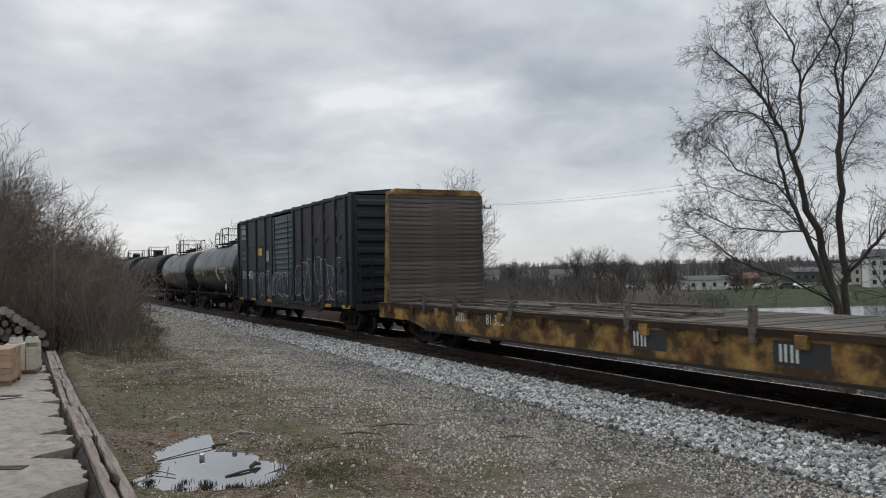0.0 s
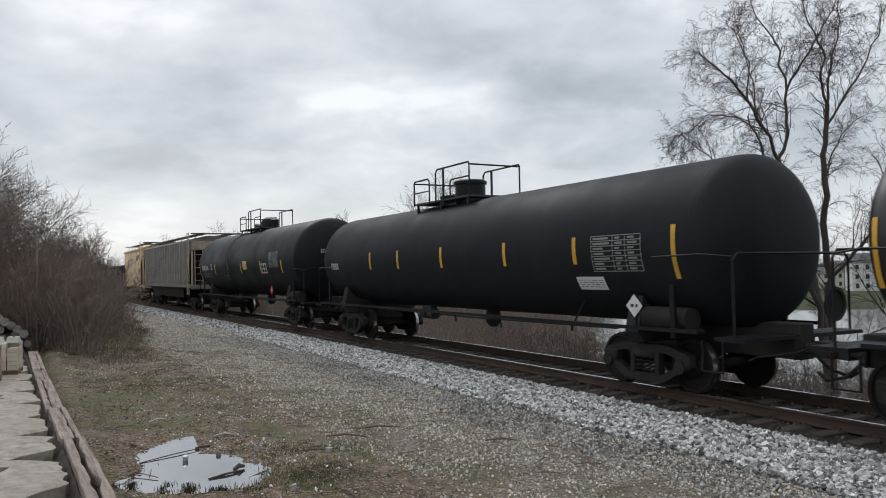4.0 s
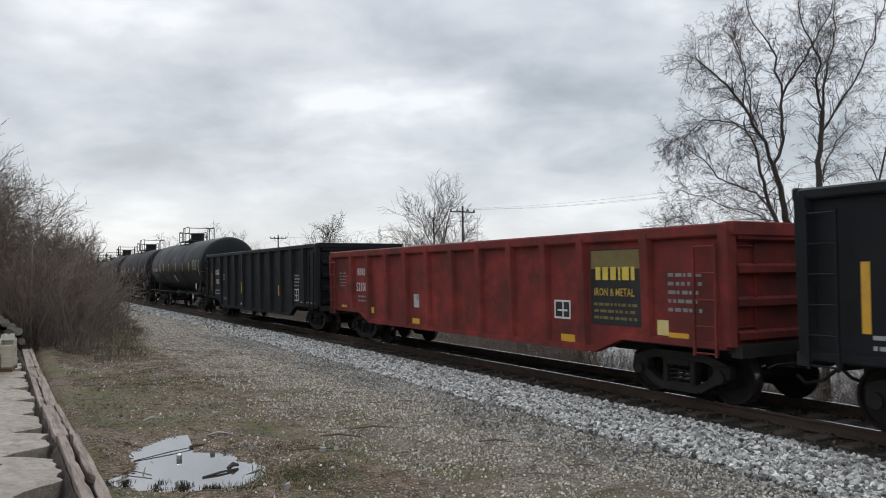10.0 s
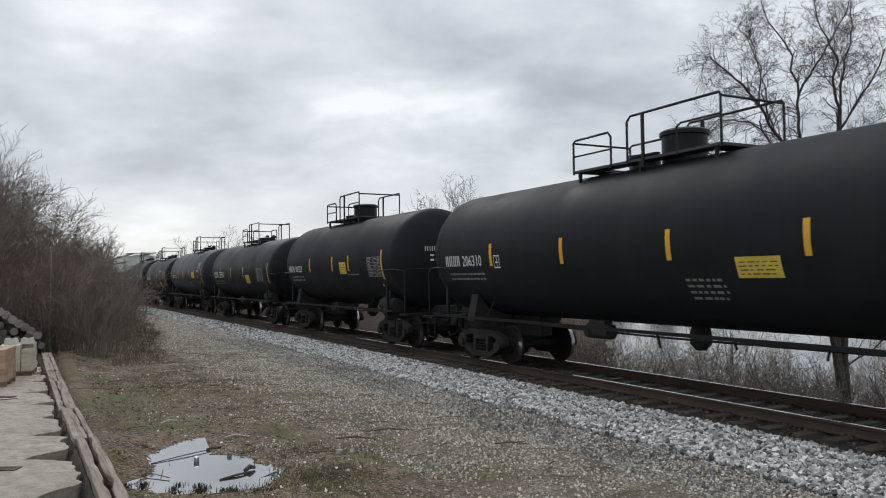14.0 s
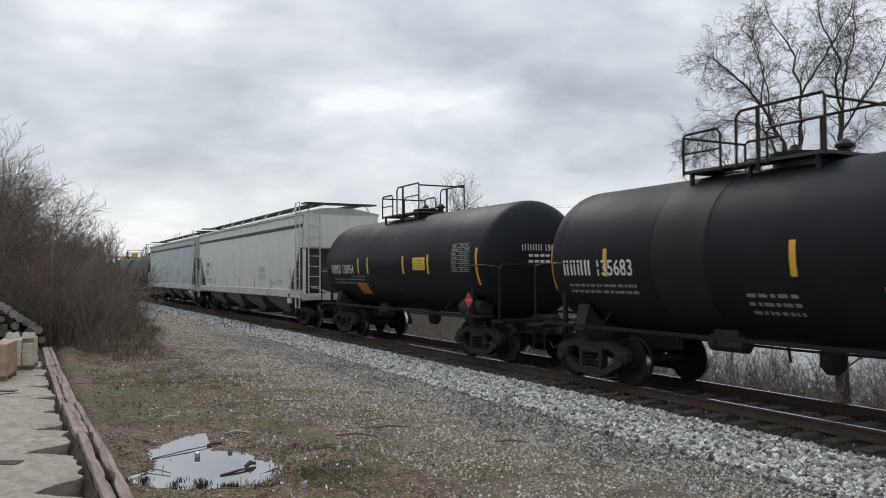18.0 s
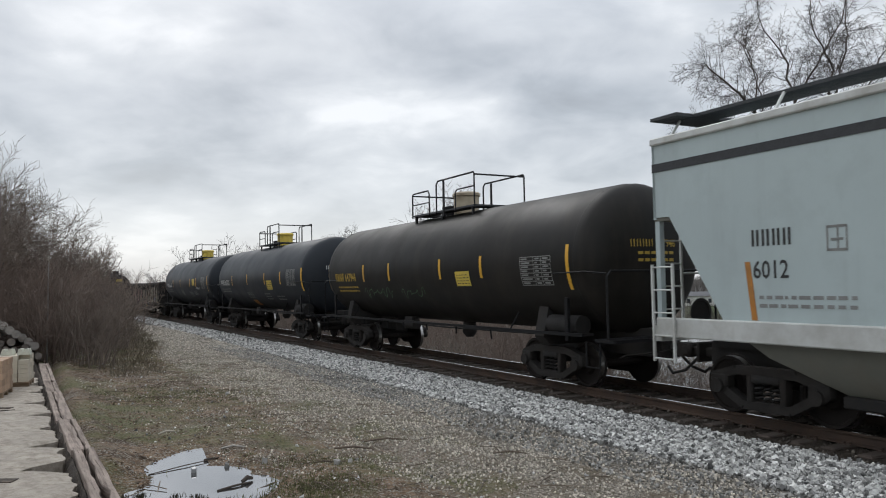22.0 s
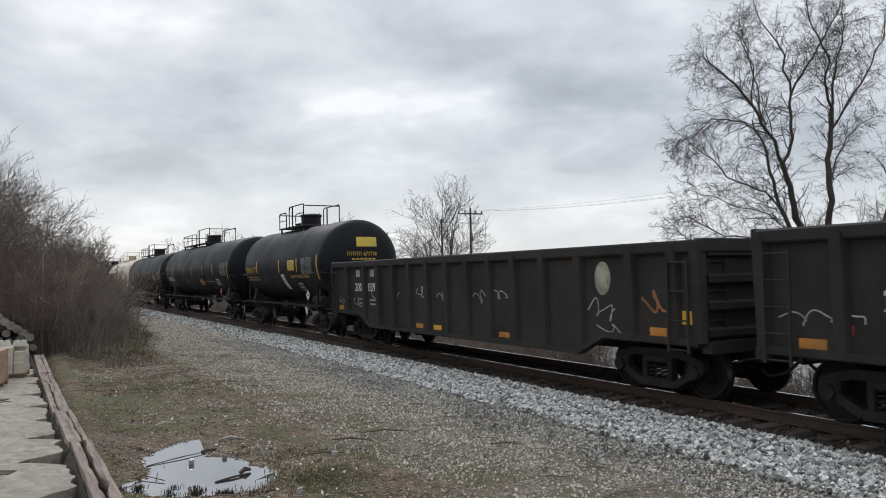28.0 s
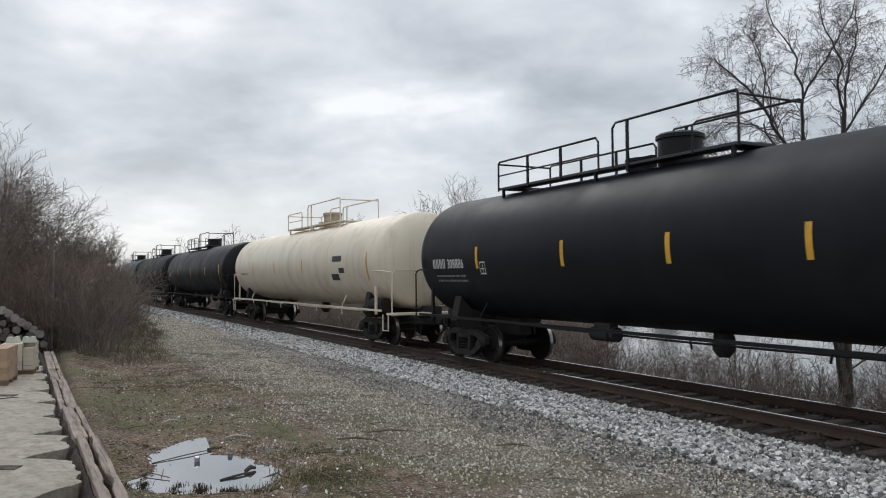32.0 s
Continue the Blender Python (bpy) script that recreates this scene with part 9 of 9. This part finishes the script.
def build_brush():
    rnd = random.Random(77)
    label = "dense bare brown brush beside the gravel lot"
    kinds = [shrub(80 + k, 22, (1.3, 1.7, 2.1, 2.5, 2.8, 3.0)[k], 0.55, (TWIGS_BROWN, TWIGS_RED)[k % 2], label, "brush beside the lot") for k in range(6)]
    spots = []
    for _ in range(2600):
        s, d = rnd.uniform(-58, -3.4), rnd.uniform(4.6, 17)
        inner = float(np.interp(s, *BRUSH_EDGE))
        outer = float(np.interp(s, (-60, -8, -3.4), (17, 13, 10.6)))
        if not inner < d < outer:
            continue
        p = place(s, d)
        if all((p.x - a) ** 2 + (p.y - b) ** 2 > 0.8 ** 2 for a, b, c, e in spots):
            spots.append((p.x, p.y, ground_height(p, d), min(int((d - inner) * 1.9 + rnd.uniform(0.0, 1.7)), 5)))
        if len(spots) > 165:
            break
    for x, y, z, k in spots:
        copy_thing(kinds[max(k, 0)], pose(x, y, z, rnd.uniform(-6, 6), rnd.uniform(-6, 6), rnd.uniform(0, 360)))
    # the bank behind the track
    label = "tangled bare brush on the river bank"
    bank = [shrub(90 + k, 17, 2.3 + 0.4 * k, 0.8, (TWIGS_BROWN, TWIGS_RED, TWIGS_BROWN)[k], label, "brush on the bank", 0.012) for k in range(3)]
    spots = []
    for _ in range(900):
        s, d = rnd.uniform(-70, 26), -rnd.uniform(4.4, 24)
        p = place(s, d)
        gap = 1.1 if d > -9 else 2.0
        if p.x > 0.17 * p.y and (d < -12 or rnd.random() < 0.3):
            continue
        if all((p.x - a) ** 2 + (p.y - b) ** 2 > gap ** 2 for a, b, c in spots):
            spots.append((p.x, p.y, ground_height(p, d)))
        if len(spots) > 100:
            break
    for _ in range(400):
        s, d = rnd.uniform(-6, 15), -rnd.uniform(4.4, 11)
        p = place(s, d)
        if all((p.x - a) ** 2 + (p.y - b) ** 2 > 1.0 for a, b, c in spots) and len(spots) < 150:
            spots.append((p.x, p.y, ground_height(p, d)))
    strew(bank, spots, 79)
    # dry weeds along the foot of the brush
    spots = []
    for _ in range(500):
        s = rnd.uniform(-30, -2.5)
        d = float(np.interp(s, *BRUSH_EDGE)) + rnd.uniform(-1.1, 0.1)
        p = place(s, d)
        spots.append((p.x, p.y, ground_height(p, d)))
    blades("dry_grass", spots, surf("dry_grass", (0.14, 0.115, 0.075), 0.9, var=0.3, scale=4, island=0.4, bump=0), "dry tan grass at the foot of the brush", 91, h=(0.06, 0.25), per=14, spread=0.2)
    # a low mass of stems far along the bank and across the river: nobody could count these
    g = Geo()
    for _ in range(150):
        x, y = rnd.uniform(-30, 46), rnd.uniform(84, 130)
        if x > 0.17 * y and y < 120:
            continue
        z = ground_height(Vector((x, y, 0)), -60)
        for k in range(14):
            grow(g, g, Vector((x + rnd.uniform(-1.6, 1.6), y + rnd.uniform(-1.6, 1.6), z)), Vector((rnd.uniform(-0.4, 0.4), rnd.uniform(-0.4, 0.4), 1)).normalized(), 0.03, rnd.uniform(1.6, 2.9), 1, rnd, SHRUB)
    solid("far_brush", g, TWIGS_FAR, "distant bare brown brush", kind="stuff", smooth=None)
    for ob in kinds + bank:
        for o in (*ob.children_recursive, ob):
            bpy.data.objects.remove(o)


def far_wood(name, arc, dist, height, count, mat, label, seed):
    """A far wood: many thin trees joined."""
    rnd = random.Random(seed)
    g = Geo()
    for _ in range(count):
        a, r = radians(rnd.uniform(*arc)), rnd.uniform(*dist)
        x, y = r * math.sin(a), r * math.cos(a)
        z = ground_height(Vector((x, y, 0)), -200)
        h = rnd.uniform(*height)
        for k in range(6):
            p = Vector((x + rnd.uniform(-2, 2), y, z - 1))
            d = Vector((rnd.uniform(-0.35, 0.35), 0, 1)).normalized()
            limb(g, p, d, h * 0.028, h * rnd.uniform(0.7, 1.0), 3, rnd, 0.12, 0.1, 0.3, 3)
            q = p + d * h * rnd.uniform(0.35, 0.6)
            for _k in range(5):
                limb(g, q + Vector((0, 0, rnd.uniform(-0.1, 0.3) * h)), Vector((rnd.uniform(-1, 1), rnd.uniform(-0.4, 0.4), 0.9)).normalized(), h * 0.012, h * rnd.uniform(0.25, 0.45), 2, rnd, 0.15, 0.1, 0.3, 3)
    return solid(name, g, mat, label, kind="stuff", smooth=None)


def house(x, y, rz, w, d, h, roof_h, wall, roof, label, storeys=1, bays=3):
    z = ground_height(Vector((x, y, 0)), -200) - 0.3
    ob = thing("house", pose(x, y, z, 0, 0, rz), label, "house", "far houses")
    part("wall", Geo().box(-w / 2, w / 2, -d / 2, d / 2, 0, h + 0.3), wall, ob)
    part("roof", Geo().prism_x([(-d / 2 - 0.4, h + 0.3), (d / 2 + 0.4, h + 0.3), (0, h + 0.3 + roof_h)], -w / 2 - 0.4, w / 2 + 0.4), roof, ob)
    glass = shared("far_pane", lambda: surf("dark_pane", (0.03, 0.035, 0.04), 0.15, var=0.1, bump=0))
    for s in range(storeys):
        for k in range(bays):
            cx = -w / 2 + w * (k + 0.5) / bays
            cz = 0.3 + (h - 0.2) * (s + 0.55) / storeys
            win = part("window", Geo().box(cx - 0.5, cx + 0.5, -d / 2 - 0.06, -d / 2 + 0.05, cz - 0.65, cz + 0.65), wall, ob)
            part("pane", Geo().box(cx - 0.4, cx + 0.4, -d / 2 - 0.08, -d / 2 - 0.05, cz - 0.55, cz + 0.55), glass, win)
    return ob


def parked_car(x, y, rz, col, label):
    z = ground_height(Vector((x, y, 0)), -200)
    car = thing("parked_car", pose(x, y, z, 0, 0, rz), label, "car", "parked cars")
    paint = surf("car_paint", col, 0.3, var=0.05, scale=1, coat=0.5, bump=0)
    part("body", Geo().prism_y([(-2.2, 0.35), (2.2, 0.35), (2.25, 0.75), (1.3, 0.9), (0.7, 1.42), (-1.2, 1.45), (-1.9, 0.95), (-2.25, 0.85)], -0.88, 0.88), paint, car)
    glass = shared("far_pane", lambda: surf("dark_pane", (0.03, 0.035, 0.04), 0.15, var=0.1, bump=0))
    part("side_window", Geo().prism_y([(-1.5, 0.98), (1.1, 0.95), (0.6, 1.36), (-1.1, 1.38)], -0.9, 0.9), glass, car)
    for dx in (-1.4, 1.4):
        for dy in (-0.85, 0.85):
            part("wheel", Geo().cyl((dx, dy - 0.1, 0.32), (dx, dy + 0.1, 0.32), 0.32, n=12), CAR_STEEL, car)


def build_far():
    haze = surf("far_wood_haze", (0.15, 0.135, 0.125), 0.95, var=0.2, scale=0.05, bump=0)
    far_wood("far_trees", (2, 34), (330, 420), (6, 9.5), 150, haze, "bare grey-brown woods across the river", 201)
    far_wood("far_trees", (-4, 36), (520, 900), (6, 9), 420, haze, "bare wooded hills on the horizon", 202)
    far_wood("far_trees", (-30, 4), (180, 420), (6, 9), 220, haze, "bare woods behind the railway", 203)
    far_wood("far_trees", (1, 13), (125, 300), (3, 6), 170, TWIGS_FAR, "bare brown scrub beyond the track", 204)
    far_wood("far_trees", (12, 32), (190, 300), (2, 4.5), 60, TWIGS_FAR, "bare brown scrub across the river", 205)
    white = surf("white_siding", (0.6, 0.59, 0.55), 0.8, var=0.08, scale=0.5, bump=0)
    cream = surf("cream_siding", (0.48, 0.45, 0.38), 0.8, var=0.08, scale=0.5, bump=0)
    brick = surf("far_brick", (0.24, 0.13, 0.10), 0.85, var=0.15, scale=0.5, bump=0)
    grey = surf("grey_roof", (0.10, 0.10, 0.105), 0.85, var=0.15, scale=0.5, bump=0)
    red = surf("red_roof", (0.2, 0.10, 0.08), 0.85, var=0.15, scale=0.5, bump=0)

    def at(px, dist):
        a = math.atan((px - 784) / 1350) - radians(1.2)
        return dist * math.sin(a), dist * math.cos(a)
    for px, dist, w, d, h, rh, wl, rf, lb, st, bays in (
            (995, 240, 8, 7, 4.2, 1.6, cream, grey, "cream house with a grey gable roof across the river", 2, 3),
            (862, 250, 7, 6, 4.4, 1.8, white, grey, "small white house across the river", 2, 2),
            (1068, 300, 9, 6, 2.8, 1.2, white, red, "low white house among bare trees", 1, 3),
            (1245, 212, 11, 7, 2.5, 1.1, white, grey, "long low white shed beside the green field", 1, 4),
            (1310, 240, 8, 7, 2.2, 1.6, brick, red, "low brick house with a red-brown roof", 1, 3),
            (1420, 270, 9, 8, 3.4, 1.4, grey, grey, "grey building behind the bare trees", 1, 4),
            (1490, 240, 6, 7, 4.6, 1.4, cream, grey, "pale two-storey house beyond the field", 2, 3),
            (1566, 215, 9, 9, 7.0, 2.2, white, grey, "tall white three-storey house with a dark roof", 3, 4)):
        x, y = at(px, dist)
        house(x, y, 0 if px < 1500 else -18, w, d, h, rh, wl, rf, lb, st, bays)
    for px, dist, col, lb in ((1296, 205, (0.5, 0.5, 0.5), "silver car parked by the field"), (1347, 207, (0.6, 0.6, 0.6), "white car parked by the field"), (1390, 206, (0.05, 0.05, 0.06), "dark car parked by the field"), (1415, 208, (0.6, 0.6, 0.62), "white car parked beyond the field"), (905, 215, (0.5, 0.5, 0.5), "silver car parked across the river"), (925, 216, (0.3, 0.04, 0.04), "red car parked across the river"), (945, 215, (0.55, 0.55, 0.55), "pale car parked across the river"), (1120, 230, (0.6, 0.6, 0.6), "white car parked across the river")):
        x, y = at(px, dist)
        parked_car(x, y, random.Random(px).uniform(-15, 15), col, lb)
    # larger single trees across the river
    for k, (px, dist, L) in enumerate(((1015, 190, 12), (1060, 200, 13), (1095, 205, 11), (1180, 170, 10), (1165, 180, 9), (1280, 235, 9), (1300, 190, 6), (900, 230, 9))):
        x, y = at(px, dist)
        tree(pose(x, y, ground_height(Vector((x, y, 0)), -200)), ((0.05, 0, L * 0.72, 0.26), (-0.4, 0, L * 0.62, 0.16), (0.42, 0, L * 0.62, 0.16), (0.2, 0.1, L * 0.68, 0.15)), FAR_CROWN, 60 + k, "large bare tree across the river", BARK_GREY, TWIGS_FAR, "bare trees across the river")
    # power poles along the track and their wires
    wood = surf("pole_wood", (0.07, 0.058, 0.048), 0.9, var=0.3, scale=2, bump=0.3)
    tops = []
    for k in range(-1, 3):
        p = Vector((1.65 - 0.49 * 48 * k, 60 + 0.872 * 48 * k, 0))
        z = -2.7
        pole = thing("power_pole", pose(p.x, p.y, z, 0, 0, -61), "weathered wooden power pole with a crossarm", "power pole", "power poles")
        part("mast", Geo().cyl((0, 0, -0.5), (0, 0, 10.1), 0.13, 0.08, 10), wood, pole)
        part("crossarm", Geo().box(-0.05, 0.05, -1.1, 1.1, 9.58, 9.68), wood, pole)
        for y in (-1.05, -0.5, 0.5, 1.05):
            part("insulator", Geo().lathe_z([(0.03, 9.68), (0.06, 9.72), (0.06, 9.8), (0.03, 9.86)], 0, y, 8), CAR_STEEL, pole)
        part("brace", Geo().tube([(0.08, -0.6, 9.55), (0.1, 0, 9.0), (0.08, 0.6, 9.55)], 0.02, 5), CAR_STEEL, pole)
        tops.append((p, z))
    wire = surf("power_wire", (0.10, 0.10, 0.11), 0.6, var=0.1, bump=0)
    n = Vector((0.872, 0.489, 0))
    for (a, za), (b, zb) in zip(tops, tops[1:]):
        for y in (-1.05, 0.5, 1.05):
            pts = []
            for q in range(13):
                t = q / 12
                p = a.lerp(b, t) + n * y
                pts.append((p.x, p.y, -2.7 + 9.85 - 0.9 * 4 * t * (1 - t)))
            solid("power_wire", Geo().tube(pts, 0.006, 4), wire, "thin sagging power wire between poles", "wire", "power wires", smooth=60)


build_trees()
build_brush()
build_far()


# ---------- what moves: the train rolls past at a steady pace, its wheels turning ----------
def motions():
    for car, s, half_base in CARS:
        walk(car, [(k / 2, car_pose(s + SPEED * k / 2, half_base)) for k in range(65)])
    turn = SPEED / 0.457 * 180 / math.pi / FPS
    rows = {dx: [(k / FPS, pose(dx, 0, 0.457, 0, (turn * k) % 360, 0)) for k in range(961)] for dx in (-0.89, 0.89)}
    for w, dx in WHEELSETS:
        walk(w, rows[dx])


motions()
